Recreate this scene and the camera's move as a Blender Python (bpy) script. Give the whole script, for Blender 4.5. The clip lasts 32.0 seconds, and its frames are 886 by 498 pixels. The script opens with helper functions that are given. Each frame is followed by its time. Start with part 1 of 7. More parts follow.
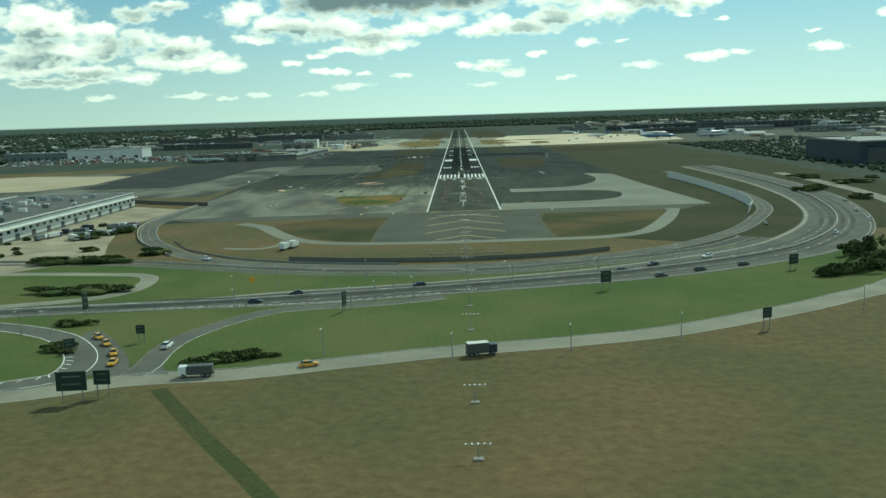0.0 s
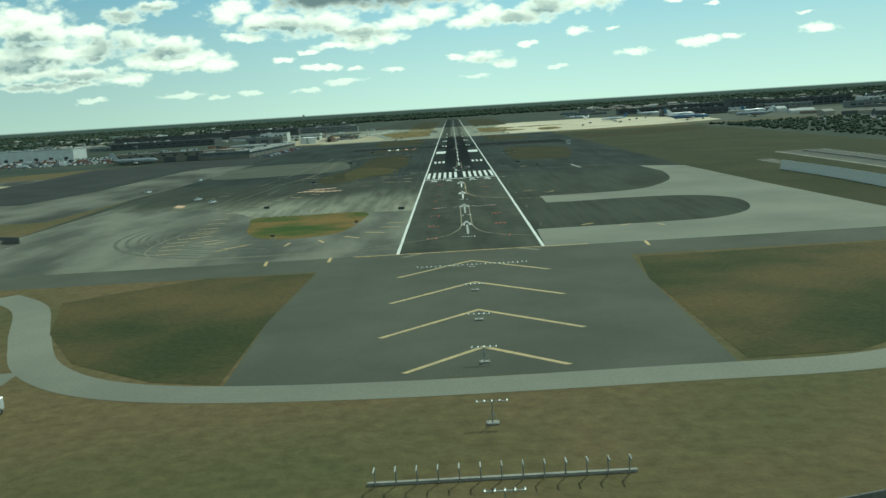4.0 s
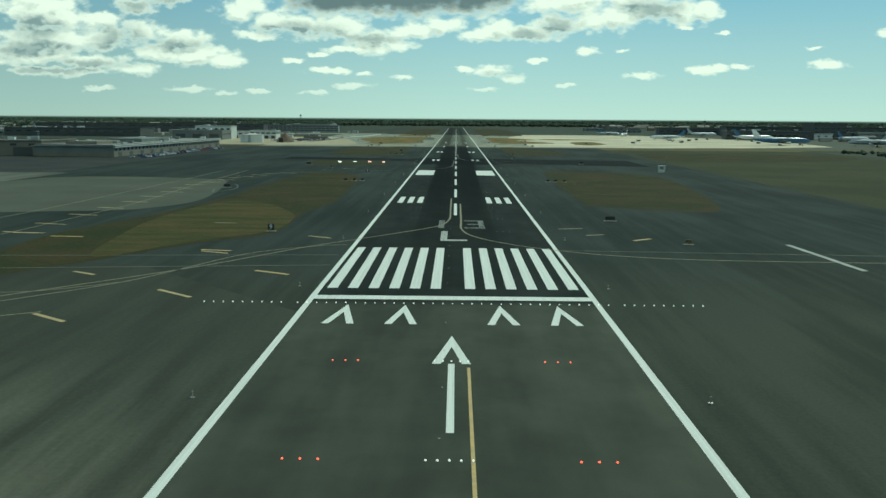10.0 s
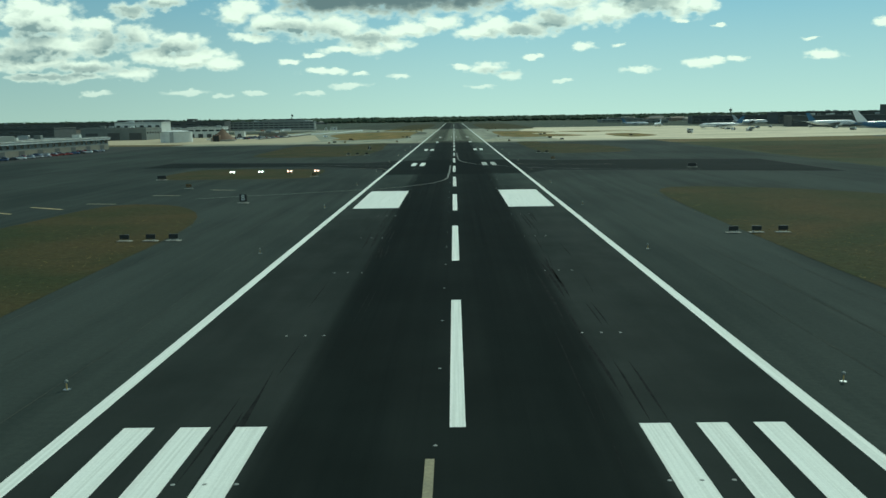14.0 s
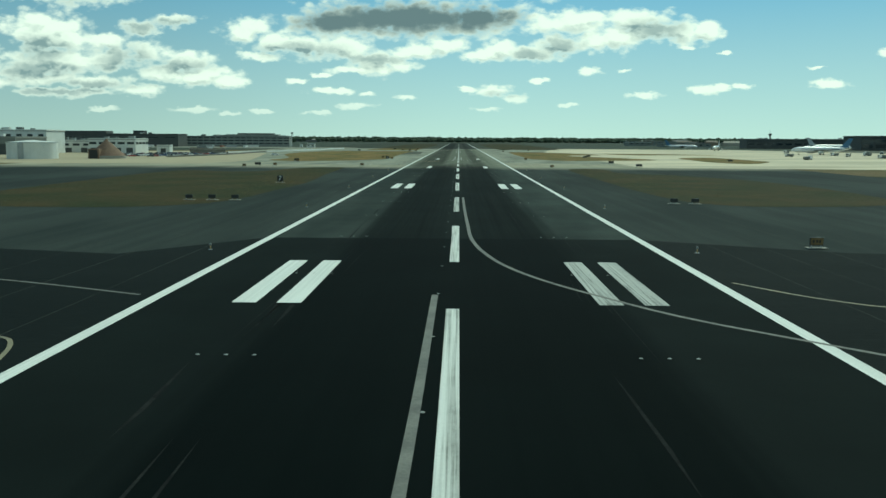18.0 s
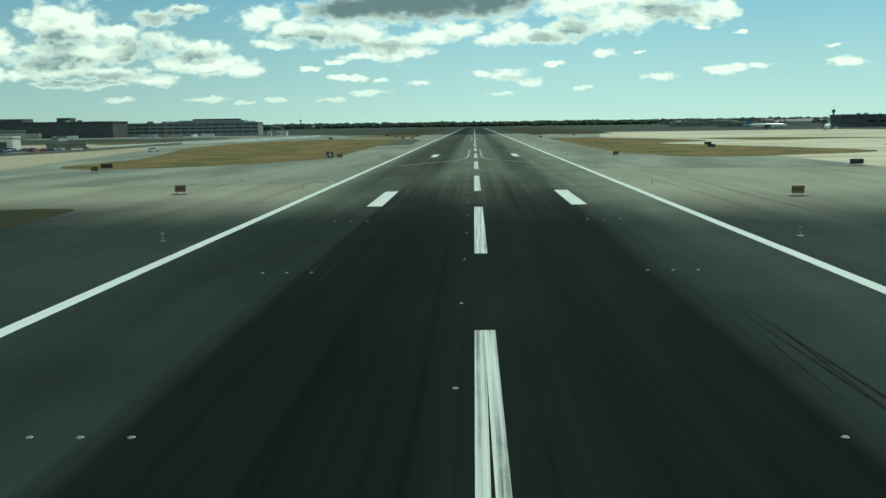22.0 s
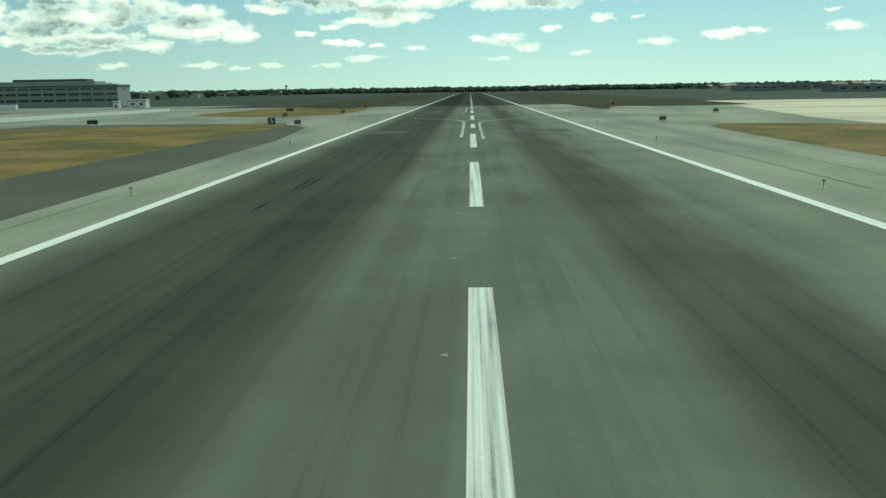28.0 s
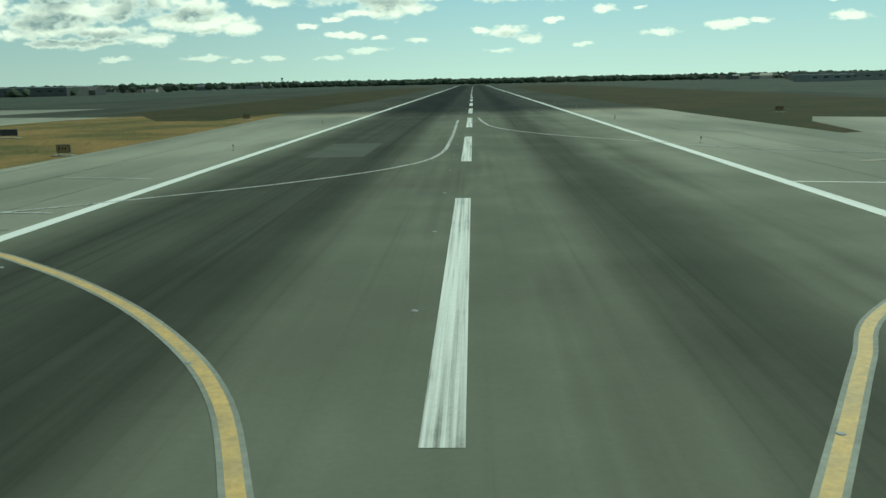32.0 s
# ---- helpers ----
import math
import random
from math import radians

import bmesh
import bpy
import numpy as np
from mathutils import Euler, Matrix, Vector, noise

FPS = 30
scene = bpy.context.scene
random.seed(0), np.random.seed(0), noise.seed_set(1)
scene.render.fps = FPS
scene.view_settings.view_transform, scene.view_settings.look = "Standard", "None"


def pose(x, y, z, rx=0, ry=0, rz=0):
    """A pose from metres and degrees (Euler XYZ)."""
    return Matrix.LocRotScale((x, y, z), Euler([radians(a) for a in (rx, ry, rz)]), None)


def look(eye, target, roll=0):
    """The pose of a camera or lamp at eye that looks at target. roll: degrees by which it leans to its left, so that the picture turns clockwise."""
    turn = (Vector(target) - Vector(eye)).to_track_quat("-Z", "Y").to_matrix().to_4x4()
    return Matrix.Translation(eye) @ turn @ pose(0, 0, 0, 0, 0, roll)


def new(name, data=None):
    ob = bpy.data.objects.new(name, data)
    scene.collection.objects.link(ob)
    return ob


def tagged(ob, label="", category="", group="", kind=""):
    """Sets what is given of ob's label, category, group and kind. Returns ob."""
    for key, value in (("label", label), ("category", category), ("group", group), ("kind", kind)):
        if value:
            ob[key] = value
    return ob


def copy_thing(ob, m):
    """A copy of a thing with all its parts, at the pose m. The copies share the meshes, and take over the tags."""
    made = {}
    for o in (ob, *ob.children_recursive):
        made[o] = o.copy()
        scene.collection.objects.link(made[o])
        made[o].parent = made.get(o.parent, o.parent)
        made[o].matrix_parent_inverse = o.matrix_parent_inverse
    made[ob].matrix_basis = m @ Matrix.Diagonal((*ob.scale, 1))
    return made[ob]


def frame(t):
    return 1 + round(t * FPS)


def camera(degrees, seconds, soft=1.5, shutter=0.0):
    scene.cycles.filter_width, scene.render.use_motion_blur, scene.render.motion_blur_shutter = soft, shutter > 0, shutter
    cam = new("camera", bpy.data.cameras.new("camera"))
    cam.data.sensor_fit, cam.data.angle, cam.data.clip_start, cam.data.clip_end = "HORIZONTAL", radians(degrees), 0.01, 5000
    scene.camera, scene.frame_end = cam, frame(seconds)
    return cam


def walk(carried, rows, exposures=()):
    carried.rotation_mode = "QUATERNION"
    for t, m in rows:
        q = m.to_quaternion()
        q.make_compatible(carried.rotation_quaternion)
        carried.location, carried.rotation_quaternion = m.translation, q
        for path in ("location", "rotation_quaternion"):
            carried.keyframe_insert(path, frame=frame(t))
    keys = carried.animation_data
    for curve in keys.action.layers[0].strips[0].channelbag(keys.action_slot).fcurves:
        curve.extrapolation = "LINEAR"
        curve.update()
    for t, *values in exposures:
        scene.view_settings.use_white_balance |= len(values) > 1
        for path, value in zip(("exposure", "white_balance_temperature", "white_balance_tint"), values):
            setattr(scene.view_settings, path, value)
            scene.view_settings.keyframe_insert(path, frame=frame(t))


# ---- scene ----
cam = camera(53.05, 32.0)
PATH = [
 (0, pose(-1.089, -456.116, 31.758, 81.450, 1.848, 0.951)),
 (0.5, pose(-1.299, -437.512, 30.661, 82.039, 1.246, 0.920)),
 (1, pose(-1.507, -418.878, 29.573, 82.016, 0.813, 0.903)),
 (1.5, pose(-1.704, -400.230, 28.507, 81.603, 0.809, 0.912)),
 (2, pose(-1.877, -381.626, 27.475, 81.222, 0.688, 0.959)),
 (2.5, pose(-2.014, -363.094, 26.479, 80.805, 0.353, 1.070)),
 (4.5, pose(-1.831, -289.351, 23.296, 81.165, 4.034, 0.393)),
 (5, pose(-1.692, -270.376, 22.578, 81.971, 3.136, 0.337)),
 (5.5, pose(-1.535, -251.405, 21.852, 82.311, 1.563, 0.344)),
 (6, pose(-1.344, -232.455, 21.113, 82.071, 0.378, 0.425)),
 (6.5, pose(-1.127, -213.630, 20.380, 81.672, -0.298, 0.505)),
 (7, pose(-0.875, -194.918, 19.659, 81.791, -0.703, 0.691)),
 (7.5, pose(-0.614, -176.241, 18.952, 82.277, -0.363, 0.766)),
 (8, pose(-0.370, -157.505, 18.248, 82.279, 0.015, 0.831)),
 (8.5, pose(-0.169, -138.622, 17.540, 81.864, 0.121, 0.861)),
 (9, pose(-0.027, -119.566, 16.851, 81.497, 0.247, 0.874)),
 (9.5, pose(0.093, -100.457, 16.205, 81.480, -0.099, 0.871)),
 (10, pose(0.179, -81.350, 15.562, 81.658, -0.404, 0.853)),
 (10.5, pose(0.223, -62.290, 14.889, 81.758, -0.527, 0.759)),
 (11, pose(0.238, -43.249, 14.190, 81.711, -0.330, 0.686)),
 (11.5, pose(0.245, -24.268, 13.480, 81.410, -0.180, 0.590)),
 (12, pose(0.235, -5.402, 12.747, 80.988, -0.380, 0.676)),
 (12.5, pose(0.213, 13.316, 11.994, 80.704, -0.381, 0.745)),
 (13, pose(0.194, 31.890, 11.253, 80.748, 0.240, 0.666)),
 (13.5, pose(0.176, 50.279, 10.566, 81.030, 0.859, 0.594)),
 (14, pose(0.167, 68.685, 9.934, 81.536, 0.831, 0.691)),
 (14.5, pose(0.192, 87.049, 9.355, 82.076, 0.481, 0.732)),
 (15, pose(0.233, 105.453, 8.807, 82.469, 0.307, 0.766)),
 (15.5, pose(0.271, 123.995, 8.254, 82.201, 0.784, 0.692)),
 (17.5, pose(0.344, 197.415, 6.929, 82.463, -0.398, 1.156)),
 (18, pose(0.327, 216.026, 6.672, 82.911, -0.292, 1.032)),
 (18.5, pose(0.300, 234.681, 6.412, 83.043, -0.329, 1.272)),
 (19, pose(0.257, 253.234, 6.255, 82.905, -0.163, 1.372)),
 (19.5, pose(0.201, 271.776, 6.037, 83.308, 0.074, 1.257)),
 (20, pose(0.132, 290.227, 5.802, 82.938, 0.278, 1.355)),
 (20.5, pose(0.058, 308.531, 5.599, 83.101, 0.104, 1.582)),
 (21, pose(-0.006, 326.747, 5.428, 82.889, -0.192, 1.782)),
 (21.5, pose(-0.063, 344.740, 5.303, 82.401, 0.016, 2.086)),
 (22, pose(-0.112, 362.579, 5.201, 81.980, 0.758, 1.981)),
 (22.5, pose(-0.155, 380.331, 5.104, 81.713, 0.976, 1.933)),
 (23, pose(-0.186, 398.098, 4.987, 81.810, 0.517, 1.952)),
 (23.5, pose(-0.200, 416.013, 4.757, 81.509, 0.333, 1.968)),
 (24, pose(-0.182, 433.491, 4.551, 80.683, 1.132, 1.754)),
 (24.5, pose(-0.152, 450.881, 4.441, 79.892, 1.189, 1.629)),
 (25, pose(-0.139, 468.305, 4.397, 80.027, 0.658, 1.639)),
 (25.5, pose(-0.142, 485.715, 4.337, 80.006, 0.186, 1.768)),
 (27.5, pose(-0.048, 551.426, 4.177, 79.940, 0.612, 1.601)),
 (28, pose(-0.052, 566.925, 4.255, 79.811, 0.855, 1.759)),
 (28.5, pose(-0.056, 582.177, 4.299, 79.675, 0.964, 1.751)),
 (29, pose(-0.030, 597.025, 4.276, 79.415, 0.918, 1.713)),
 (29.5, pose(0.023, 611.537, 4.224, 79.475, 0.820, 1.659)),
 (30, pose(0.101, 625.814, 4.167, 79.702, 0.741, 1.693)),
 (30.5, pose(0.197, 640.097, 4.126, 79.652, 0.945, 1.584)),
 (31, pose(0.309, 654.379, 4.087, 79.639, 0.907, 1.467)),
 (31.5, pose(0.433, 668.656, 4.040, 79.523, 1.053, 1.590)),
 (32, pose(0.564, 682.937, 3.985, 79.322, 1.122, 1.911)),
]
walk(cam, PATH, [(0, 0.22, 6150, -24), (6, 0.15, 6150, -24), (8, 0.02, 6100, -24), (9, -0.22, 6050, -24), (9.6, -0.18, 6050, -24), (10.3, 0.06, 6050, -24), (11, 0.12, 6050, -24), (12, -0.03, 6000, -24), (13, -0.05, 5950, -24), (21, 0.04, 5950, -24), (22.2, 0.05, 5980, -24), (23.0, 0.16, 6050, -24), (24, -0.18, 6150, -24), (24.8, 0.2, 6200, -24), (30, 0.15, 6250, -24), (31, 0.0, 6250, -24), (32, 0.06, 6250, -24)])

from mathutils.geometry import tessellate_polygon

# ---- light ----
SUN_AZ, SUN_EL = radians(30), radians(42)      # azimuth measured from +y towards +x
sun_data = bpy.data.lights.new("sun", "SUN")
sun_data.energy, sun_data.angle, sun_data.color = 2.5, radians(0.6), (1.0, 0.95, 0.86)
sun = new("sun", sun_data)
sun.matrix_world = look((900, 1500, 1500), (900 - math.sin(SUN_AZ) * math.cos(SUN_EL), 1500 - math.cos(SUN_AZ) * math.cos(SUN_EL), 1500 - math.sin(SUN_EL)))


class Nodes:
    """A small helper that chains shader nodes."""

    def __init__(self, tree):
        self.t, self.l = tree, tree.links
        tree.nodes.clear()

    def add(self, kind, ins=(), **props):
        n = self.t.nodes.new(kind)
        if "operation" in props:
            n.operation = props["operation"]
        if "data_type" in props:
            n.data_type = props["data_type"]
        if "blend_type" in props:
            n.blend_type = props["blend_type"]
        if "clamp" in props:
            n.use_clamp = props["clamp"]
        for k, v in (ins.items() if isinstance(ins, dict) else enumerate(ins)):
            if v is None:
                continue
            if isinstance(v, bpy.types.NodeSocket):
                self.l.new(v, n.inputs[k])
            else:
                n.inputs[k].default_value = v
        return n

    def math(self, op, *a, clamp=False):
        return self.add("ShaderNodeMath", a, operation=op, clamp=clamp).outputs[0]

    def vmath(self, op, *a):
        n = self.add("ShaderNodeVectorMath", a, operation=op)
        return n.outputs["Value"] if op in ("LENGTH", "DOT_PRODUCT", "DISTANCE") else n.outputs[0]

    def noise(self, vec, scale, detail=4.0, rough=0.55, dist=0.0):
        return self.add("ShaderNodeTexNoise", {"Vector": vec, "Scale": scale, "Detail": detail, "Roughness": rough, "Distortion": dist}).outputs[0]

    def ramp(self, v, lo, hi, a=0.0, b=1.0, smooth=True):
        n = self.add("ShaderNodeMapRange", {"Value": v, "From Min": lo, "From Max": hi, "To Min": a, "To Max": b})
        n.interpolation_type = "SMOOTHSTEP" if smooth else "LINEAR"
        return n.outputs[0]

    def mix(self, f, a, b, blend="MIX"):
        n = self.add("ShaderNodeMix", {}, data_type="RGBA", blend_type=blend)
        for k, v in ((0, f), (6, a), (7, b)):
            if isinstance(v, bpy.types.NodeSocket):
                self.l.new(v, n.inputs[k])
            else:
                n.inputs[k].default_value = v if k == 0 else (*v[:3], 1)
        return n.outputs[2]


# world: clear autumn sky with banks of fair-weather cumulus towards the sun
# cumulus: centre and half size, as slopes sideways and upwards in thousandths
LEFT_BANK = [(-463, 116, 57, 28.6), (-439, 107, 38, 22.3), (-354, 121, 25, 12.7), (-392, 107, 25, 11.5), (-446, 85, 70, 20.4), (-485, 73, 38, 19.1), (-390, 86, 38, 15.9), (-346, 92, 38, 16.5), (-302, 83, 38, 15.3), (-290, 68, 45, 14.0),
             (-259, 63, 29, 11.5), (-328, 71, 38, 12.7), (-467, 64, 45, 8.9), (-410, 61, 51, 10.2), (-360, 52, 38, 8.9), (-467, 50, 38, 6.4), (-417, 49, 45, 6.4), (-313, 129, 38, 8.4), (-553, 91, 57, 25.5), (-543, 60, 45, 11.5), (-420, 160, 80, 20)]
MIDDLE_BANK = [(-239, 117, 32, 17.8), (-202, 105, 32, 17.8), (-221, 90, 25, 6.4), (-164, 102, 38, 16.5), (-127, 99, 38, 16.5), (-96, 84, 38, 16.5), (-65, 81, 25, 8.9), (-115, 75, 38, 6.4), (-152, 70, 11, 3.2), (-46, 96, 38, 11.5), (-15, 101, 32, 10.2), (-65, 130, 140, 24), (-133, 125, 70, 19), (16, 130, 76, 21), (0, 168, 200, 20)]
RIGHT_BANK = [(29, 91, 32, 10.2), (47, 100, 25, 14.0), (78, 94, 32, 12.7), (115, 103, 32, 16.5), (146, 106, 25, 16.5), (177, 110, 32, 17.8), (207, 119, 38, 17.8), (244, 116, 32, 15.9), (269, 118, 23, 14.0), (121, 127, 70, 16.5), (194, 131, 57, 14.0), (251, 100, 13, 3.2)]
SMALL_LEFT = [(-181, 63, 19, 4.2), (-140, 53, 32, 4.6), (-115, 36, 32, 4.0), (-102, 50, 13, 3.1), (-59, 46, 17, 4.0), (-399, 32, 22, 3.6), (-298, 30, 32, 4.2), (-222, 30, 16, 3.0), (-159, 28, 16, 3.0), (-254, 25, 13, 2.4)]
SMALL_RIGHT = [(38, 54, 29, 8.9), (7, 55, 16, 3.8), (60, 46, 25, 6.2), (29, 33, 16, 3.0), (144, 74, 16, 5.0), (182, 75, 10, 3.1), (87, 64, 11, 3.8), (206, 50, 24, 4.5), (278, 55, 24, 6.8), (309, 59, 14, 3.8), (405, 63, 33, 6.4), (476, 96, 22, 5.6), (394, 79, 13, 2.4), (117, 37, 16, 2.4), (291, 96, 6, 3.0)]
# grey hollows, and the one heavy cloud base
HOLLOWS = [(-479, 74, 38, 7.6), (-368, 86, 25, 11.5), (-465, 95, 22, 12.7), (-410, 58, 51, 4.5), (-315, 79, 29, 6.4), (-455, 50, 38, 3.8), (-357, 121, 20, 6.4), (-177, 96, 38, 6.4), (-96, 86, 25, 5.1), (115, 101, 18, 8.9), (216, 120, 23, 8.9), (78, 93, 14, 5.1), (-319, 126, 32, 4.5), (54, 50, 19, 3.2)]
HEAVY = [(-65, 131, 125, 21.5), (-139, 126, 57, 15.3), (16, 131, 66, 18)]
density = bpy.data.node_groups.new("cloud_density", "ShaderNodeTree")
density.interface.new_socket("Place", in_out="INPUT", socket_type="NodeSocketVector")
density.interface.new_socket("Density", in_out="OUTPUT", socket_type="NodeSocketFloat")
for outlet in ("Hollow", "Heavy"):
    density.interface.new_socket(outlet, in_out="OUTPUT", socket_type="NodeSocketFloat")
c = Nodes(density)
place = c.add("NodeGroupInput").outputs[0]
flat = c.vmath("MULTIPLY", place, (1.0, 1.7, 1.0))


def sway(scale, detail, sx, sy):
    n = c.add("ShaderNodeTexNoise", {"Vector": flat, "Scale": scale, "Detail": detail, "Roughness": 0.58})
    return c.vmath("MULTIPLY", c.vmath("SUBTRACT", n.outputs["Color"], (0.5, 0.5, 0.5)), (sx, sy, 0.0))


puv = c.vmath("ADD", c.vmath("ADD", place, sway(26.0, 4.0, 0.030, 0.013)), sway(90.0, 4.0, 0.011, 0.007))


def blobs(items, grow, knee):
    total = None
    for cx, cy, rx, ry in items:
        d = c.vmath("MULTIPLY", c.vmath("SUBTRACT", puv, (cx / 1000, cy / 1000, 0.0)), (1000 / rx, 1000 / ry, 0.0))
        b = c.math("SUBTRACT", grow, c.vmath("LENGTH", d))
        total = b if total is None else c.math("SMOOTH_MAX", total, b, knee)
    return c.math("MAXIMUM", total, -1.5)


billow = c.math("SUBTRACT", c.noise(flat, 75.0, 6.0, 0.62), 0.5)


def bumps(scale):
    """Rounded heads, like cauliflower."""
    return c.math("SUBTRACT", 0.42, c.add("ShaderNodeTexVoronoi", {"Vector": c.vmath("ADD", flat, sway(120.0, 3.0, 0.006, 0.006)), "Scale": scale}).outputs["Distance"])


heads = c.math("ADD", c.math("MULTIPLY", bumps(50.0), 0.62), c.math("MULTIPLY", bumps(115.0), 0.26))
rough_edge = c.math("ADD", heads, c.math("MULTIPLY", billow, 0.70))
body = c.math("ADD", blobs(LEFT_BANK + MIDDLE_BANK + RIGHT_BANK + SMALL_LEFT + SMALL_RIGHT, 1.02, 0.20), rough_edge)
hollow = c.math("ADD", blobs(HOLLOWS, 2.1, 0.6), c.math("MULTIPLY", rough_edge, 0.7))
heavy = c.math("ADD", blobs(HEAVY, 1.0, 0.25), c.math("MULTIPLY", rough_edge, 0.45))
c.add("NodeGroupOutput", [body, hollow, heavy])

world = bpy.data.worlds.new("sky")
scene.world = world
world.use_nodes = True
w = Nodes(world.node_tree)
sky = w.add("ShaderNodeTexSky")
sky.sky_type, sky.sun_disc, sky.sun_elevation, sky.sun_rotation = "NISHITA", False, SUN_EL, SUN_AZ
sky.air_density, sky.dust_density, sky.ozone_density = 1.0, 0.6, 1.2
way = w.add("ShaderNodeTexCoord").outputs["Generated"]
sep = w.add("ShaderNodeSeparateXYZ", [way])
dx, dy, dz = sep.outputs
ay = w.math("MAXIMUM", dy, 0.02)
u, v = w.math("DIVIDE", dx, ay), w.math("DIVIDE", dz, ay)
uv = w.add("ShaderNodeCombineXYZ", [u, v, 0.0]).outputs[0]


def cloud_at(vec):
    n = w.add("ShaderNodeGroup")
    n.node_tree = density
    w.l.new(vec, n.inputs[0])
    return n.outputs


here, hollow, heavy = cloud_at(uv)
over = cloud_at(w.vmath("ADD", uv, (0.0035, 0.0085, 0.0)))[0]
# the sky beyond the view carries on with scattered cumulus on a level sheet
lift = w.math("MAXIMUM", dz, 0.03)
plane = w.add("ShaderNodeCombineXYZ", [w.math("DIVIDE", dx, lift), w.math("DIVIDE", dy, lift), 0.0]).outputs[0]
rest = w.math("MULTIPLY", w.math("SUBTRACT", w.noise(plane, 0.55, 6.0, 0.55), 0.52), 4.0)
ahead = w.math("MULTIPLY", w.ramp(dy, 0.45, 0.75), w.ramp(dz, 0.30, 0.17))
aside = w.ramp(w.math("ABSOLUTE", u), 0.50, 0.62)
inview = w.math("MULTIPLY", ahead, w.math("SUBTRACT", 1.0, aside))
beyond = w.math("SUBTRACT", 1.0, inview)
rest = w.math("MULTIPLY", w.math("MULTIPLY", rest, w.ramp(dz, 0.03, 0.12)), beyond)
field = w.math("ADD", w.math("MULTIPLY", here, inview), rest)
field_up = w.math("ADD", w.math("MULTIPLY", over, inview), rest)
cover = w.math("MULTIPLY", w.ramp(field, -0.10, 0.50), w.ramp(v, 0.020, 0.060, 0.50, 1.0))
under = w.math("MULTIPLY", w.ramp(w.math("SUBTRACT", field_up, field), -0.25, 0.55), w.ramp(field, 0.10, 0.60))
soft_grey = w.math("MULTIPLY", w.math("MULTIPLY", w.ramp(hollow, 0.1, 1.9), inview), w.ramp(field, 0.05, 0.60))
grey = w.math("ADD", w.math("MULTIPLY", soft_grey, 0.80), w.math("MULTIPLY", under, 0.62), clamp=True)
cloud = w.mix(grey, (12.6, 12.0, 11.0), (3.4, 4.1, 4.4))
cloud = w.mix(w.math("MULTIPLY", w.ramp(heavy, -0.12, 0.62), inview), cloud, (2.05, 2.50, 2.75))
belt = w.mix(w.ramp(dz, 0.0, 0.18, smooth=False), (7.6, 8.9, 8.5), (2.3, 5.0, 8.0))
side = w.ramp(u, -0.55, 0.10, 0.74, 1.0)
belt = w.mix(1.0, belt, w.add("ShaderNodeCombineXYZ", [side, side, side]).outputs[0], "MULTIPLY")
low = w.mix(w.ramp(dz, 0.20, 0.45), belt, sky.outputs[0])
above = w.mix(w.math("MULTIPLY", cover, 0.97), low, cloud)
land = w.mix(w.ramp(dz, -0.03, 0.0), (0.40, 0.52, 0.46), (0.72, 0.98, 0.92))
final = w.mix(w.ramp(dz, -0.0008, 0.0008, smooth=False), land, above)
bg = w.add("ShaderNodeBackground", [final, 0.085])
out = w.add("ShaderNodeOutputWorld", [bg.outputs[0]])

# ---- materials ----
MATS = {}


def material(name, base, second=None, patch=0.02, grain=2.0, amount=0.5, fleck=0.25, rough=0.85, bump=0.25, metal=0.0, stretch=(1, 1, 1), detail=5.0, emit=None, spec=0.5):
    """A surface with large patches (base to second), fine grain and a little relief. Scales are per metre."""
    if name in MATS:
        return MATS[name]
    m = bpy.data.materials.new(name)
    m.use_nodes = True
    n = Nodes(m.node_tree)
    co = n.add("ShaderNodeTexCoord").outputs["Object"]
    co = n.vmath("MULTIPLY", co, stretch)
    second = second or tuple(c * 0.8 for c in base)
    big = n.ramp(n.noise(co, patch, detail), 0.5 - 0.28 / max(amount, 0.05) * 0.5, 0.5 + 0.28 / max(amount, 0.05) * 0.5)
    col = n.mix(big, base, second)
    fine_noise = n.noise(co, grain, 6.0, 0.65)
    fv = n.ramp(fine_noise, 0.25, 0.75, 1 - fleck, 1 + fleck, smooth=False)
    col = n.mix(1.0, col, n.add("ShaderNodeCombineXYZ", [fv, fv, fv]).outputs[0], "MULTIPLY")
    p = n.add("ShaderNodeBsdfPrincipled", {"Base Color": col, "Metallic": metal, "Specular IOR Level": spec})
    n.l.new(n.ramp(fine_noise, 0.2, 0.8, max(0.02, rough - 0.08), min(1, rough + 0.08), smooth=False), p.inputs["Roughness"])
    if bump:
        bn = n.add("ShaderNodeBump", {"Strength": bump, "Distance": 0.3 / grain, "Height": fine_noise})
        n.l.new(bn.outputs[0], p.inputs["Normal"])
    if emit:
        p.inputs["Emission Color"].default_value = (*emit[:3], 1)
        p.inputs["Emission Strength"].default_value = emit[3]
    n.add("ShaderNodeOutputMaterial", [p.outputs[0]])
    MATS[name] = m
    return m


def glass_material():
    m = bpy.data.materials.new("window_glass")
    m.use_nodes = True
    p = m.node_tree.nodes["Principled BSDF"]
    p.inputs["Base Color"].default_value = (0.02, 0.03, 0.035, 1)
    p.inputs["Roughness"].default_value = 0.08
    p.inputs["Specular IOR Level"].default_value = 0.7
    return m


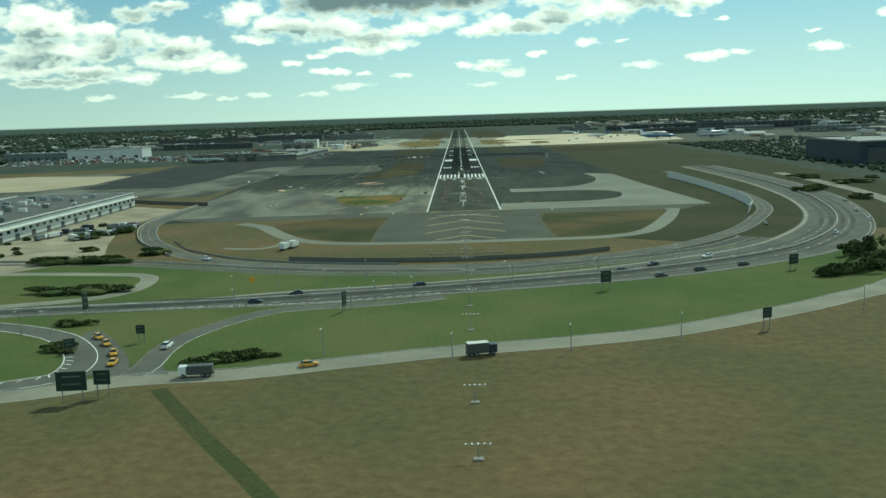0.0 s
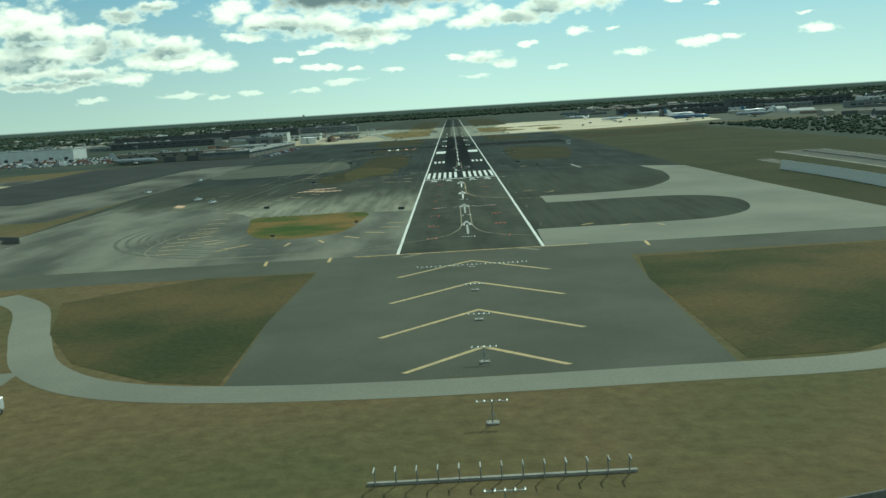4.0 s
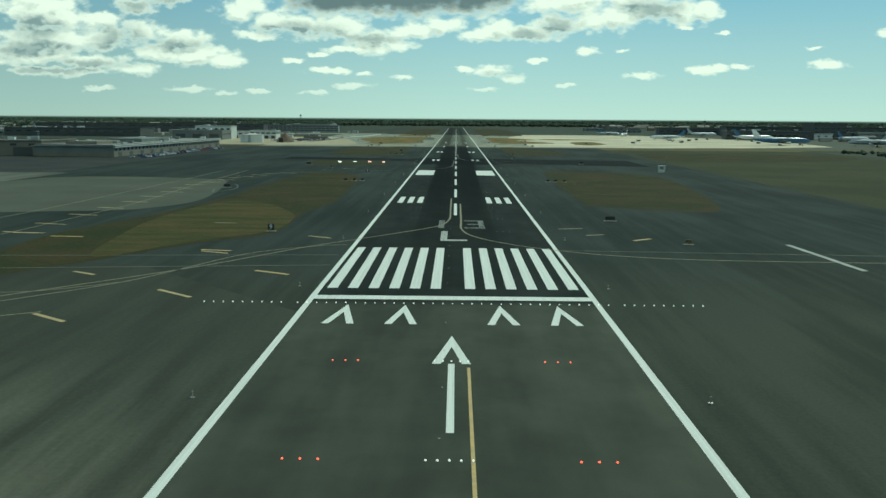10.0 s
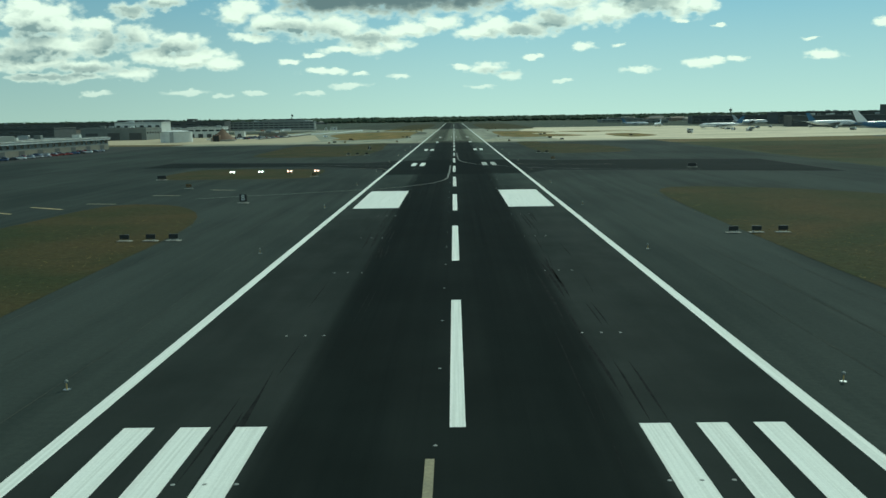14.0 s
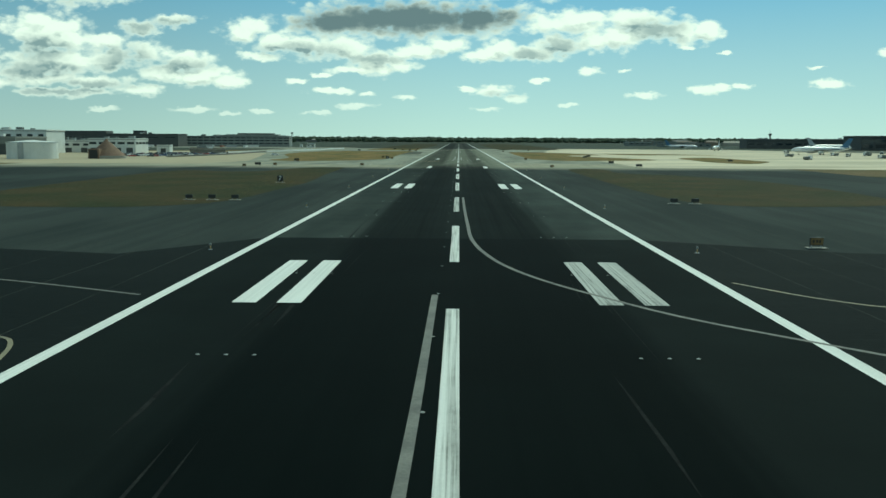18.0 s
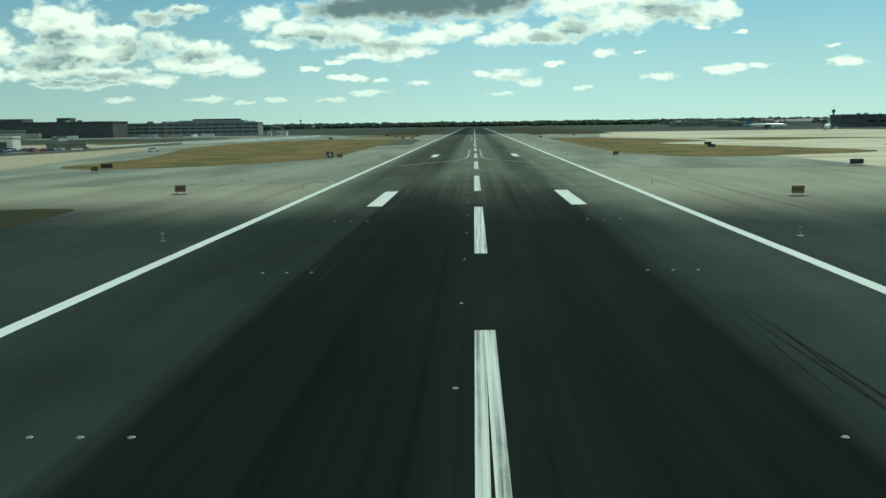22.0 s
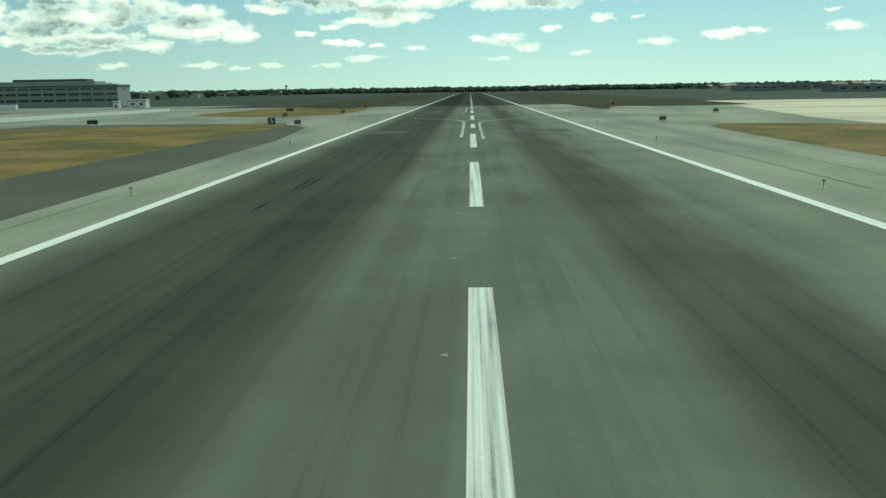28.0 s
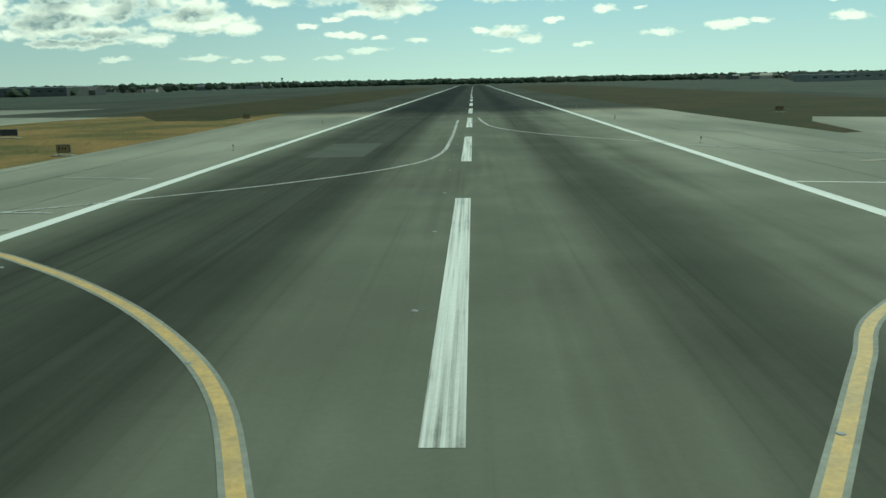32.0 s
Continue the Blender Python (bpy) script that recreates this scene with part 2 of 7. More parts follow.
def runway_material():
    """Grooved asphalt with landing rubber along the wheel tracks and cloud shade painted in."""
    m = bpy.data.materials.new("runway_asphalt")
    m.use_nodes = True
    n = Nodes(m.node_tree)
    co = n.add("ShaderNodeTexCoord").outputs["Object"]
    s = n.add("ShaderNodeSeparateXYZ", [co])
    x, y = s.outputs[0], s.outputs[1]
    ax = n.math("ABSOLUTE", x)
    streak = n.noise(n.vmath("MULTIPLY", co, (0.75, 0.005, 1)), 1.0, 5.0, 0.5)
    broad = n.noise(n.vmath("MULTIPLY", co, (0.12, 0.02, 1)), 1.0, 4.0)
    grainy = n.noise(co, 5.0, 6.0, 0.7)
    # base and mid_way carry the shade of the cloud in their colour
    base = n.mix(n.ramp(broad, 0.3, 0.7), (0.021, 0.026, 0.024), (0.033, 0.038, 0.035))
    mid_way = n.mix(n.ramp(broad, 0.3, 0.7), (0.031, 0.040, 0.036), (0.050, 0.061, 0.054))
    base = n.mix(n.ramp(y, 240.0, 420.0), base, mid_way)
    # worn: sunlit tone beyond the shade's edge, painted on the same asphalt
    worn = n.mix(n.ramp(broad, 0.3, 0.7), (0.160, 0.170, 0.130), (0.215, 0.224, 0.172))
    base = n.mix(n.ramp(n.math("ADD", y, n.math("MULTIPLY", n.math("SUBTRACT", broad, 0.5), 40.0)), 738.0, 784.0), base, worn)
    # far_end: a second cloud shade painted at the far end
    far_end = n.mix(n.ramp(broad, 0.3, 0.7), (0.040, 0.046, 0.040), (0.062, 0.069, 0.058))
    base = n.mix(n.ramp(n.math("ADD", y, n.math("MULTIPLY", n.math("SUBTRACT", broad, 0.5), 60.0)), 1425.0, 1475.0), base, far_end)
    crossing = n.math("MULTIPLY", n.ramp(y, 406.0, 410.0), n.ramp(y, 500.6, 500.0))
    base = n.mix(n.math("MULTIPLY", crossing, 0.92), base, (0.0060, 0.0090, 0.0085))
    # the stretch before the threshold stays paler, outside the painted cloud shade
    unshaded_start = n.mix(n.ramp(broad, 0.3, 0.7), (0.058, 0.064, 0.051), (0.086, 0.092, 0.072))
    base = n.mix(n.ramp(y, -10.0, -16.0), base, unshaded_start)
    edge = n.math("ADD", ax, n.math("MULTIPLY", n.math("SUBTRACT", streak, 0.5), 3.5))
    edge = n.math("SUBTRACT", edge, n.ramp(y, 150.0, 400.0, 0.0, 1.5))
    rubber = n.ramp(edge, 12.2, 9.0)
    centre = n.ramp(ax, 0.0, 4.5, 0.86, 1.0)
    along = n.math("MULTIPLY", n.ramp(y, -60.0, 300.0, 0.15, 1.0), n.ramp(n.math("SUBTRACT", y, n.math("MULTIPLY", n.math("SUBTRACT", streak, 0.5), 45.0)), 768.0, 850.0, 1.0, 0.30))
    rub = n.math("MULTIPLY", n.math("MULTIPLY", rubber, along), n.math("MULTIPLY", centre, n.ramp(streak, 0.25, 0.75, 0.90, 1.0)))
    band = n.ramp(n.math("ABSOLUTE", n.math("SUBTRACT", n.math("ADD", ax, n.math("MULTIPLY", n.math("SUBTRACT", broad, 0.5), 4.0)), 9.3)), 6.5, 0.8)
    # wide: rubber band broadened to put windscreen vignetting into the colour
    wide = n.ramp(n.math("ABSOLUTE", n.math("ADD", x, 13.0)), 11.0, 4.0)
    band = n.math("MAXIMUM", n.math("MULTIPLY", band, n.ramp(x, -6.0, 6.0, 0.84, 0.72)), n.math("MULTIPLY", wide, 0.80))
    tracks = n.math("MULTIPLY", band, n.ramp(streak, 0.25, 0.75, 0.88, 1.0))
    # thin rubber spread further out, darkening that stands for the windscreen's vignette
    vignette_film = n.math("MULTIPLY", n.ramp(ax, 19.5, 15.0, 0.0, 0.50), n.ramp(n.math("ADD", broad, n.math("MULTIPLY", n.math("SUBTRACT", streak, 0.5), 0.25)), 0.32, 0.66))
    tracks = n.math("MAXIMUM", tracks, vignette_film)
    rub = n.math("MAXIMUM", rub, n.math("MULTIPLY", tracks, n.ramp(y, 500.0, 900.0, 0.2, 1.0)))
    fine = n.noise(n.vmath("MULTIPLY", co, (1.9, 0.012, 1)), 1.0, 5.0, 0.65)
    rub = n.math("MULTIPLY", rub, n.ramp(fine, 0.25, 0.75, 0.93, 1.0))
    rub = n.math("ADD", rub, n.math("MULTIPLY", n.ramp(fine, 0.52, 0.78, 0.0, 0.09), n.ramp(y, 60.0, 300.0)), clamp=True)
    col = n.mix(n.math("MULTIPLY", rub, 0.95), base, (0.0020, 0.0042, 0.0040))
    fv = n.math("MULTIPLY", n.ramp(grainy, 0.25, 0.75, 0.94, 1.06, smooth=False), n.ramp(n.noise(co, 0.09, 5.0, 0.6), 0.25, 0.75, 0.86, 1.14))
    col = n.mix(1.0, col, n.add("ShaderNodeCombineXYZ", [fv, fv, fv]).outputs[0], "MULTIPLY")
    p = n.add("ShaderNodeBsdfPrincipled", {"Base Color": col, "Roughness": 1.0, "Specular IOR Level": 0.03})
    bn = n.add("ShaderNodeBump", {"Strength": 0.03, "Distance": 0.02, "Height": grainy})
    n.l.new(bn.outputs[0], p.inputs["Normal"])
    n.add("ShaderNodeOutputMaterial", [p.outputs[0]])
    return m


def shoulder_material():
    """Airfield asphalt with cloud shade and the sunlit stretches put into the colour."""
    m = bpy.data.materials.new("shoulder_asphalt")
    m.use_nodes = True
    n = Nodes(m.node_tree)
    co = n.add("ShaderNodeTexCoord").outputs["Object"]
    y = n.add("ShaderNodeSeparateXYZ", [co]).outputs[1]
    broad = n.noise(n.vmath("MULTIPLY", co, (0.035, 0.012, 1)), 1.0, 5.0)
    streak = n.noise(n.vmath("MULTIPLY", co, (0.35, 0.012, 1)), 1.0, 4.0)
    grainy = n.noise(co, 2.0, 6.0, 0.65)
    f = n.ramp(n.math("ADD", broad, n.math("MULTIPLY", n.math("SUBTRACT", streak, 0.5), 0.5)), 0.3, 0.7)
    # dark: the asphalt under the cloud, its shade put into the colour
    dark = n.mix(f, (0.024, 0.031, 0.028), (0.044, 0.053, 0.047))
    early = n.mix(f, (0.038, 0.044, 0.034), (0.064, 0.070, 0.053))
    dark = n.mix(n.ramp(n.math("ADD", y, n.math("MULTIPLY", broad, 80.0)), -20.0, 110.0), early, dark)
    # worn: the same asphalt in sun, past the edge of the cloud shade
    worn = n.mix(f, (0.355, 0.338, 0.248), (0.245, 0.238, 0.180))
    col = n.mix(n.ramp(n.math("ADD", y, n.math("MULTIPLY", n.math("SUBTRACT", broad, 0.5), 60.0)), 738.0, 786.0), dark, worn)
    # darker again past 1425 for the next cloud shade
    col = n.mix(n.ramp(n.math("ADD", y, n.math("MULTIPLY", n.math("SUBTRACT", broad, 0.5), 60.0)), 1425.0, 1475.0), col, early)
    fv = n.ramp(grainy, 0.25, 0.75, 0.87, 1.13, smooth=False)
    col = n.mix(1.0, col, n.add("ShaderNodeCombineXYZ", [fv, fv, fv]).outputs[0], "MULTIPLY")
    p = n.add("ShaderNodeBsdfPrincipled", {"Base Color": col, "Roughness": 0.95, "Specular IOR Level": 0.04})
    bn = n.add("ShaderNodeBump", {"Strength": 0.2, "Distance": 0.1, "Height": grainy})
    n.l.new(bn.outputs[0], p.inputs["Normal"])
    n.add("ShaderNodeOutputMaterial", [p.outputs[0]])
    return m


def fading_material(name, first, second, y0, y1):
    """Streaky concrete passing into dark asphalt between y0 and y1, sun glare painted in."""
    m = bpy.data.materials.new(name)
    m.use_nodes = True
    n = Nodes(m.node_tree)
    co = n.add("ShaderNodeTexCoord").outputs["Object"]
    y = n.add("ShaderNodeSeparateXYZ", [co]).outputs[1]
    broad = n.noise(n.vmath("MULTIPLY", co, (0.028, 0.010, 1)), 1.0, 5.0)
    streak = n.noise(n.vmath("MULTIPLY", co, (0.22, 0.016, 1)), 1.0, 5.0, 0.6)
    grainy = n.noise(co, 1.6, 6.0, 0.65)
    f = n.ramp(n.math("ADD", n.math("MULTIPLY", broad, 0.6), n.math("MULTIPLY", streak, 0.4)), 0.38, 0.62)
    a = n.mix(f, first, tuple(c * 0.45 for c in first))
    b = n.mix(f, second, tuple(c * 0.7 for c in second))
    col = n.mix(n.ramp(n.math("ADD", y, n.math("MULTIPLY", n.math("ADD", broad, n.math("MULTIPLY", streak, 0.6)), 70.0)), y0, y1), a, b)
    fv = n.ramp(grainy, 0.25, 0.75, 0.87, 1.13, smooth=False)
    col = n.mix(1.0, col, n.add("ShaderNodeCombineXYZ", [fv, fv, fv]).outputs[0], "MULTIPLY")
    p = n.add("ShaderNodeBsdfPrincipled", {"Base Color": col, "Roughness": 0.93, "Specular IOR Level": 0.05})
    bn = n.add("ShaderNodeBump", {"Strength": 0.2, "Distance": 0.1, "Height": grainy})
    n.l.new(bn.outputs[0], p.inputs["Normal"])
    n.add("ShaderNodeOutputMaterial", [p.outputs[0]])
    return m


# first tone is brightened to hold sun and windscreen glare on the bay
M_FADE = fading_material("glare_streaked_concrete", (0.285, 0.285, 0.212), (0.056, 0.062, 0.048), -110.0, 10.0)
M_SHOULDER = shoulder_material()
M_VERGE = material("dark_verge_grass", (0.064, 0.062, 0.032), (0.038, 0.046, 0.023), patch=0.02, grain=0.7, fleck=0.35, rough=1.0, bump=0.4, spec=0.05)
M_FIELD = material("dry_grass", (0.150, 0.110, 0.058), (0.092, 0.092, 0.043), patch=0.018, grain=0.35, fleck=0.30, rough=1.0, bump=0.25, spec=0.05)
M_LAWN = material("green_grass", (0.070, 0.104, 0.033), (0.118, 0.126, 0.050), patch=0.018, amount=0.8, grain=0.9, fleck=0.22, rough=1.0, bump=0.3, spec=0.05)
# strip grass in the sun, the sunlight put into its colour
M_STRIP = material("sunlit_autumn_grass", (0.225, 0.152, 0.060), (0.098, 0.096, 0.038), patch=0.06, amount=0.8, grain=0.9, fleck=0.35, rough=1.0, bump=0.4, spec=0.05)
# the same strip grass with cloud shade put into its colour
M_SHADED_GRASS = material("shaded_olive_grass", (0.060, 0.046, 0.021), (0.031, 0.039, 0.017), patch=0.05, amount=0.6, grain=0.9, fleck=0.35, rough=1.0, bump=0.4, spec=0.05)
M_DITCH = material("damp_grass", (0.075, 0.078, 0.034), (0.055, 0.066, 0.028), patch=0.05, grain=0.8, fleck=0.3, rough=1.0, bump=0.3, spec=0.05)
M_STAIN = material("stained_concrete", (0.185, 0.184, 0.146), (0.050, 0.054, 0.047), patch=0.014, grain=1.2, fleck=0.14, amount=0.75, rough=0.9, spec=0.05, stretch=(1.6, 0.7, 1))
M_PATCH = material("asphalt_repair", (0.098, 0.106, 0.084), (0.078, 0.086, 0.068), patch=0.2, grain=2.0, fleck=0.08, bump=0.0, rough=0.95, spec=0.05)
M_ASPH = material("airfield_asphalt", (0.028, 0.031, 0.029), (0.042, 0.045, 0.040), patch=0.02, grain=2.0, fleck=0.14, rough=0.88, stretch=(1, 0.5, 1), spec=0.05)
M_PAD = material("grey_asphalt", (0.078, 0.083, 0.064), (0.110, 0.114, 0.088), patch=0.03, grain=2.0, fleck=0.14, rough=0.9, spec=0.05)
M_CHEVRON = material("chevron_paint", (0.50, 0.37, 0.16), (0.34, 0.27, 0.14), patch=0.4, grain=5.0, fleck=0.3, rough=0.8, bump=0.1)
# dark asphalt; shade is also put into it, against the lit copy below
M_DARK = material("dark_shaded_asphalt", (0.034, 0.038, 0.036), (0.055, 0.058, 0.052), patch=0.03, grain=2.0, fleck=0.14, rough=0.88, spec=0.05)
# lit copy of the asphalt, sunlight put into its colour
M_SUNLIT = material("sunlit_asphalt", (0.300, 0.304, 0.236), (0.180, 0.188, 0.148), patch=0.03, grain=2.0, fleck=0.08, amount=0.75, stretch=(2.2, 0.5, 1), rough=0.9, spec=0.05)
M_ISLAND = material("patchy_grass", (0.190, 0.125, 0.048), (0.050, 0.085, 0.022), patch=0.03, grain=0.9, fleck=0.3, amount=1.0, rough=1.0, bump=0.4, spec=0.05)
M_BAY = material("bay_concrete", (0.210, 0.208, 0.162), (0.085, 0.089, 0.074), patch=0.03, grain=1.5, fleck=0.12, amount=0.8, rough=0.9, spec=0.05, stretch=(1.2, 0.4, 1))
M_CONC = material("taxiway_concrete", (0.245, 0.245, 0.195), (0.170, 0.175, 0.142), patch=0.02, grain=1.5, fleck=0.12, rough=0.9, spec=0.05)
M_SAND = material("sandy_concrete", (0.44, 0.38, 0.26), (0.34, 0.30, 0.21), patch=0.015, grain=0.8, fleck=0.12, rough=0.9, spec=0.05)
M_APRON = material("apron_concrete", (0.66, 0.585, 0.425), (0.43, 0.385, 0.285), patch=0.022, grain=0.5, fleck=0.14, amount=0.8, stretch=(0.5, 1.6, 1), rough=0.9, spec=0.05)
M_ROAD = material("road_asphalt", (0.145, 0.143, 0.120), (0.095, 0.097, 0.084), patch=0.06, grain=2.0, fleck=0.14, rough=0.9, spec=0.05)
M_PALEROAD = material("pale_concrete_road", (0.285, 0.272, 0.212), (0.205, 0.200, 0.160), patch=0.05, grain=1.5, fleck=0.12, amount=0.7, rough=0.9, spec=0.05)
M_LANE = material("oily_lane_asphalt", (0.070, 0.071, 0.061), (0.105, 0.106, 0.090), patch=0.05, grain=2.0, fleck=0.12, rough=0.9, spec=0.05)
M_DIRT = material("sandy_yard", (0.40, 0.36, 0.26), (0.22, 0.20, 0.14), patch=0.05, grain=1.0, fleck=0.3, rough=1.0, bump=0.5, spec=0.05)
def paint_material(name, fresh, worn, bare, lost):
    """Traffic paint worn into streaks along the runway; lost: how much has gone."""
    m = bpy.data.materials.new(name)
    m.use_nodes = True
    n = Nodes(m.node_tree)
    co = n.add("ShaderNodeTexCoord").outputs["Object"]
    streak = n.noise(n.vmath("MULTIPLY", co, (5.5, 0.045, 1)), 1.0, 5.0, 0.6)
    patch = n.noise(n.vmath("MULTIPLY", co, (0.8, 0.25, 1)), 1.0, 5.0, 0.6)
    speck = n.noise(co, 7.0, 5.0, 0.7)
    col = n.mix(n.ramp(streak, 0.35, 0.68), fresh, worn)
    gone = n.math("ADD", n.math("MULTIPLY", streak, 0.55), n.math("ADD", n.math("MULTIPLY", patch, 0.30), n.math("MULTIPLY", speck, 0.15)))
    col = n.mix(n.ramp(gone, 0.70 - lost * 0.35, 0.86 - lost * 0.35), col, bare)
    fv = n.ramp(speck, 0.25, 0.75, 0.90, 1.08, smooth=False)
    col = n.mix(1.0, col, n.add("ShaderNodeCombineXYZ", [fv, fv, fv]).outputs[0], "MULTIPLY")
    p = n.add("ShaderNodeBsdfPrincipled", {"Base Color": col, "Roughness": 0.8, "Specular IOR Level": 0.15})
    n.add("ShaderNodeOutputMaterial", [p.outputs[0]])
    return m


M_WHITE = paint_material("white_paint", (0.74, 0.75, 0.70), (0.62, 0.63, 0.58), (0.34, 0.35, 0.32), 0.12)
M_DASH = paint_material("trafficked_white_paint", (0.70, 0.71, 0.66), (0.42, 0.43, 0.39), (0.16, 0.165, 0.145), 0.55)
M_OLDWHITE = paint_material("worn_white_paint", (0.46, 0.47, 0.43), (0.30, 0.31, 0.28), (0.14, 0.145, 0.13), 0.6)
M_GHOST = paint_material("rubbed_out_paint", (0.21, 0.22, 0.20), (0.10, 0.11, 0.10), (0.026, 0.030, 0.028), 0.72)
M_FAINT = material("faded_paint", (0.17, 0.17, 0.145), (0.09, 0.09, 0.08), patch=0.5, grain=6.0, fleck=0.3, rough=0.85, bump=0.1)
M_YELLOW = material("yellow_paint", (0.56, 0.37, 0.12), (0.38, 0.29, 0.14), patch=0.5, grain=5.0, fleck=0.25, rough=0.75, bump=0.1)
M_BORDER = material("dusty_paint_border", (0.30, 0.31, 0.265), (0.19, 0.20, 0.17), patch=0.3, grain=4.0, fleck=0.2, rough=0.85, bump=0.0, spec=0.1)
M_OLDYELLOW = material("faded_yellow_paint", (0.24, 0.21, 0.12), (0.16, 0.145, 0.095), patch=0.4, grain=5.0, fleck=0.3, rough=0.8, bump=0.1)
M_ORANGE = material("orange_paint", (0.60, 0.27, 0.12), (0.62, 0.50, 0.36), patch=0.6, grain=5.0, fleck=0.25, rough=0.75, bump=0.1)
M_BLACK = material("black_enamel", (0.02, 0.022, 0.02), grain=8.0, fleck=0.15, rough=0.5, bump=0.0)
M_STEEL = material("galvanised_steel", (0.36, 0.37, 0.36), patch=1.0, grain=8.0, fleck=0.15, rough=0.45, metal=0.7, bump=0.0)
M_BLAST = material("pale_blast_panels", (0.64, 0.63, 0.55), (0.50, 0.49, 0.43), patch=0.15, grain=1.5, fleck=0.15, rough=0.85)
M_BARRIER = material("barrier_concrete", (0.33, 0.32, 0.27), (0.23, 0.22, 0.19), patch=0.3, grain=3.0, fleck=0.2, rough=0.9)
M_WALLW = material("white_cladding", (0.66, 0.67, 0.62), (0.54, 0.55, 0.51), patch=0.15, grain=2.0, fleck=0.08, rough=0.6)
M_WALLG = material("grey_cladding", (0.175, 0.190, 0.172), (0.135, 0.148, 0.136), patch=0.12, grain=2.0, fleck=0.1, rough=0.7)
M_WALLT = material("tan_masonry", (0.205, 0.190, 0.145), (0.160, 0.150, 0.118), patch=0.12, grain=2.0, fleck=0.12, rough=0.85)
M_WALLD = material("dark_cladding", (0.075, 0.080, 0.074), (0.055, 0.060, 0.057), patch=0.12, grain=2.0, fleck=0.1, rough=0.7)
M_WALLB = material("blue_cladding", (0.024, 0.036, 0.054), (0.018, 0.028, 0.042), patch=0.12, grain=2.0, fleck=0.1, rough=0.6)
M_PALE = material("pale_cladding", (0.27, 0.28, 0.25), (0.21, 0.22, 0.20), patch=0.12, grain=2.0, fleck=0.08, rough=0.7)
M_SUBURB = material("built_up_land", (0.042, 0.055, 0.041), (0.070, 0.080, 0.062), patch=0.012, grain=0.15, fleck=0.5, rough=1.0, bump=0.0, spec=0.05)
M_RUBBER = material("tyre_rubber_marks", (0.010, 0.011, 0.011), (0.022, 0.024, 0.023), patch=0.8, grain=4.0, fleck=0.4, rough=1.0, bump=0.0, spec=0.02)
M_CRACK = material("joint_sealant", (0.040, 0.042, 0.038), (0.085, 0.087, 0.074), patch=0.2, grain=2.0, fleck=0.3, rough=1.0, bump=0.0, spec=0.02)
M_ROOF = material("roof_membrane", (0.30, 0.30, 0.27), (0.20, 0.20, 0.18), patch=0.06, grain=1.0, fleck=0.15, rough=0.9)
M_ROOFD = material("dark_roof", (0.10, 0.10, 0.09), (0.07, 0.07, 0.065), patch=0.06, grain=1.0, fleck=0.15, rough=0.9)
M_GLASS = glass_material()
M_RUNWAY = runway_material()
M_LEAF = material("foliage", (0.062, 0.092, 0.034), (0.090, 0.100, 0.040), patch=0.25, grain=3.0, fleck=0.4, rough=0.95, bump=0.0, spec=0.05)
M_BARK = material("bark", (0.10, 0.08, 0.06), patch=0.5, grain=6.0, fleck=0.3, rough=1.0)
M_WOODS = material("far_woods", (0.048, 0.068, 0.046), (0.066, 0.080, 0.052), patch=0.012, grain=0.12, fleck=0.3, rough=1.0, bump=0.0, spec=0.05)
M_FARLAND = material("distant_land", (0.040, 0.056, 0.038), (0.072, 0.080, 0.056), patch=0.006, grain=0.04, fleck=0.45, amount=0.9, rough=1.0, bump=0.0, spec=0.05, stretch=(1, 2.5, 1))
M_PASTURE = material("dry_pasture", (0.110, 0.086, 0.040), (0.044, 0.054, 0.024), patch=0.022, grain=0.7, fleck=0.25, amount=0.8, rough=1.0, bump=0.3, spec=0.05)
# brighter grass that paints a sun patch on the first strip
M_SUNPATCH = material("sun_patch_grass", (0.092, 0.070, 0.029), (0.044, 0.052, 0.020), patch=0.07, grain=0.9, fleck=0.35, amount=0.7, rough=1.0, bump=0.4, spec=0.05, stretch=(0.6, 1.6, 1))
M_CROSS = material("dark_crossing_asphalt", (0.0060, 0.0090, 0.0085), (0.0110, 0.0145, 0.0135), patch=0.06, grain=2.0, fleck=0.10, rough=0.95, spec=0.04, stretch=(0.3, 1, 1))
M_LAMPW = material("lit_white_lens", (0.9, 0.9, 0.85), rough=0.3, bump=0.0, fleck=0.02, emit=(1.0, 0.96, 0.86, 0.7))
M_LAMPR = material("lit_red_lens", (0.8, 0.1, 0.06), rough=0.3, bump=0.0, fleck=0.02, emit=(1.0, 0.14, 0.08, 1.6))
M_PAPIW = material("bright_white_lens", (0.9, 0.9, 0.85), rough=0.3, bump=0.0, fleck=0.02, emit=(1.0, 0.96, 0.86, 8.0))
M_PAPIR = material("bright_red_lens", (0.8, 0.1, 0.06), rough=0.3, bump=0.0, fleck=0.02, emit=(1.0, 0.45, 0.34, 7.0))
M_LENS = material("unlit_lens", (0.26, 0.27, 0.25), rough=0.7, bump=0.0, fleck=0.05)

# ---- building blocks ----


def link(name, me, parent=None, label=""):
    ob = new(name, me)
    if parent is not None:
        ob.parent = parent
        ob.matrix_parent_inverse = Matrix.Identity(4)
    if label:
        ob["label"] = label
    return ob


def part(name, bm, mat, parent=None, label="", smooth=False):
    me = bpy.data.meshes.new(name)
    bmesh.ops.recalc_face_normals(bm, faces=bm.faces)
    bm.to_mesh(me)
    bm.free()
    if smooth:
        for f in me.polygons:
            f.use_smooth = True
    me.materials.append(mat)
    return link(name, me, parent, label)


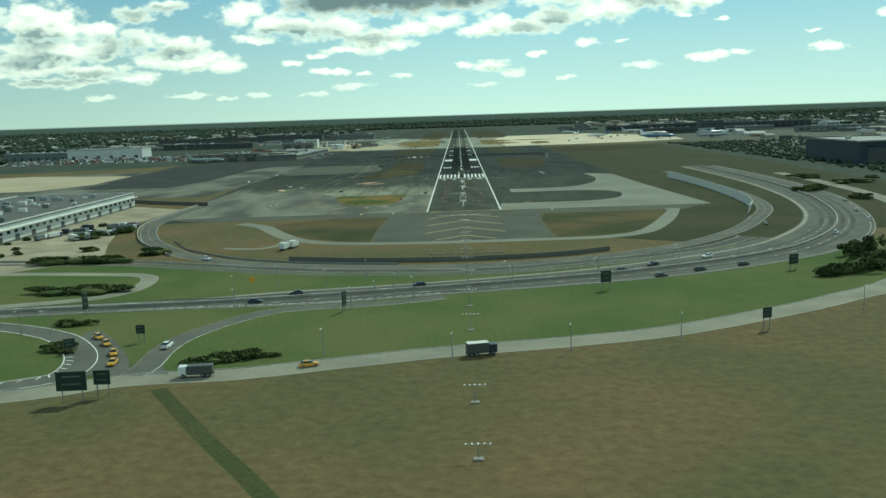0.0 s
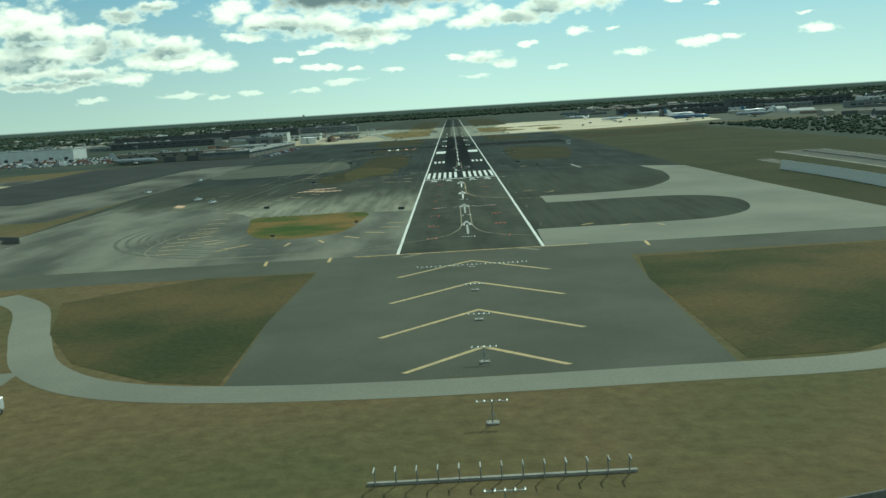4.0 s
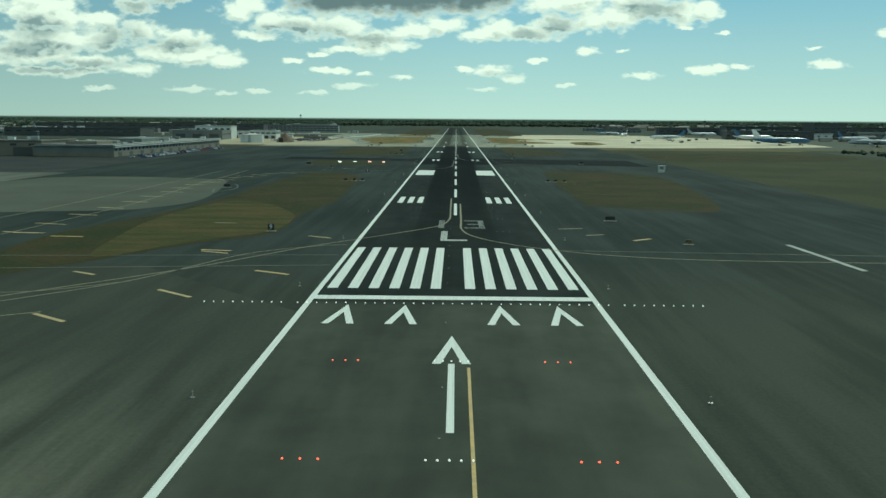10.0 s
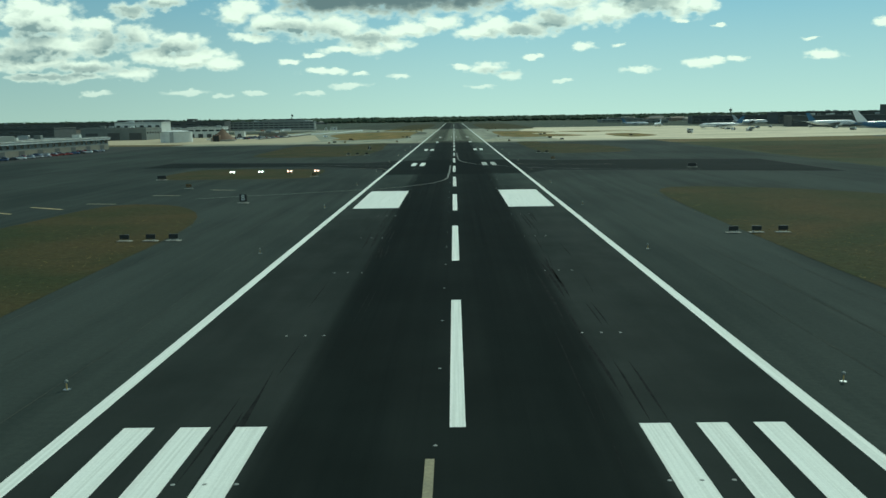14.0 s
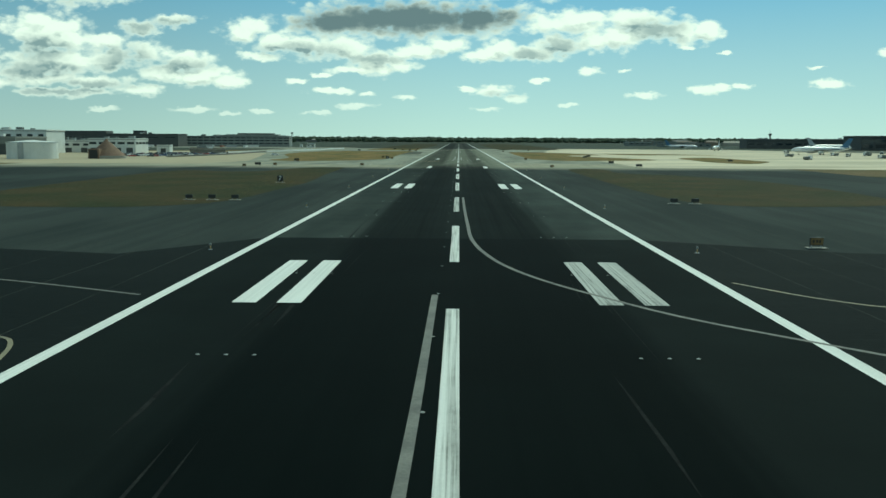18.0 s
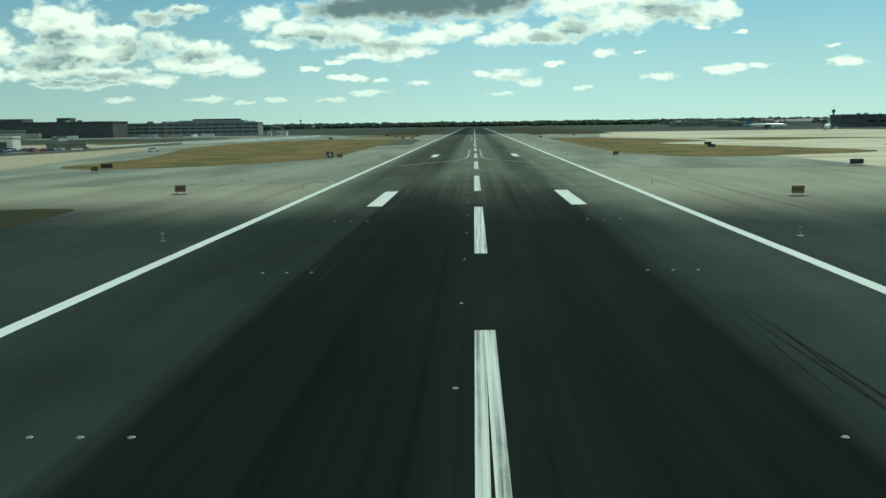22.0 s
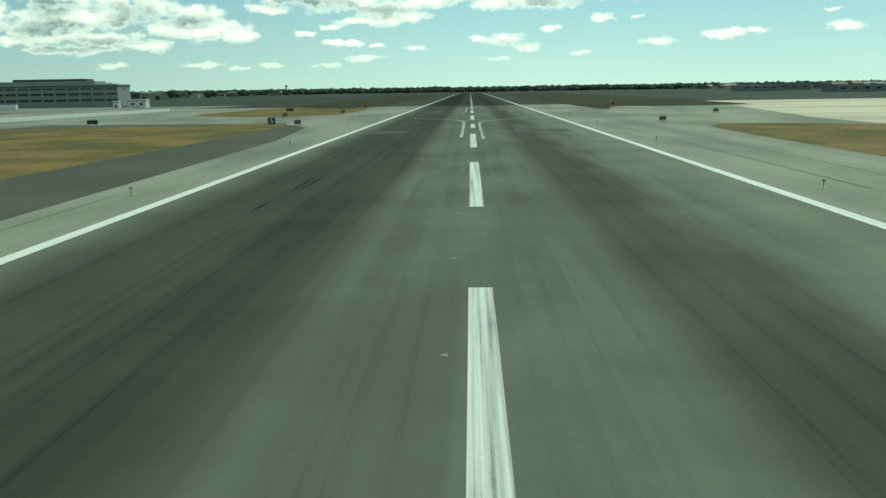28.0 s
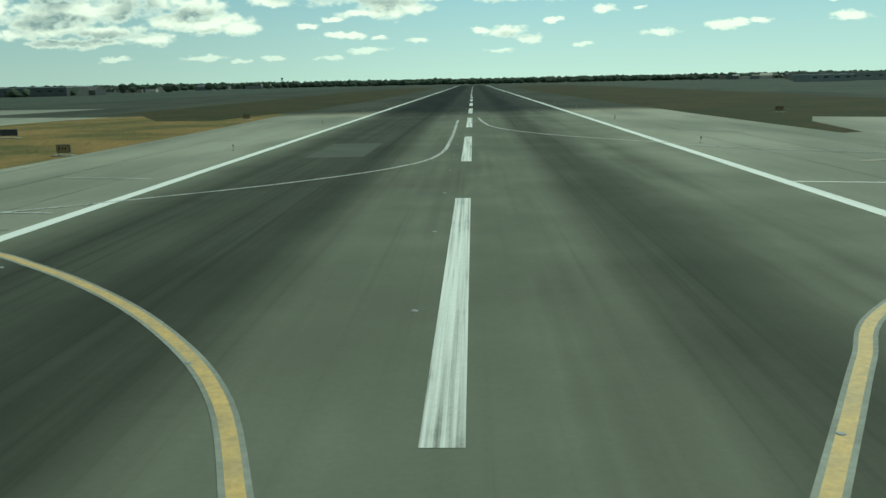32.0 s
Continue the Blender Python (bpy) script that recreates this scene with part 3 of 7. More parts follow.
def raw(name, verts, faces, mat, parent=None, label=""):
    me = bpy.data.meshes.new(name)
    me.from_pydata(verts, [], faces)
    me.update()
    me.materials.append(mat)
    return link(name, me, parent, label)


def box(bm, x, y, z, sx, sy, sz, turn=0.0, bevel=0.0, m=None):
    """A box centred on x, y that stands on z."""
    r = bmesh.ops.create_cube(bm, size=1.0, matrix=(m or Matrix.Identity(4)) @ Matrix.Translation((x, y, z + sz / 2)) @ Matrix.Rotation(turn, 4, "Z") @ Matrix.Diagonal((sx, sy, sz, 1)))
    if bevel:
        bmesh.ops.bevel(bm, geom=list({e for v_ in r["verts"] for e in v_.link_edges}), offset=bevel, segments=1, affect="EDGES", profile=0.5)
    return bm


def boxed(*a, **k):
    return box(bmesh.new(), *a, **k)


def tube(bm, a, b, r, sides=8, r2=None):
    a, b = Vector(a), Vector(b)
    d = b - a
    m = Matrix.Translation((a + b) / 2) @ d.to_track_quat("Z", "Y").to_matrix().to_4x4()
    bmesh.ops.create_cone(bm, cap_ends=True, segments=sides, radius1=r, radius2=r if r2 is None else r2, depth=d.length, matrix=m)
    return bm


def tubed(*a, **k):
    return tube(bmesh.new(), *a, **k)


def thing(name, label, category, m=None, group="", kind=""):
    ob = new(name)
    if m is not None:
        ob.matrix_basis = m
    return tagged(ob, label, category, group, kind)


def glide(pts, steps=8, closed=False):
    """A smooth line through pts."""
    n, res = len(pts), []
    for i in range(n if closed else n - 1):
        p = [pts[(i + k) % n] if closed else pts[min(max(i + k, 0), n - 1)] for k in (-1, 0, 1, 2)]
        for s in range(steps):
            t = s / steps
            res.append(tuple(0.5 * (2 * p[1][c] + (p[2][c] - p[0][c]) * t + (2 * p[0][c] - 5 * p[1][c] + 4 * p[2][c] - p[3][c]) * t * t
                                    + (3 * p[1][c] - p[0][c] - 3 * p[2][c] + p[3][c]) * t ** 3) for c in (0, 1)))
    if not closed:
        res.append(tuple(pts[-1]))
    return res


def sheet(name, pts, z, mat, parent=None, label=""):
    """A level piece of ground with the outline pts."""
    verts = [Vector((x, y, z)) for x, y in pts]
    faces = []
    for a, b, c in tessellate_polygon([verts]):
        up = (verts[b] - verts[a]).cross(verts[c] - verts[a]).z
        if abs(up) > 1e-6:
            faces.append((a, b, c) if up > 0 else (a, c, b))
    return raw(name, verts, faces, mat, parent, label)


def offset_line(pts, d):
    res = []
    for i, p in enumerate(pts):
        a, b = pts[max(i - 1, 0)], pts[min(i + 1, len(pts) - 1)]
        tx, ty = b[0] - a[0], b[1] - a[1]
        k = math.hypot(tx, ty) or 1.0
        res.append((p[0] - ty / k * d, p[1] + tx / k * d))
    return res


def ribbon(name, pts, width, z, mat, parent=None, label="", shift=0.0, high=0.0):
    """A band of even width along pts; with high it is a kerb or wall of that height."""
    l, r = offset_line(pts, shift + width / 2), offset_line(pts, shift - width / 2)
    n = len(pts)
    if not high:
        verts = [(x, y, z) for x, y in l] + [(x, y, z) for x, y in r]
        return raw(name, verts, [(i, n + i, n + i + 1, i + 1) for i in range(n - 1)], mat, parent, label)
    verts = [(x, y, z) for x, y in l] + [(x, y, z) for x, y in r] + [(x, y, z + high) for x, y in l] + [(x, y, z + high) for x, y in r]
    faces = []
    for i in range(n - 1):
        faces += [(2 * n + i, 3 * n + i, 3 * n + i + 1, 2 * n + i + 1), (i, 2 * n + i, 2 * n + i + 1, i + 1), (n + i, n + i + 1, 3 * n + i + 1, 3 * n + i)]
    faces += [(0, n, 3 * n, 2 * n), (n - 1, 3 * n - 1, 4 * n - 1, 2 * n - 1)]
    return raw(name, verts, faces, mat, parent, label)


def along(pts, step, start=0.0):
    """Places and headings every step metres along pts."""
    res, gone, want = [], 0.0, start
    for a, b in zip(pts, pts[1:]):
        d = math.dist(a, b)
        while want <= gone + d and d > 0:
            t = (want - gone) / d
            res.append((a[0] + (b[0] - a[0]) * t, a[1] + (b[1] - a[1]) * t, math.atan2(b[1] - a[1], b[0] - a[0])))
            want += step
        gone += d
    return res


def bar_mark(name, x, y, sx, sy, mat, parent, turn=0.0, z=0.05, label=""):
    """One painted bar, centred."""
    c, s = math.cos(turn), math.sin(turn)
    verts = [(x + a * c - b * s, y + a * s + b * c, z) for a, b in ((-sx / 2, -sy / 2), (sx / 2, -sy / 2), (sx / 2, sy / 2), (-sx / 2, sy / 2))]
    return raw(name, verts, [(0, 1, 2, 3)], mat, parent, label)


# ---- ground, pavements and roads ----
rings = [0, 60, 150, 300, 500, 800, 1200, 1800, 2600, 3600, 4800, 6800]
gv, gf, SEG = [(0, 600, 0)], [], 72
for r_ in rings[1:]:
    gv += [(r_ * math.cos(2 * math.pi * k / SEG), 600 + r_ * math.sin(2 * math.pi * k / SEG), 0) for k in range(SEG)]
gf += [(0, 1 + k, 1 + (k + 1) % SEG) for k in range(SEG)]
for j in range(len(rings) - 2):
    o = 1 + j * SEG
    gf += [(o + k, o + SEG + k, o + SEG + (k + 1) % SEG, o + (k + 1) % SEG) for k in range(SEG)]
ground = tagged(raw("ground", gv, gf, M_FIELD), "flat brown and olive dry grassland round the airfield", "ground", kind="structure")

HW_NEAR = [(-420, -600), (-250, -580), (-146, -562), (-90, -557), (-50, -555), (-20, -548), (15, -540), (48, -532), (80, -521), (120, -500), (152, -474), (186, -425), (215, -350), (238, -250), (250, -120), (252, 60)]
HW_FAR = [(-420, -580), (-250, -562), (-154, -547), (-98, -541), (-60, -531), (-27, -525), (-5, -520), (19, -513), (40, -506), (62, -496), (86, -483), (112, -465), (135, -440), (165, -392), (188, -330), (206, -240), (216, -120), (218, 60)]
HW_NEAR, HW_FAR = glide(HW_NEAR), glide(HW_FAR)
ROAD_A = glide([(-320, -690), (-180, -660), (-104, -644), (-80, -634), (-55, -631), (-32, -624), (-5, -616), (24, -610), (54, -601), (92, -580), (114, -565), (134, -550), (175, -505), (210, -440), (240, -350), (262, -230), (272, -60)])
lawn = tagged(sheet("lawn", [(p[0], p[1] + 1) for p in ROAD_A if p[0] < 200] + [(165, -440), (140, -436), (108, -459), (77, -479), (47, -491), (20, -500), (-5, -502), (-30, -500), (-57, -494), (-87, -483), (-123, -467), (-150, -462), (-320, -450)], 0.012, M_LAWN), "bright green mown lawn between the roads", "lawn", kind="structure")
road_a = tagged(ribbon("road_1", ROAD_A, 9.5, 0.030, M_PALEROAD), "pale concrete frontage road curving past the dry field", "road", kind="structure")
highway = tagged(sheet("road_2", HW_NEAR + HW_FAR[::-1], 0.024, M_ROAD), "multi-lane grey asphalt highway with a median barrier", "highway", kind="structure")
FRONT = glide([(-330, -440), (-220, -452), (-150, -463), (-123, -473), (-87, -489), (-57, -500), (-30, -505), (-5, -508), (20, -506), (47, -497), (77, -485), (108, -466), (132, -440)])
road_c = tagged(ribbon("road_3", FRONT, 5.0, 0.036, M_ROAD), "narrow service road along the lawn", "road", kind="structure")
RING = glide([(-183, -205), (-184, -270), (-180, -325), (-162, -380), (-146, -410), (-128, -438), (-108, -458), (-88, -471), (-60, -482), (-30, -489), (0, -491), (35, -485), (66, -471), (97, -449), (128, -412), (150, -372), (172, -320), (184, -250), (188, -150), (190, 0)])
road_r = tagged(ribbon("road_4", RING, 9.0, 0.040, M_ROAD), "two-lane perimeter road curving round the runway end", "road", kind="structure")
road_b = tagged(ribbon("road_9", FRONT, 8.0, 0.022, M_LANE, shift=8.2), "dark service road between the lawn and the perimeter road", "road", kind="structure")
for d in (4.6, 11.6):
    ribbon("edge_line", FRONT, 0.4, 0.034, M_OLDWHITE, road_b, shift=d)
RAMP = glide([(-80, -630), (-79, -622), (-80, -607), (-78, -593), (-71, -577), (-58, -562), (-28, -556), (-8, -549)])
road_p = tagged(ribbon("road_5", RAMP, 7.0, 0.034, M_ROAD), "slip road climbing from the junction to the highway", "road", kind="structure")
LOOP = glide([(-330, -470), (-200, -478), (-141, -487), (-126, -492), (-120, -502), (-119, -520), (-126, -533), (-142, -541), (-175, -549), (-260, -565)])
road_l = tagged(ribbon("road_6", LOOP, 6.5, 0.034, M_PALEROAD), "loop ramp on the lawn", "road", kind="structure")
LOOP2 = glide([(-260, -560), (-170, -567), (-141, -574), (-118, -587), (-105, -602), (-98, -616), (-97, -628), (-104, -634), (-130, -645), (-200, -664)])
road_m = tagged(ribbon("road_7", LOOP2, 8.5, 0.038, M_ROAD), "curving taxi ramp with hatched edges", "road", kind="structure")
junction = tagged(sheet("road_8", [(-93.4, -628.7), (-102.7, -610.7), (-107.2, -596.4), (-109.6, -585.7), (-107.3, -582.1), (-100.3, -590.6), (-93.1, -602.1), (-87.0, -613.0), (-83.6, -621.4), (-82.5, -624.3), (-83.4, -614.6), (-75.2, -621.8), (-71.3, -629.7)], 0.042, M_ROAD), "asphalt junction of the ramps", "road", kind="structure")

tagged(sheet("land_1", [(-3500, 330), (-520, 330), (-330, 440), (-205, 470), (-200, 760), (-335, 800), (-335, 1170), (-200, 1300), (-150, 3200), (-3500, 5000)], 0.008, M_SUBURB), "grey-green built-up land beyond the cargo area", "land", kind="structure")
tagged(sheet("land_2", [(192, -40), (205, -250), (240, -350), (300, -420), (1800, -420), (3600, 3800), (150, 3200), (150, 1560), (900, 1160), (900, 680), (330, 720), (330, 430), (192, 330)], 0.008, M_SUBURB), "grey-green built-up land round the terminals", "land", kind="structure")
tagged(ribbon("ditch_line", glide([(-70, -641), (-67, -646), (-51, -672), (-38, -692), (-26, -712)]), 3.6, 0.012, M_DITCH), "darker olive strip across the dry field", "ground", kind="structure")

ground.data.materials.append(M_FARLAND)
for f in ground.data.polygons:
    if f.center.y > 1500 or (abs(f.center.x) > 1300 and f.center.y > -500):
        f.material_index = 1

# painted lines and kerbs of the roads
for d, mm, w_ in ((4.4, M_OLDWHITE, 0.22), (-4.4, M_OLDWHITE, 0.22)):
    ribbon("edge_line", ROAD_A, w_, 0.046, mm, road_a, shift=d)
ribbon("kerb", ROAD_A, 0.35, 0.0, M_BARRIER, road_a, shift=5.0, high=0.16)
for d in (3.3, -3.3):
    ribbon("edge_line", RAMP, 0.18, 0.046, M_WHITE if d < 0 else M_OLDYELLOW, road_p, shift=d)
    ribbon("edge_line", LOOP2, 0.28, 0.048, M_WHITE, road_m, shift=d * 1.2)
    ribbon("edge_line", RING, 0.25, 0.048, M_OLDWHITE, road_r, shift=d * 1.25)
    ribbon("edge_line", LOOP, 0.22, 0.046, M_OLDWHITE, road_l, shift=d * 0.85)
ribbon("centre_line", RING, 0.25, 0.048, M_OLDYELLOW, road_r)
MID = [((a[0] + b[0]) / 2, (a[1] + b[1]) / 2) for a, b in zip(along(HW_NEAR, 8), along(HW_FAR, 7.72))]
ribbon("median_barrier", MID, 0.7, 0.024, M_BARRIER, highway, high=0.9)
for d, wd_ in ((2.6, 2.2), (7.2, 2.0), (-2.6, 2.2), (-7.2, 2.0)):
    ribbon("wheel_lane", MID, wd_, 0.029, M_LANE, highway, shift=d)
ribbon("hard_shoulder", HW_FAR, 2.2, 0.029, M_PALEROAD, highway, shift=-1.6)
ribbon("edge_line", HW_NEAR, 0.26, 0.034, M_OLDWHITE, highway, shift=1.6)
ribbon("edge_line", HW_FAR, 0.26, 0.034, M_OLDWHITE, highway, shift=-1.4)
ribbon("kerb", HW_NEAR, 0.4, 0.0, M_BARRIER, highway, shift=-0.3, high=0.18)
for d in (5.2, -5.2):
    for x, y, a in along(MID, 12.0):
        if -160 < x < 190:
            bar_mark("lane_dash", x - math.sin(a) * d, y + math.cos(a) * d, 3.2, 0.25, M_WHITE, highway, a, 0.034)
for x, y, a in along([p for p in HW_NEAR if -110 < p[0] < -5], 3.2):
    bar_mark("gore_hatch", x - math.sin(a) * 3.0, y + math.cos(a) * 3.0, 2.4, 0.35, M_WHITE, highway, a + 0.5, 0.034)
for x, y, a in along([p for p in LOOP2 if -150 < p[0] and p[1] < -600], 4.0):
    bar_mark("gore_hatch", x - math.sin(a) * -2.6, y + math.cos(a) * -2.6, 2.2, 0.35, M_WHITE, road_m, a + 0.9, 0.050)

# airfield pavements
tagged(sheet("pavement_1", [(-190, -313), (-92, -313), (-44, -313), (41, -313), (130, -313), (128, -240), (140, 60), (140, 3000), (-190, 3000), (-205, 60), (-190, -200)], 0.016, M_SHOULDER), "asphalt airfield shoulders and taxiways with cloud shade in their colour", "airfield pavement", kind="structure")
tagged(sheet("pavement_2", [(-44, -420), (41, -420), (42, -349), (46, -292), (-43, -292), (-46, -373)], 0.028, M_PAD), "grey asphalt blast pad before the runway", "blast pad", kind="structure")
tagged(sheet("pavement_11", [(-150, -314), (-38, -314), (-38, -291.3), (-190, -291.3)], 0.024, M_PAD), "grey asphalt shoulder before the taxiway", "airfield pavement", kind="structure")
tagged(sheet("pavement_12", [(38, -314), (126, -314), (148, -292.2), (38, -292.2)], 0.024, M_PAD), "grey asphalt shoulder before the taxiway", "airfield pavement", kind="structure")
tagged(sheet("grass_field_3", [(64, -424), (95, -445), (128, -410), (200, -420), (300, -420), (330, 430), (330, 690), (140, 700), (140, 60), (128, -240), (132, -313), (110, -330), (98, -380)], 0.011, M_VERGE), "dark olive rough grass inside the perimeter road", "grass", kind="structure")
tagged(sheet("grass_field_4", [p for p in RING if p[0] > 55 and p[1] > -478] + [p for p in HW_FAR[::-1] if p[0] > 62], 0.0105, M_VERGE), "dark rough verge between the perimeter road and the highway", "grass", kind="structure")
PATH_S = glide([(-128, -325), (-112, -343), (-97, -375), (-82, -402), (-60, -418), (-23, -424), (29, -424), (64, -422), (85, -408), (100, -378), (112, -345), (122, -310)])
tagged(ribbon("pavement_3", PATH_S, 8.5, 0.036, M_CONC), "pale concrete service path round the blast pad", "service path", kind="structure")
ribbon("pavement_4", glide([(-88, -402), (-88, -418), (-96, -428), (-112, -424)]), 4.0, 0.034, M_CONC)["kind"] = "structure"
tagged(sheet("grass_field_1", [(-44, -316), (-75, -314), (-92, -326), (-106, -338), (-94, -372), (-78, -398), (-58, -413), (-45, -417), (-46, -373)], 0.044, M_PASTURE), "brown grass field beside the blast pad", "grass", kind="structure")
tagged(sheet("grass_field_2", [(46, -318), (118, -316), (108, -345), (96, -376), (82, -404), (62, -417), (43, -418), (42, -349)], 0.044, M_PASTURE), "olive grass field beside the blast pad", "grass", kind="structure")
tagged(sheet("taxiway_1", [(22.9, -292), (150, -291), (142, -140), (138, -11), (114, 7), *glide([(117, -44), (113, -75), (106, -102), (92, -128), (80, -139), (63, -143), (36, -143)], 5), (36, -172), *glide([(47, -173), (70, -171), (92, -173), (105, -182), (111, -197), (110, -215), (103, -235), (90, -248), (74, -252), (24, -253)], 5)], 0.022, M_CONC), "pale concrete hairpin taxiway", "taxiway", kind="structure")
tagged(sheet("taxiway_2", [(-190, -291), (-22.9, -291), (-22.9, -172), (-44, -168), (-70, -166), (-94, -166), (-120, -120), (-190, -100)], 0.022, M_BAY), "worn pale taxiway and holding bay", "taxiway", kind="structure")
tagged(sheet("taxiway_4", [(-190, -200), (-94, -166), (-22.9, -172), (-22.9, -20), (-60, 20), (-110, 30), (-150, 40), (-200, 60), (-190, -100)], 0.019, M_FADE), "patchy concrete holding area with sun glare in its colour", "taxiway", kind="structure")
tagged(sheet("taxiway_3", glide([(-93, -167), (-68, -165), (-44, -168), (-43, -200), (-48, -232), (-62, -241), (-76, -236), (-86, -216), (-90, -194)], 5, True), 0.034, M_ISLAND), "island of autumn grass between taxiways", "grass island", kind="structure")
tagged(sheet("pavement_5", [(-500, -130), (-205, -130), (-196, 60), (-196, 300), (-250, 300), (-500, 240)], 0.026, M_STAIN), "weathered pale apron", "apron", kind="structure")
tagged(sheet("pavement_6", [(-355, -10), (-270, -18), (-256, 65), (-252, 251), (-236, 300), (-240, 470), (-300, 470), (-391, 387), (-375, 190), (-360, 60)], 0.036, M_DARK), "dark asphalt apron", "apron", kind="structure")
tagged(sheet("pavement_7", [(-760, -60), (-400, -10), (-372, 60), (-380, 190), (-520, 240), (-760, 160)], 0.034, M_SAND), "sandy pale concrete apron", "apron", kind="structure")
tagged(sheet("pavement_8", [(-340, -480), (-190, -480), (-160, -446), (-176, -400), (-196, -330), (-192, -230), (-260, -180), (-400, -200)], 0.020, M_DIRT), "sandy yard behind the long warehouse", "yard", kind="structure")
tagged(sheet("taxiway_5", [(-120, 504), (-66, 492), (-35, 484), (-22.9, 500), (-22.9, 409), (-25, 438), (-51, 463), (-120, 466)], 0.042, M_CROSS), "very dark asphalt of a crossing taxiway", "taxiway", kind="structure")
tagged(sheet("taxiway_7", [(22.9, 500), (43, 489), (120, 478), (120, 398), (32, 424), (22.9, 405)], 0.042, M_CROSS), "very dark asphalt of a crossing taxiway", "taxiway", kind="structure")
# paler sheet puts the sunlight on this part of the apron into colour
tagged(sheet("taxiway_6", glide([(-190, 118), (-112, 118), (-94, 132), (-88, 160), (-98, 228), (-114, 262), (-190, 262)], 4, True), 0.021, M_PAD), "grey apron with painted stand bars, coloured paler for a sun patch", "apron", kind="structure")
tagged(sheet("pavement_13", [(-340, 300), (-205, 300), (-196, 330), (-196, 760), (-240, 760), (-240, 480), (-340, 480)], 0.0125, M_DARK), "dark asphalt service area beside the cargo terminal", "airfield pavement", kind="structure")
# sunlit stretch past the cloud shade, put into the pavement colour
tagged(sheet("pavement_9", [(-190, 830), (-44, 845), (-22.9, 842), (-22.9, 1440), (-190, 1500)], 0.026, M_SUNLIT), "asphalt shoulder coloured pale for sunlight", "airfield pavement", kind="structure")
tagged(sheet("pavement_10", [(22.9, 842), (140, 835), (140, 1500), (22.9, 1440)], 0.026, M_SUNLIT), "asphalt shoulder coloured pale for sunlight", "airfield pavement", kind="structure")
tagged(sheet("pavement_14", [(-29.5, 1075), (-30.4, 1127), (-31.5, 1175), (-36, 1225), (-48, 1252), (-110, 1262), (-120, 1100), (-60, 1050)], 0.036, M_PAD), "darker grey asphalt beside the grass", "airfield pavement", kind="structure")
tagged(sheet("apron_1", [(80, 780), (200, 768), (310, 794), (420, 850), (440, 1000), (425, 1220), (330, 1500), (120, 1500), (80, 1240)], 0.030, M_APRON), "bright sunlit concrete apron before the terminal", "apron", kind="structure")
tagged(sheet("apron_5", [(300, 770), (900, 720), (900, 1150), (480, 1500), (400, 1500), (420, 1000)], 0.024, M_PAD), "grey asphalt apron before the concourses", "apron", kind="structure")
tagged(sheet("apron_2", [(-185, 800), (-120, 810), (-110, 860), (-150, 1090), (-240, 1200), (-330, 1150), (-330, 820)], 0.030, M_SAND), "pale concrete cargo apron", "apron", kind="structure")
tagged(sheet("apron_3", [(-95, 800), (-23, 806), (-23, 850), (-90, 850)], 0.034, M_SUNLIT), "pale crossing taxiway", "taxiway", kind="structure")
tagged(sheet("apron_4", [(-900, 1480), (-150, 1420), (-130, 1560), (-900, 1660)], 0.020, M_CONC), "pale apron before the hangars", "apron", kind="structure")
GRASS = [
    [(-41, 170), (-41, 148), (-44, 128), (-45, 104), (-44.6, 70), (-59, 49), (-73, 22), (-86, 5), (-95, 32), (-97, 66), (-88, 108), (-82, 160), (-81, 226), (-78, 284), (-74, 316), (-58, 312), (-46, 280), (-43, 217)],
    [(-44, 408), (-46, 398), (-66, 396), (-92, 402), (-92, 450), (-60, 448), (-46, 440)],
    [(-41, 640), (-42, 600), (-46, 556), (-70, 545), (-98, 560), (-104, 640), (-103, 718), (-82, 711), (-71, 718), (-68, 732), (-62, 757), (-49, 763), (-46, 750), (-44, 691)],
    [(-42, 935), (-46, 905), (-62, 876), (-86, 862), (-104, 880), (-104, 940), (-132, 1080), (-120, 1215), (-64, 1246), (-44, 1244), (-44, 1100)],
    [(-43, 1330), (-46, 1318), (-66, 1312), (-96, 1340), (-98, 1400), (-90, 1462), (-50, 1470), (-44, 1420)],
    [(44, 160), (46, 146), (66, 134), (86, 138), (100, 240), (102, 298), (86, 332), (54, 346), (46, 300)],
    [(43, 600), (42.5, 617), (42.5, 655), (42.5, 690), (45, 754), (58, 756), (59, 736), (59, 716), (66, 707), (78, 692), (92, 640), (88, 570), (60, 556), (46, 566)],
    [(44, 950), (48, 925), (58, 897), (82, 900), (120, 930), (92, 1015), (80, 1050), (112, 1095), (82, 1195), (50, 1214), (44, 1150)],
    [(45, 1420), (60, 1400), (100, 1392), (120, 1500), (120, 2300), (48, 2300)],
    [(150, 480), (200, 470), (300, 520), (300, 600), (170, 620), (146, 560)],
    [(-46, 106), (-46, 74), (-60, 54), (-73, 29), (-80, 60), (-84, 105), (-78, 150), (-64, 148), (-52, 125)],
    [(118, 1140), (137, 1086), (168, 1096), (205, 1104), (162, 1152)],
    [(-45, 1490), (-90, 1484), (-98, 1560), (-96, 2300), (-46, 2300)],
    [(145, 982), (173, 1003), (176, 930), (175, 896), (150, 850), (138, 874), (138, 907)],
]
# strips under cloud take the shaded tone, those in sun the golden one
for i, g_ in enumerate(GRASS):
    tagged(sheet("grass_strip_%d" % (i + 1), glide(g_, 4, True), 0.048 if i < 10 else 0.052, M_SUNPATCH if i == 10 else M_STRIP if i in (3, 4, 7, 11, 13) else M_SHADED_GRASS), "autumn grass strip with sun and shade put into its colour", "grass", kind="structure")
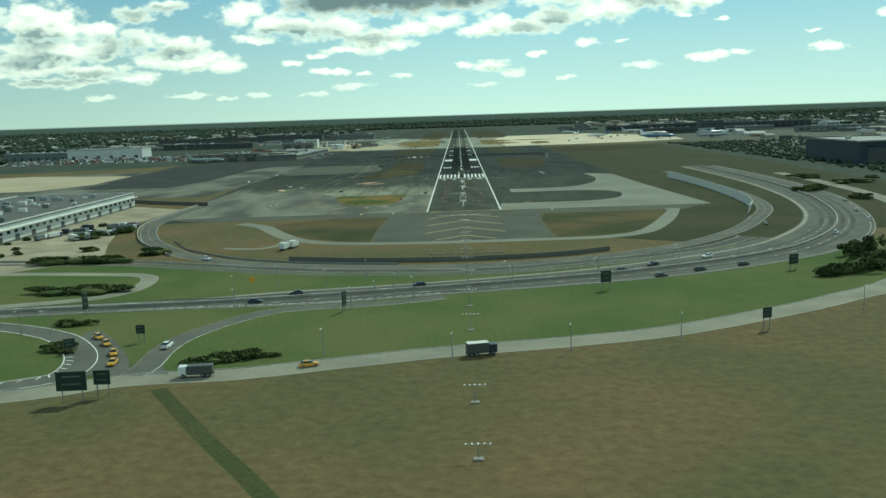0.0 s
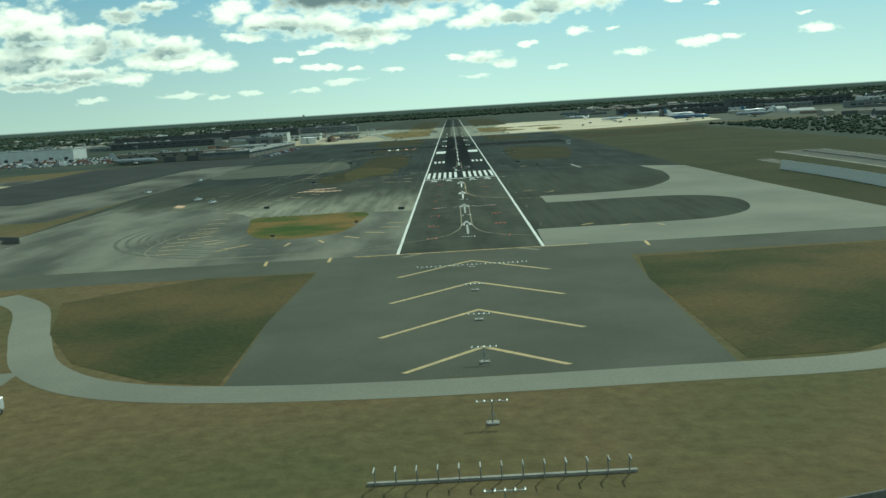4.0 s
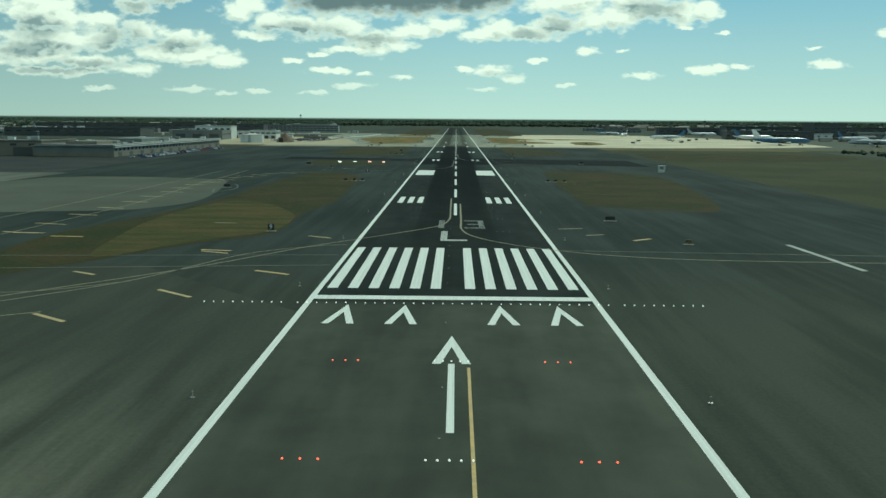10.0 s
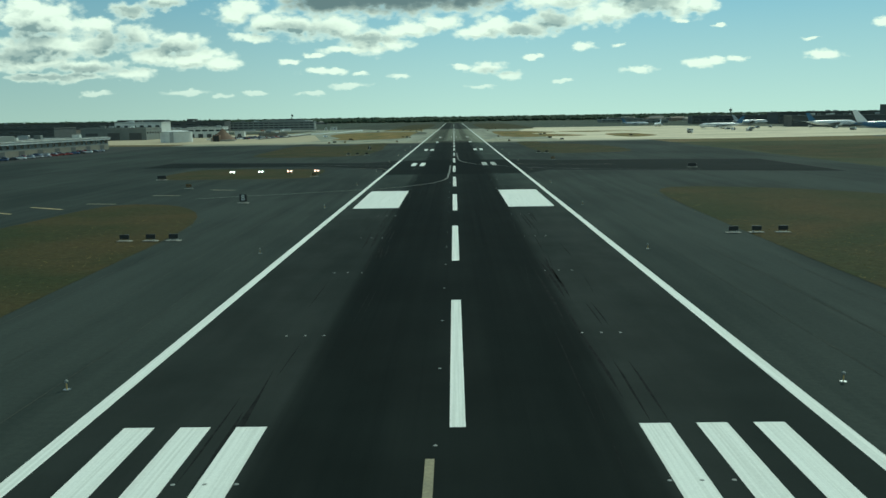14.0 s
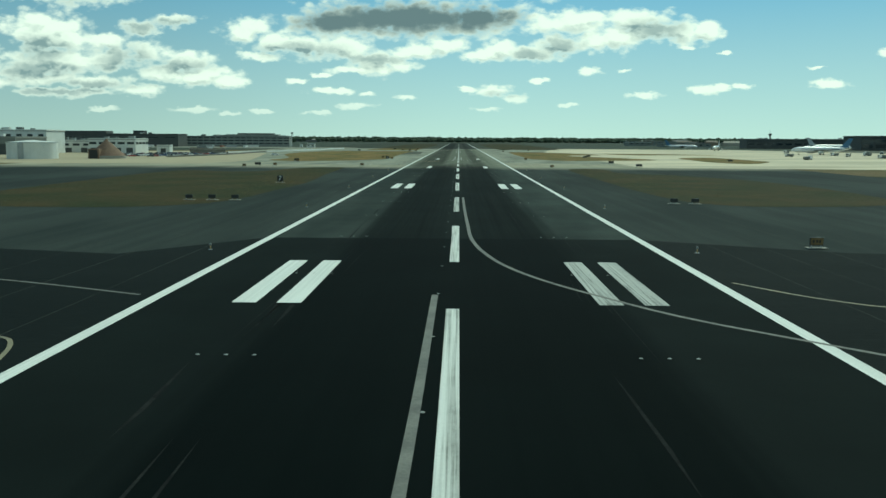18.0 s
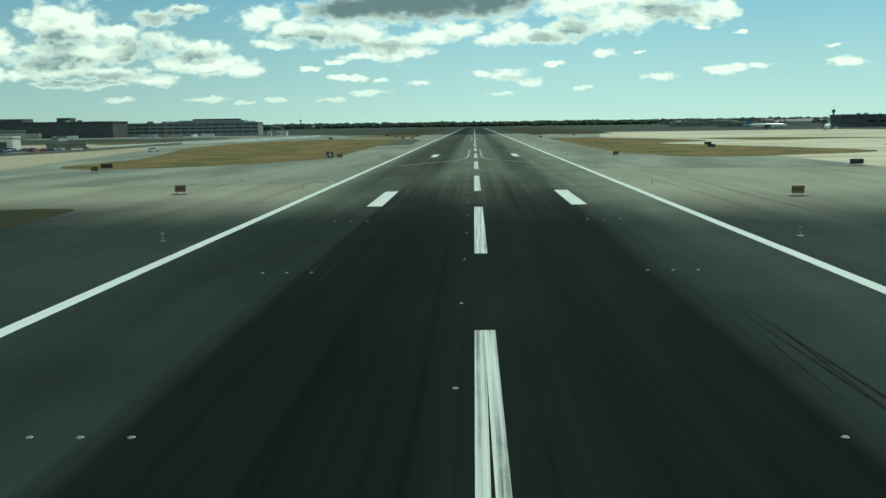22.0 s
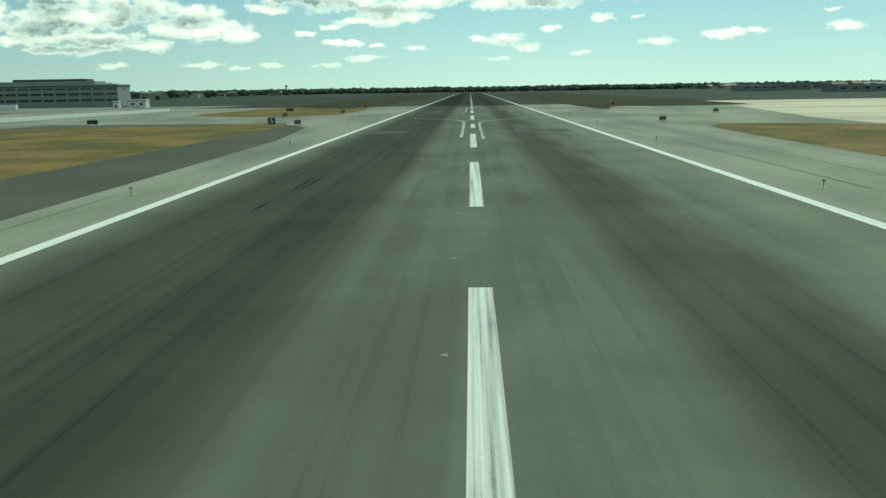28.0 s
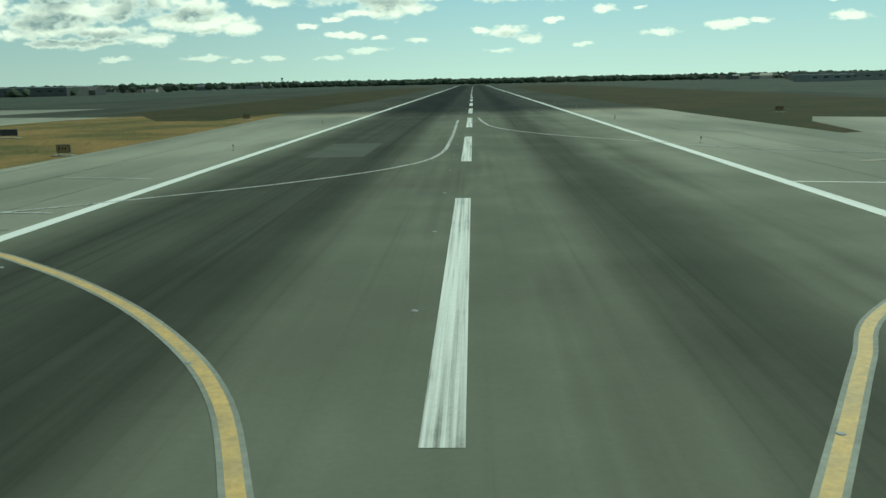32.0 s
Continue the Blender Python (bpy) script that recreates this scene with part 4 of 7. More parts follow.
tagged(sheet("water", [(1200, 2700), (4200, 2500), (4400, 3300), (1400, 3500)], 0.05, material("bay_water", (0.20, 0.24, 0.25), (0.16, 0.20, 0.21), patch=0.01, grain=0.2, fleck=0.05, rough=0.25, bump=0.05)), "bright strip of bay water far away", "water", kind="structure")

# ---- the runway and its paint ----
def strip_grid(x0, x1, y0, y1, z, n):
    v_ = [(x, y0 + (y1 - y0) * k / n, z) for k in range(n + 1) for x in (x0, x1)]
    return v_, [(2 * k, 2 * k + 1, 2 * k + 3, 2 * k + 2) for k in range(n)]
runway = tagged(raw("runway", *strip_grid(-22.9, 22.9, -291, 2760, 0.040, 60), M_RUNWAY), "long asphalt runway with white markings and black landing rubber", "runway", kind="structure")
ZP = 0.050
for s in (-1, 1):
    for y0, y1 in ((-291, 200), (200, 800), (800, 1500), (1500, 2750)):
        bar_mark("edge_line", s * 22.4, (y0 + y1) / 2, 0.95, y1 - y0, M_WHITE, runway, 0, ZP)
    for k in range(6):
        bar_mark("threshold_stripe", s * (2.9 + 3.48 * k), 22.5, 1.75, 47.6, M_WHITE, runway, 0, ZP)
    for k in range(3):
        bar_mark("touchdown_bar", s * (11.9 + 3.35 * k), 163.8, 1.83, 22.9, M_WHITE, runway, 0, ZP)
    bar_mark("aiming_point_bar", s * 15.7, 323.6, 9.3, 41.8, M_WHITE, runway, 0, ZP)
    for k in range(2):
        for y0 in (468.6, 621.0):
            bar_mark("touchdown_bar", s * (11.9 + 3.35 * k), y0, 1.83, 22.9, M_OLDWHITE if (s > 0 and y0 < 500) else M_WHITE, runway, 0, ZP)
    for y0 in (773.4, 925.8):
        bar_mark("touchdown_bar", s * 11.9, y0, 1.83, 22.9, M_WHITE, runway, 0, ZP)
bar_mark("threshold_bar", 0, -9.1, 44.0, 3.0, M_WHITE, runway, 0, ZP + 0.004)
for k in range(0, 18):
    bar_mark("centreline_dash", 0.30 if k < 5 else 0.22, 113.9 + 60.96 * k + 18.3, 0.95, 36.6, M_WHITE if k < 4 else M_OLDWHITE if k == 7 else M_DASH, runway, 0, ZP)
for y0, ln in ((1210.5, 20.5), (1258.4, 38.6), (1323, 37), (1384, 37), (1445, 37), (1506, 37), (1567, 37), (1628, 37)):
    bar_mark("centreline_dash", 0.30, y0 + ln / 2, 0.95, ln, M_DASH, runway, 0, ZP)
for k in (8, 9):
    y0 = 113.9 + 60.96 * k
    sheet("rubber_smear", [(0.17, y0 + 2), (0.25, y0 + 6), (0.27, y0 + 18), (0.21, y0 + 30), (0.14, y0 + 14)], ZP + 0.004, M_RUBBER, runway)
for k in range(16):
    bar_mark("centreline_dash", 0, 1700 + 61 * k, 0.95, 36.6, M_OLDWHITE, runway, 0, ZP)


def polymark(name, pts, mat, parent, z=ZP):
    return sheet(name, pts, z, mat, parent)


def arrow_mark(x, y, head, shaft, span, mat):
    """A painted arrow whose tip is at x, y."""
    wd = span * 0.23
    polymark("arrow_head", [(x, y), (x + span / 2, y - head), (x + span / 2 - wd, y - head), (x, y - head * 0.42), (x - span / 2 + wd, y - head), (x - span / 2, y - head)], mat, runway)
    if shaft:
        bar_mark("arrow_shaft", x, y - head * 1.0 - shaft / 2, 0.75, shaft, mat, runway, 0, ZP)


for y in (-34, -96, -157, -218):
    arrow_mark(0, y, 13.5, 23.0, 4.6, M_WHITE if y > -150 else M_OLDWHITE)
for x in (-16, -7.2, 7.2, 16):
    arrow_mark(x, -14.5, 13.0, 0, 4.6, M_WHITE)
# runway designation, worn thin: a letter, then two figures
polymark("letter_stroke", [(-3.2, 58), (3.2, 58), (3.2, 60.4), (-1.6, 60.4), (-1.6, 76), (-3.2, 76)], M_OLDWHITE, runway)
bar_mark("figure_stroke", -3.4, 91.5, 1.6, 18, M_GHOST, runway, 0, ZP)
for x, y, sx, sy in ((5.4, 83.2, 5.4, 2.2), (5.6, 91.3, 4.2, 2.2), (5.4, 99.4, 5.4, 2.2), (7.3, 87.2, 1.5, 6), (7.3, 95.3, 1.5, 6)):
    bar_mark("figure_stroke", x, y, sx, sy, M_GHOST, runway, 0, ZP)
bar_mark("demarcation_bar", 0, -291.2, 72, 0.9, M_YELLOW, runway, 0, ZP + 0.004)
for y, arm in ((-308.5, 20.5), (-340, 20.5), (-371, 20.5), (-401.3, 14.5)):
    for s in (-1, 1):
        polymark("chevron_arm", [(0, y), (s * arm, y - arm), (s * arm - s * 1.1, y - arm - 0.4), (0, y - 1.6)], M_CHEVRON, runway, 0.052)
for s in (-1, 1):
    polymark("chevron_arm", [(s * 16, -291.8), (s * 21, -296.8), (s * 20, -297.4), (s * 14.2, -291.8)], M_OLDYELLOW, runway, 0.052)

# lead-off lines and taxiway paint
def line_mark(name, pts, mat, width=0.45, z=0.054, steps=6, parent=None):
    return ribbon(name, glide(pts, steps), width, z, mat, parent or runway)


line_mark("lead_off_line", [(-1.2, 170), (-1.2, 125), (-1.3, 105), (-3, 91), (-7, 82), (-18, 66), (-32, 47), (-50, 17), (-75, -15)], M_OLDYELLOW, 0.5)
line_mark("lead_off_line", [(1.9, 150), (1.9, 100), (2.0, 80), (5, 66), (13, 53), (24, 43), (37, 36), (56, 32), (100, 30)], M_OLDYELLOW, 0.5)
line_mark("lead_off_line", [(2, -49), (2, -83), (2, -100), (3.2, -114), (6, -124), (9, -130), (13, -136), (21, -144), (30, -149), (60, -158)], M_YELLOW, 0.35)
line_mark("lead_off_line", [(-1.9, -160), (-1.9, -215), (-2.4, -236), (-5, -250), (-10, -259), (-22, -268), (-46, -277), (-95, -277)], M_OLDYELLOW)
line_mark("lead_off_line", [(1.9, -160), (1.9, -215), (2.4, -236), (5, -250), (10, -258), (25, -268), (60, -272), (120, -272)], M_OLDYELLOW)
line_mark("lead_off_line", [(-1.2, 461), (-1.3, 430), (-1.6, 405), (-2.0, 388), (-4, 376), (-8, 366), (-20, 352), (-60, 330)], M_FAINT, 0.5)
line_mark("lead_off_line", [(1.5, 577), (1.6, 547), (1.9, 518), (2.2, 500), (3.5, 486), (6, 474), (11, 462), (20, 448), (42, 428), (80, 415)], M_FAINT, 0.45)
line_mark("lead_off_line", [(-1.9, 985), (-1.9, 928), (-2.1, 912), (-3.0, 901), (-4.6, 892), (-6.8, 885.4), (-9.0, 881.2)], M_OLDWHITE, 0.5)
line_mark("lead_off_line", [(-9.0, 881.2), (-11.2, 877.2), (-13.4, 872.8), (-20, 861), (-36, 847), (-56, 835), (-90, 826)], M_YELLOW, 0.5)
line_mark("lead_off_line", [(1.9, 985), (1.9, 928), (2.1, 908), (4.0, 895.5), (6.8, 888), (10, 880.5), (13, 874), (23, 858), (46, 837), (86, 825)], M_OLDWHITE, 0.5)
line_mark("lead_off_line", [(-1.7, 1175), (-1.7, 1238), (-2.1, 1249), (-3.2, 1256)], M_OLDWHITE, 0.55)
line_mark("lead_off_border", [(-3.2, 1256), (-4.9, 1261), (-7.3, 1265.5), (-11.3, 1271), (-17, 1277), (-24, 1282.5), (-42, 1292), (-90, 1305)], M_BORDER, 0.62, 0.051)
line_mark("lead_off_line", [(-3.2, 1256), (-4.9, 1261), (-7.3, 1265.5), (-11.3, 1271), (-17, 1277), (-24, 1282.5), (-42, 1292), (-90, 1305)], M_YELLOW, 0.36)
line_mark("lead_off_line", [(1.85, 1171), (1.85, 1234), (3.6, 1247), (7, 1256)], M_OLDWHITE, 0.55)
line_mark("lead_off_border", [(7, 1256), (9, 1260), (11, 1264), (13.4, 1268.5), (20, 1276), (34, 1290), (48, 1297), (88, 1312)], M_BORDER, 0.62, 0.051)
line_mark("lead_off_line", [(7, 1256), (9, 1260), (11, 1264), (13.4, 1268.5), (20, 1276), (34, 1290), (48, 1297), (88, 1312)], M_YELLOW, 0.36)
line_mark("lead_off_line", [(-1.9, 1410), (-1.9, 1350), (-2.6, 1330), (-5, 1320), (-10, 1311), (-19, 1301), (-34, 1290), (-70, 1278)], M_OLDWHITE, 0.4)
line_mark("lead_off_line", [(1.9, 1420), (4, 1385), (10, 1364), (19, 1348), (32, 1330), (60, 1312)], M_OLDWHITE, 0.4)
for a, b, mm in (((-95, 14), (-24, 22), M_FAINT), ((-95, 30), (-24, 35), M_FAINT), ((24, 44), (95, 40), M_FAINT),
                 ((-95, -279), (-23, -279), M_OLDYELLOW), ((-33, 1314), (-25, 1312), M_OLDWHITE), ((20, 1384), (36, 1359), M_FAINT)):
    line_mark("taxi_line", [a, b], mm, 0.35, 0.052, 1)
line_mark("taxi_line", [(-60, 474), (-39, 467), (-24, 460)], M_FAINT, 0.35)
line_mark("taxi_line", [(-34, 446), (-28, 445.5), (-25.5, 443), (-23.6, 436)], M_OLDYELLOW, 0.3)
line_mark("taxi_line", [(24, 468), (29, 460), (36, 456), (60, 452)], M_OLDYELLOW, 0.35)
line_mark("taxi_line", [(23.4, 805), (24.2, 810), (27, 814), (33, 817), (60, 818)], M_OLDWHITE, 0.45)
line_mark("taxi_line", [(-23.4, 806), (-25.6, 812), (-28, 813), (-34, 809), (-46, 802)], M_OLDWHITE, 0.35)
for a, b in (((-90, 829), (-23, 831)), ((23, 830), (90, 824)), ((-57, 853), (-53, 850)), ((-49, 865), (-43, 859)), ((-40, 873), (-36, 870)), ((-41, 811), (-41, 818)), ((24, 1233), (31, 1231)), ((29, 1247), (36, 1244)), ((36, 1258), (43, 1254)),
             ((-45, 1263), (-45, 1271)), ((-38, 1261), (-33, 1267)), ((-33, 1257), (-25, 1261)), ((-40, 1284), (-24, 1281)), ((-92, 1290), (-24, 1284))):
    line_mark("taxi_line", [a, b], M_OLDWHITE if b[1] - a[1] < 5 else M_YELLOW, 0.36, 0.053, 1)
for a, b, mm in (((37.7, 846), (92, 844), M_OLDWHITE), ((-56.3, 804.9), (-56, 813), M_OLDWHITE), ((-40.8, 807.5), (-41.1, 816), M_OLDWHITE), ((-33, 806.2), (-28, 811.7), M_OLDWHITE), ((-36, 887.6), (-29.3, 885.4), M_YELLOW), ((-31.7, 900.1), (-25, 900.4), M_OLDWHITE),
                 ((23.3, 912.3), (26.1, 900.6), M_OLDWHITE), ((26.1, 900.6), (31.9, 889.2), M_OLDWHITE), ((22.9, 1303.2), (60, 1294), M_WHITE), ((-27.4, 1293.5), (-24, 1293), M_OLDWHITE), ((-32.5, 1257.2), (-25.6, 1260), M_OLDYELLOW), ((36.5, 810.5), (38.7, 809.1), M_OLDWHITE)):
    line_mark("taxi_line", [a, b], mm, 0.36, 0.053, 1)
line_mark("taxi_line", [(23.4, 1230), (25, 1239), (29, 1248), (39, 1263), (52, 1275), (70, 1286)], M_OLDWHITE, 0.45)
line_mark("taxi_line", [(-40.6, 1266.9), (-33.5, 1267.9), (-28.5, 1265.3), (-24.7, 1259.6), (-23.0, 1253.8)], M_OLDYELLOW, 0.34)
# shoulder bars
SHOULDER = [(-62.5, -294, 0.12, 8), (-43, -294, 0.05, 8), (53, -296, -0.06, 8), (-63, -255.5, -0.1, 7), (-51.5, -252.5, 0.4, 7), (-41.5, -246, 0.75, 8), (-34, -237, 1.1, 8), (-29.5, -224, 1.35, 8), (-27.5, -212, -1.57, 7),
            (42.5, -247.5, -1.0, 6), (54.5, -254.5, -1.0, 5), (66, -258.5, 0.4, 4), (-82, -255, -1.0, 9), (-92, -242, -0.9, 8), (-96, -234.5, -1.1, 7), (-102.5, -221.5, -1.2, 8), (-104.5, -209.5, -1.45, 7), (-106.5, -196, -1.57, 9),
            (-108, -179.5, -1.57, 8), (-109.5, -163, -1.57, 7), (-110, -139.5, -1.57, 8), (-91.5, -75, 0.9, 9), (-82.5, -62, 0.8, 10), (-33.5, 13, 1.05, 8), (-51, 40, 1.4, 7), (34, -113.5, -1.2, 7), (42.5, -124.5, -0.9, 7),
            (35, 71, -1.2, 5), (45, 63, -0.9, 6), (30.5, 83.5, -1.3, 7), (-62, 90, 1.5, 6), (-78, 320, 1.4, 7), (-70, 340, 1.4, 7), (-60, 355, 1.3, 7), (-92, 60, 1.5, 8), (-104, 66, 1.5, 8), (36, 1318, -1.3, 6)]
for x, y, a, ln in SHOULDER:
    bar_mark("shoulder_bar", x, y, 0.95, ln, M_YELLOW if y < 70 else M_OLDYELLOW, runway, a, 0.054)
for k in range(9):
    bar_mark("hold_line", -86 + k * 1.0, -262 + k * 1.55, 2.6, 0.5, M_YELLOW, runway, 0.3, 0.054)
for k in range(7):
    bar_mark("shoulder_bar", -108 + 2.4 * abs(k - 3) ** 1.2 * 0.5, -262 + 9.5 * k, 8.5 - 0.5 * abs(k - 3), 0.8, M_YELLOW, runway, 0.12, 0.054)
line_mark("edge_arc", [(-107, -268), (-113, -255), (-115, -236), (-113, -214), (-104, -196)], M_OLDYELLOW, 0.5)
M_TRACK = material("faint_tyre_track", (0.150, 0.153, 0.122), (0.105, 0.110, 0.090), patch=0.06, grain=1.5, fleck=0.2, rough=0.95, spec=0.05)
M_SCUFF = material("scuffed_concrete", (0.235, 0.235, 0.185), (0.150, 0.154, 0.124), patch=0.06, grain=1.5, fleck=0.2, rough=0.95, spec=0.05)
rng = random.Random(3)
for k in range(10):
    r_, o = 36 + 4.1 * k + rng.uniform(-1, 1), rng.uniform(-0.25, 0.25)
    arc = [(-66 - (r_ + 6) * math.cos(q * 0.16 + o) * 0.9, -206 - r_ * math.sin(q * 0.16 + o)) for q in range(-5, 10)]
    arc = [p for p in arc if -188 < p[0] < -25 and -289 < p[1] < -130]
    if len(arc) > 3:
        line_mark("tyre_track", arc, M_TRACK, rng.uniform(0.5, 1.6), 0.040 + 0.0003 * k)
STAND_BARS = [(-113.7, 49.5), (-111.2, 67.8), (-111.7, 85.8), (-112.5, 108.3), (-112.1, 128.3), (-111.9, 148.8), (-113.1, 169.4), (-112.4, 189.6), (-114.3, 208.7), (-114.2, 226.2), (-112.4, 242.8), (-110.2, 258.7), (-110.2, 274.9), (-106.6, 285.3), (-102.1, 296.5), (-97.9, 306.3), (-91.0, 314.4)]
for k, (x, y) in enumerate(STAND_BARS):
    line_mark("stand_bar", [(x, y), (x + 9.2, y - (2.6 if k < 12 else 5.6))], M_CHEVRON, 0.85, 0.055, 1)
for x, y, dx_, dy_ in ((-111.4, -108.1, 8.3, -2.6), (-107.7, -95.6, 7.8, -4.2), (-102.7, -83.1, 7, -3.4), (-147.4, -50.6, 6.1, -2.8), (-142.7, -39, 6.5, -1.1), (-141.7, -27.1, 6.8, -1.1), (-60.5, -23.2, 6.5, -4.9), (-48.6, -4.4, 7, -6), (-69.8, 12.2, 5, -3.2), (-53.6, 38.6, 6.3, -3), (-35.1, 64.6, 6, -3.8)):
    line_mark("shoulder_bar", [(x, y), (x + dx_, y + dy_)], M_CHEVRON, 0.8, 0.055, 1)
line_mark("taxi_line", [(-125.4, -115), (-123, -64.5), (-120, -20), (-115.1, 38), (-109.3, 62.4), (-107, 101), (-105.5, 142), (-107.5, 190), (-110.3, 241), (-112, 330)], M_OLDYELLOW, 0.42)
line_mark("taxi_line", [(-131, 20), (-129.4, 65.9), (-127.2, 97), (-125.8, 130), (-124.1, 233), (-124, 330)], M_OLDYELLOW, 0.42)
line_mark("taxi_line", [(-92, -42), (-81.1, -28.2), (-67.2, -11.7), (-55.4, 5.2), (-43.5, 35), (-30, 48), (-24, 50)], M_OLDYELLOW, 0.40)
line_mark("taxi_line", [(-101, -9.4), (-91, -9), (-79.8, -8.7), (-69, -7), (-62.5, -2.6), (-56, 3)], M_OLDYELLOW, 0.36)
line_mark("taxi_line", [(-112.3, -126), (-107.6, -101.8), (-98.6, -65), (-86, -43), (-76, -32.5), (-60, -22)], M_OLDYELLOW, 0.42)
line_mark("taxi_line", [(-112.4, -50), (-111.6, -17)], M_OLDYELLOW, 0.5, 0.054, 1)
line_mark("taxi_line", [(-96, 205), (-92, 190), (-88, 205), (-92, 226), (-97, 232)], M_FAINT, 0.4)
for k, (x0, x1) in enumerate(((-86, -90.6), (-82.5, -86), (-79, -81.2), (-74.2, -77.4), (-71.5, -75), (-69.5, -73.3))):
    line_mark("tyre_track", [(x0, -167), (x0 - 0.6 * (x0 - x1), -153), (x1, -138)], M_SCUFF, 1.1, 0.0405 + 0.0003 * k)
# surface painted hold signs
for x, y, a in ((-150, -95, 0.95), (-93, -42, -0.75), (-88, -30, -0.7), (-82, -48, -0.8)):
    for k in range(4):
        bar_mark("surface_sign", x + 3.4 * k * math.cos(a + 0.8), y + 3.4 * k * math.sin(a + 0.8), 2.6, 7.0, M_ORANGE, runway, a, 0.055)
line_mark("hold_line", [(77.1, 56.3), (78.8, 20.6)], M_OLDWHITE, 1.3, 0.054, 1)
# resurfaced patches and rubber skids
for x0, x1, y0, y1 in ((-18.5, -12, 1190.5, 1201), (8, 18, 1191, 1202), (8.4, 12.6, 1204, 1231), (-16, -10, 1330, 1350)):
    bar_mark("asphalt_patch", (x0 + x1) / 2, (y0 + y1) / 2, x1 - x0, y1 - y0, M_PATCH, runway, 0, 0.044)
rng = random.Random(7)
for k in range(120):
    s = rng.choice((-1, 1))
    y = rng.uniform(100, 350) if k < 70 else rng.uniform(350, 720)
    x, ln = s * rng.gauss(11.8 if y > 200 else 11.0, 1.7), rng.uniform(9, 30)
    wd, lean = (rng.uniform(0.08, 0.20) if y < 350 else rng.uniform(0.05, 0.10)), rng.uniform(-0.02, 0.04) * s * ln
    for q in (0, rng.choice((0.55, 1.1))):
        if q == 0 or k % 3 == 0:
            sheet("rubber_skid", [(x + q, y), (x + q + wd, y + ln * 0.3), (x + q + wd + lean * 0.6, y + ln * 0.7), (x + q + lean, y + ln), (x + q - wd * 0.4 + lean * 0.5, y + ln * 0.5)], 0.044, M_RUBBER, runway)
for x, y, ln in ((-14.4, 1098, 14), (-13.7, 1100, 12), (-14.6, 1088, 6)):
    sheet("rubber_skid", [(x, y), (x + 0.16, y + ln * 0.3), (x + 0.22, y + ln * 0.7), (x + 0.10, y + ln), (x - 0.05, y + ln * 0.5)], 0.046, M_RUBBER, runway)
# paving joints along and across the shoulders
shoulder = thing("paving_joints", "thin dark sealed joints in the shoulder pavement", "paving joints", kind="structure")
for x in (-41, -34, -27.5, 29.5, 35, 41):
    for y0 in range(66, 1440, 172):
        wob_ = [(x + rng.gauss(0, 0.12), y0 + 21.5 * q) for q in range(9)]
        ribbon("joint", wob_, rng.uniform(0.04, 0.09), 0.043, M_CRACK, shoulder)
for k in range(34):
    y = rng.uniform(70, 1430)
    s = rng.choice((-1, 1))
    ribbon("joint", [(s * 23.4, y), (s * 33, y + rng.uniform(-1.5, 1.5)), (s * 43.5, y + rng.uniform(-3, 3))], 0.1, 0.043, M_CRACK, shoulder)

# ---- airfield lights ----
def flush_light(mat):
    bm = bmesh.new()
    bmesh.ops.create_cone(bm, cap_ends=True, segments=10, radius1=0.13, radius2=0.08, depth=0.03, matrix=Matrix.Translation((0, 0, 0.015)))
    return bm


flush = tagged(part("flush_light", flush_light(M_LENS), M_LENS), "round metal flush light set in the runway", "runway light", "flush runway lights")
flush.matrix_basis = pose(-0.95, -270, 0.045)
for k in range(1, 118):
    copy_thing(flush, pose(-0.95, -270 + 15.24 * k, 0.045))
for k in range(29):
    for s in (-1, 1):
        for x in (10.8, 12.4, 14.0):
            copy_thing(flush, pose(s * x, 45 + 30.48 * k, 0.045))


LEAD = [(-2, 910), (-5, 894), (-8, 887), (-11, 879), (3, 903), (4.6, 895), (6.8, 888), (9.4, 880), (-14.6, 872), (13.4, 872), (-2.3, 1209), (-2.6, 1225), (-3.8, 1252), (-7, 1264), (4.2, 1247), (8, 1259), (14, 1268), (-19, 1277)]
for x, y in LEAD:
    copy_thing(flush, pose(x + 0.4, y, 0.045))


def edge_light():
    e = thing("edge_light", "short runway edge light on a thin stem", "runway light", pose(-26, 0, 0.02), "runway edge lights")
    part("base", tubed((0, 0, 0), (0, 0, 0.06), 0.24, 10), M_STEEL, e)
    part("stem", tubed((0, 0, 0.06), (0, 0, 0.50), 0.045, 6), M_YELLOW, e)
    bm = bmesh.new()
    bmesh.ops.create_icosphere(bm, subdivisions=1, radius=0.15, matrix=Matrix.Translation((0, 0, 0.60)))
    part("lens", bm, M_LENS, e, smooth=True)
    return e


el = edge_light()
for k in range(-4, 26):
    for s in (-1, 1):
        if (k, s) != (0, -1):
            copy_thing(el, pose(s * 26.3, 61 * k, 0.02))


def lamp_bulb(mat, r=0.2):
    bm = bmesh.new()
    bmesh.ops.create_icosphere(bm, subdivisions=1, radius=r)
    return bm


red = tagged(part("barrette_light", lamp_bulb(M_LAMPR, 0.12), M_LAMPR), "small lit red approach light in the pavement", "approach light", "side row approach lights")
red.matrix_basis = pose(-14, -46.5, 0.10)
wht = tagged(part("approach_light", lamp_bulb(M_LAMPW, 0.12), M_LAMPW), "small lit white approach light in the pavement", "approach light", "pavement approach lights")
wht.matrix_basis = pose(-2, -46.5, 0.10)
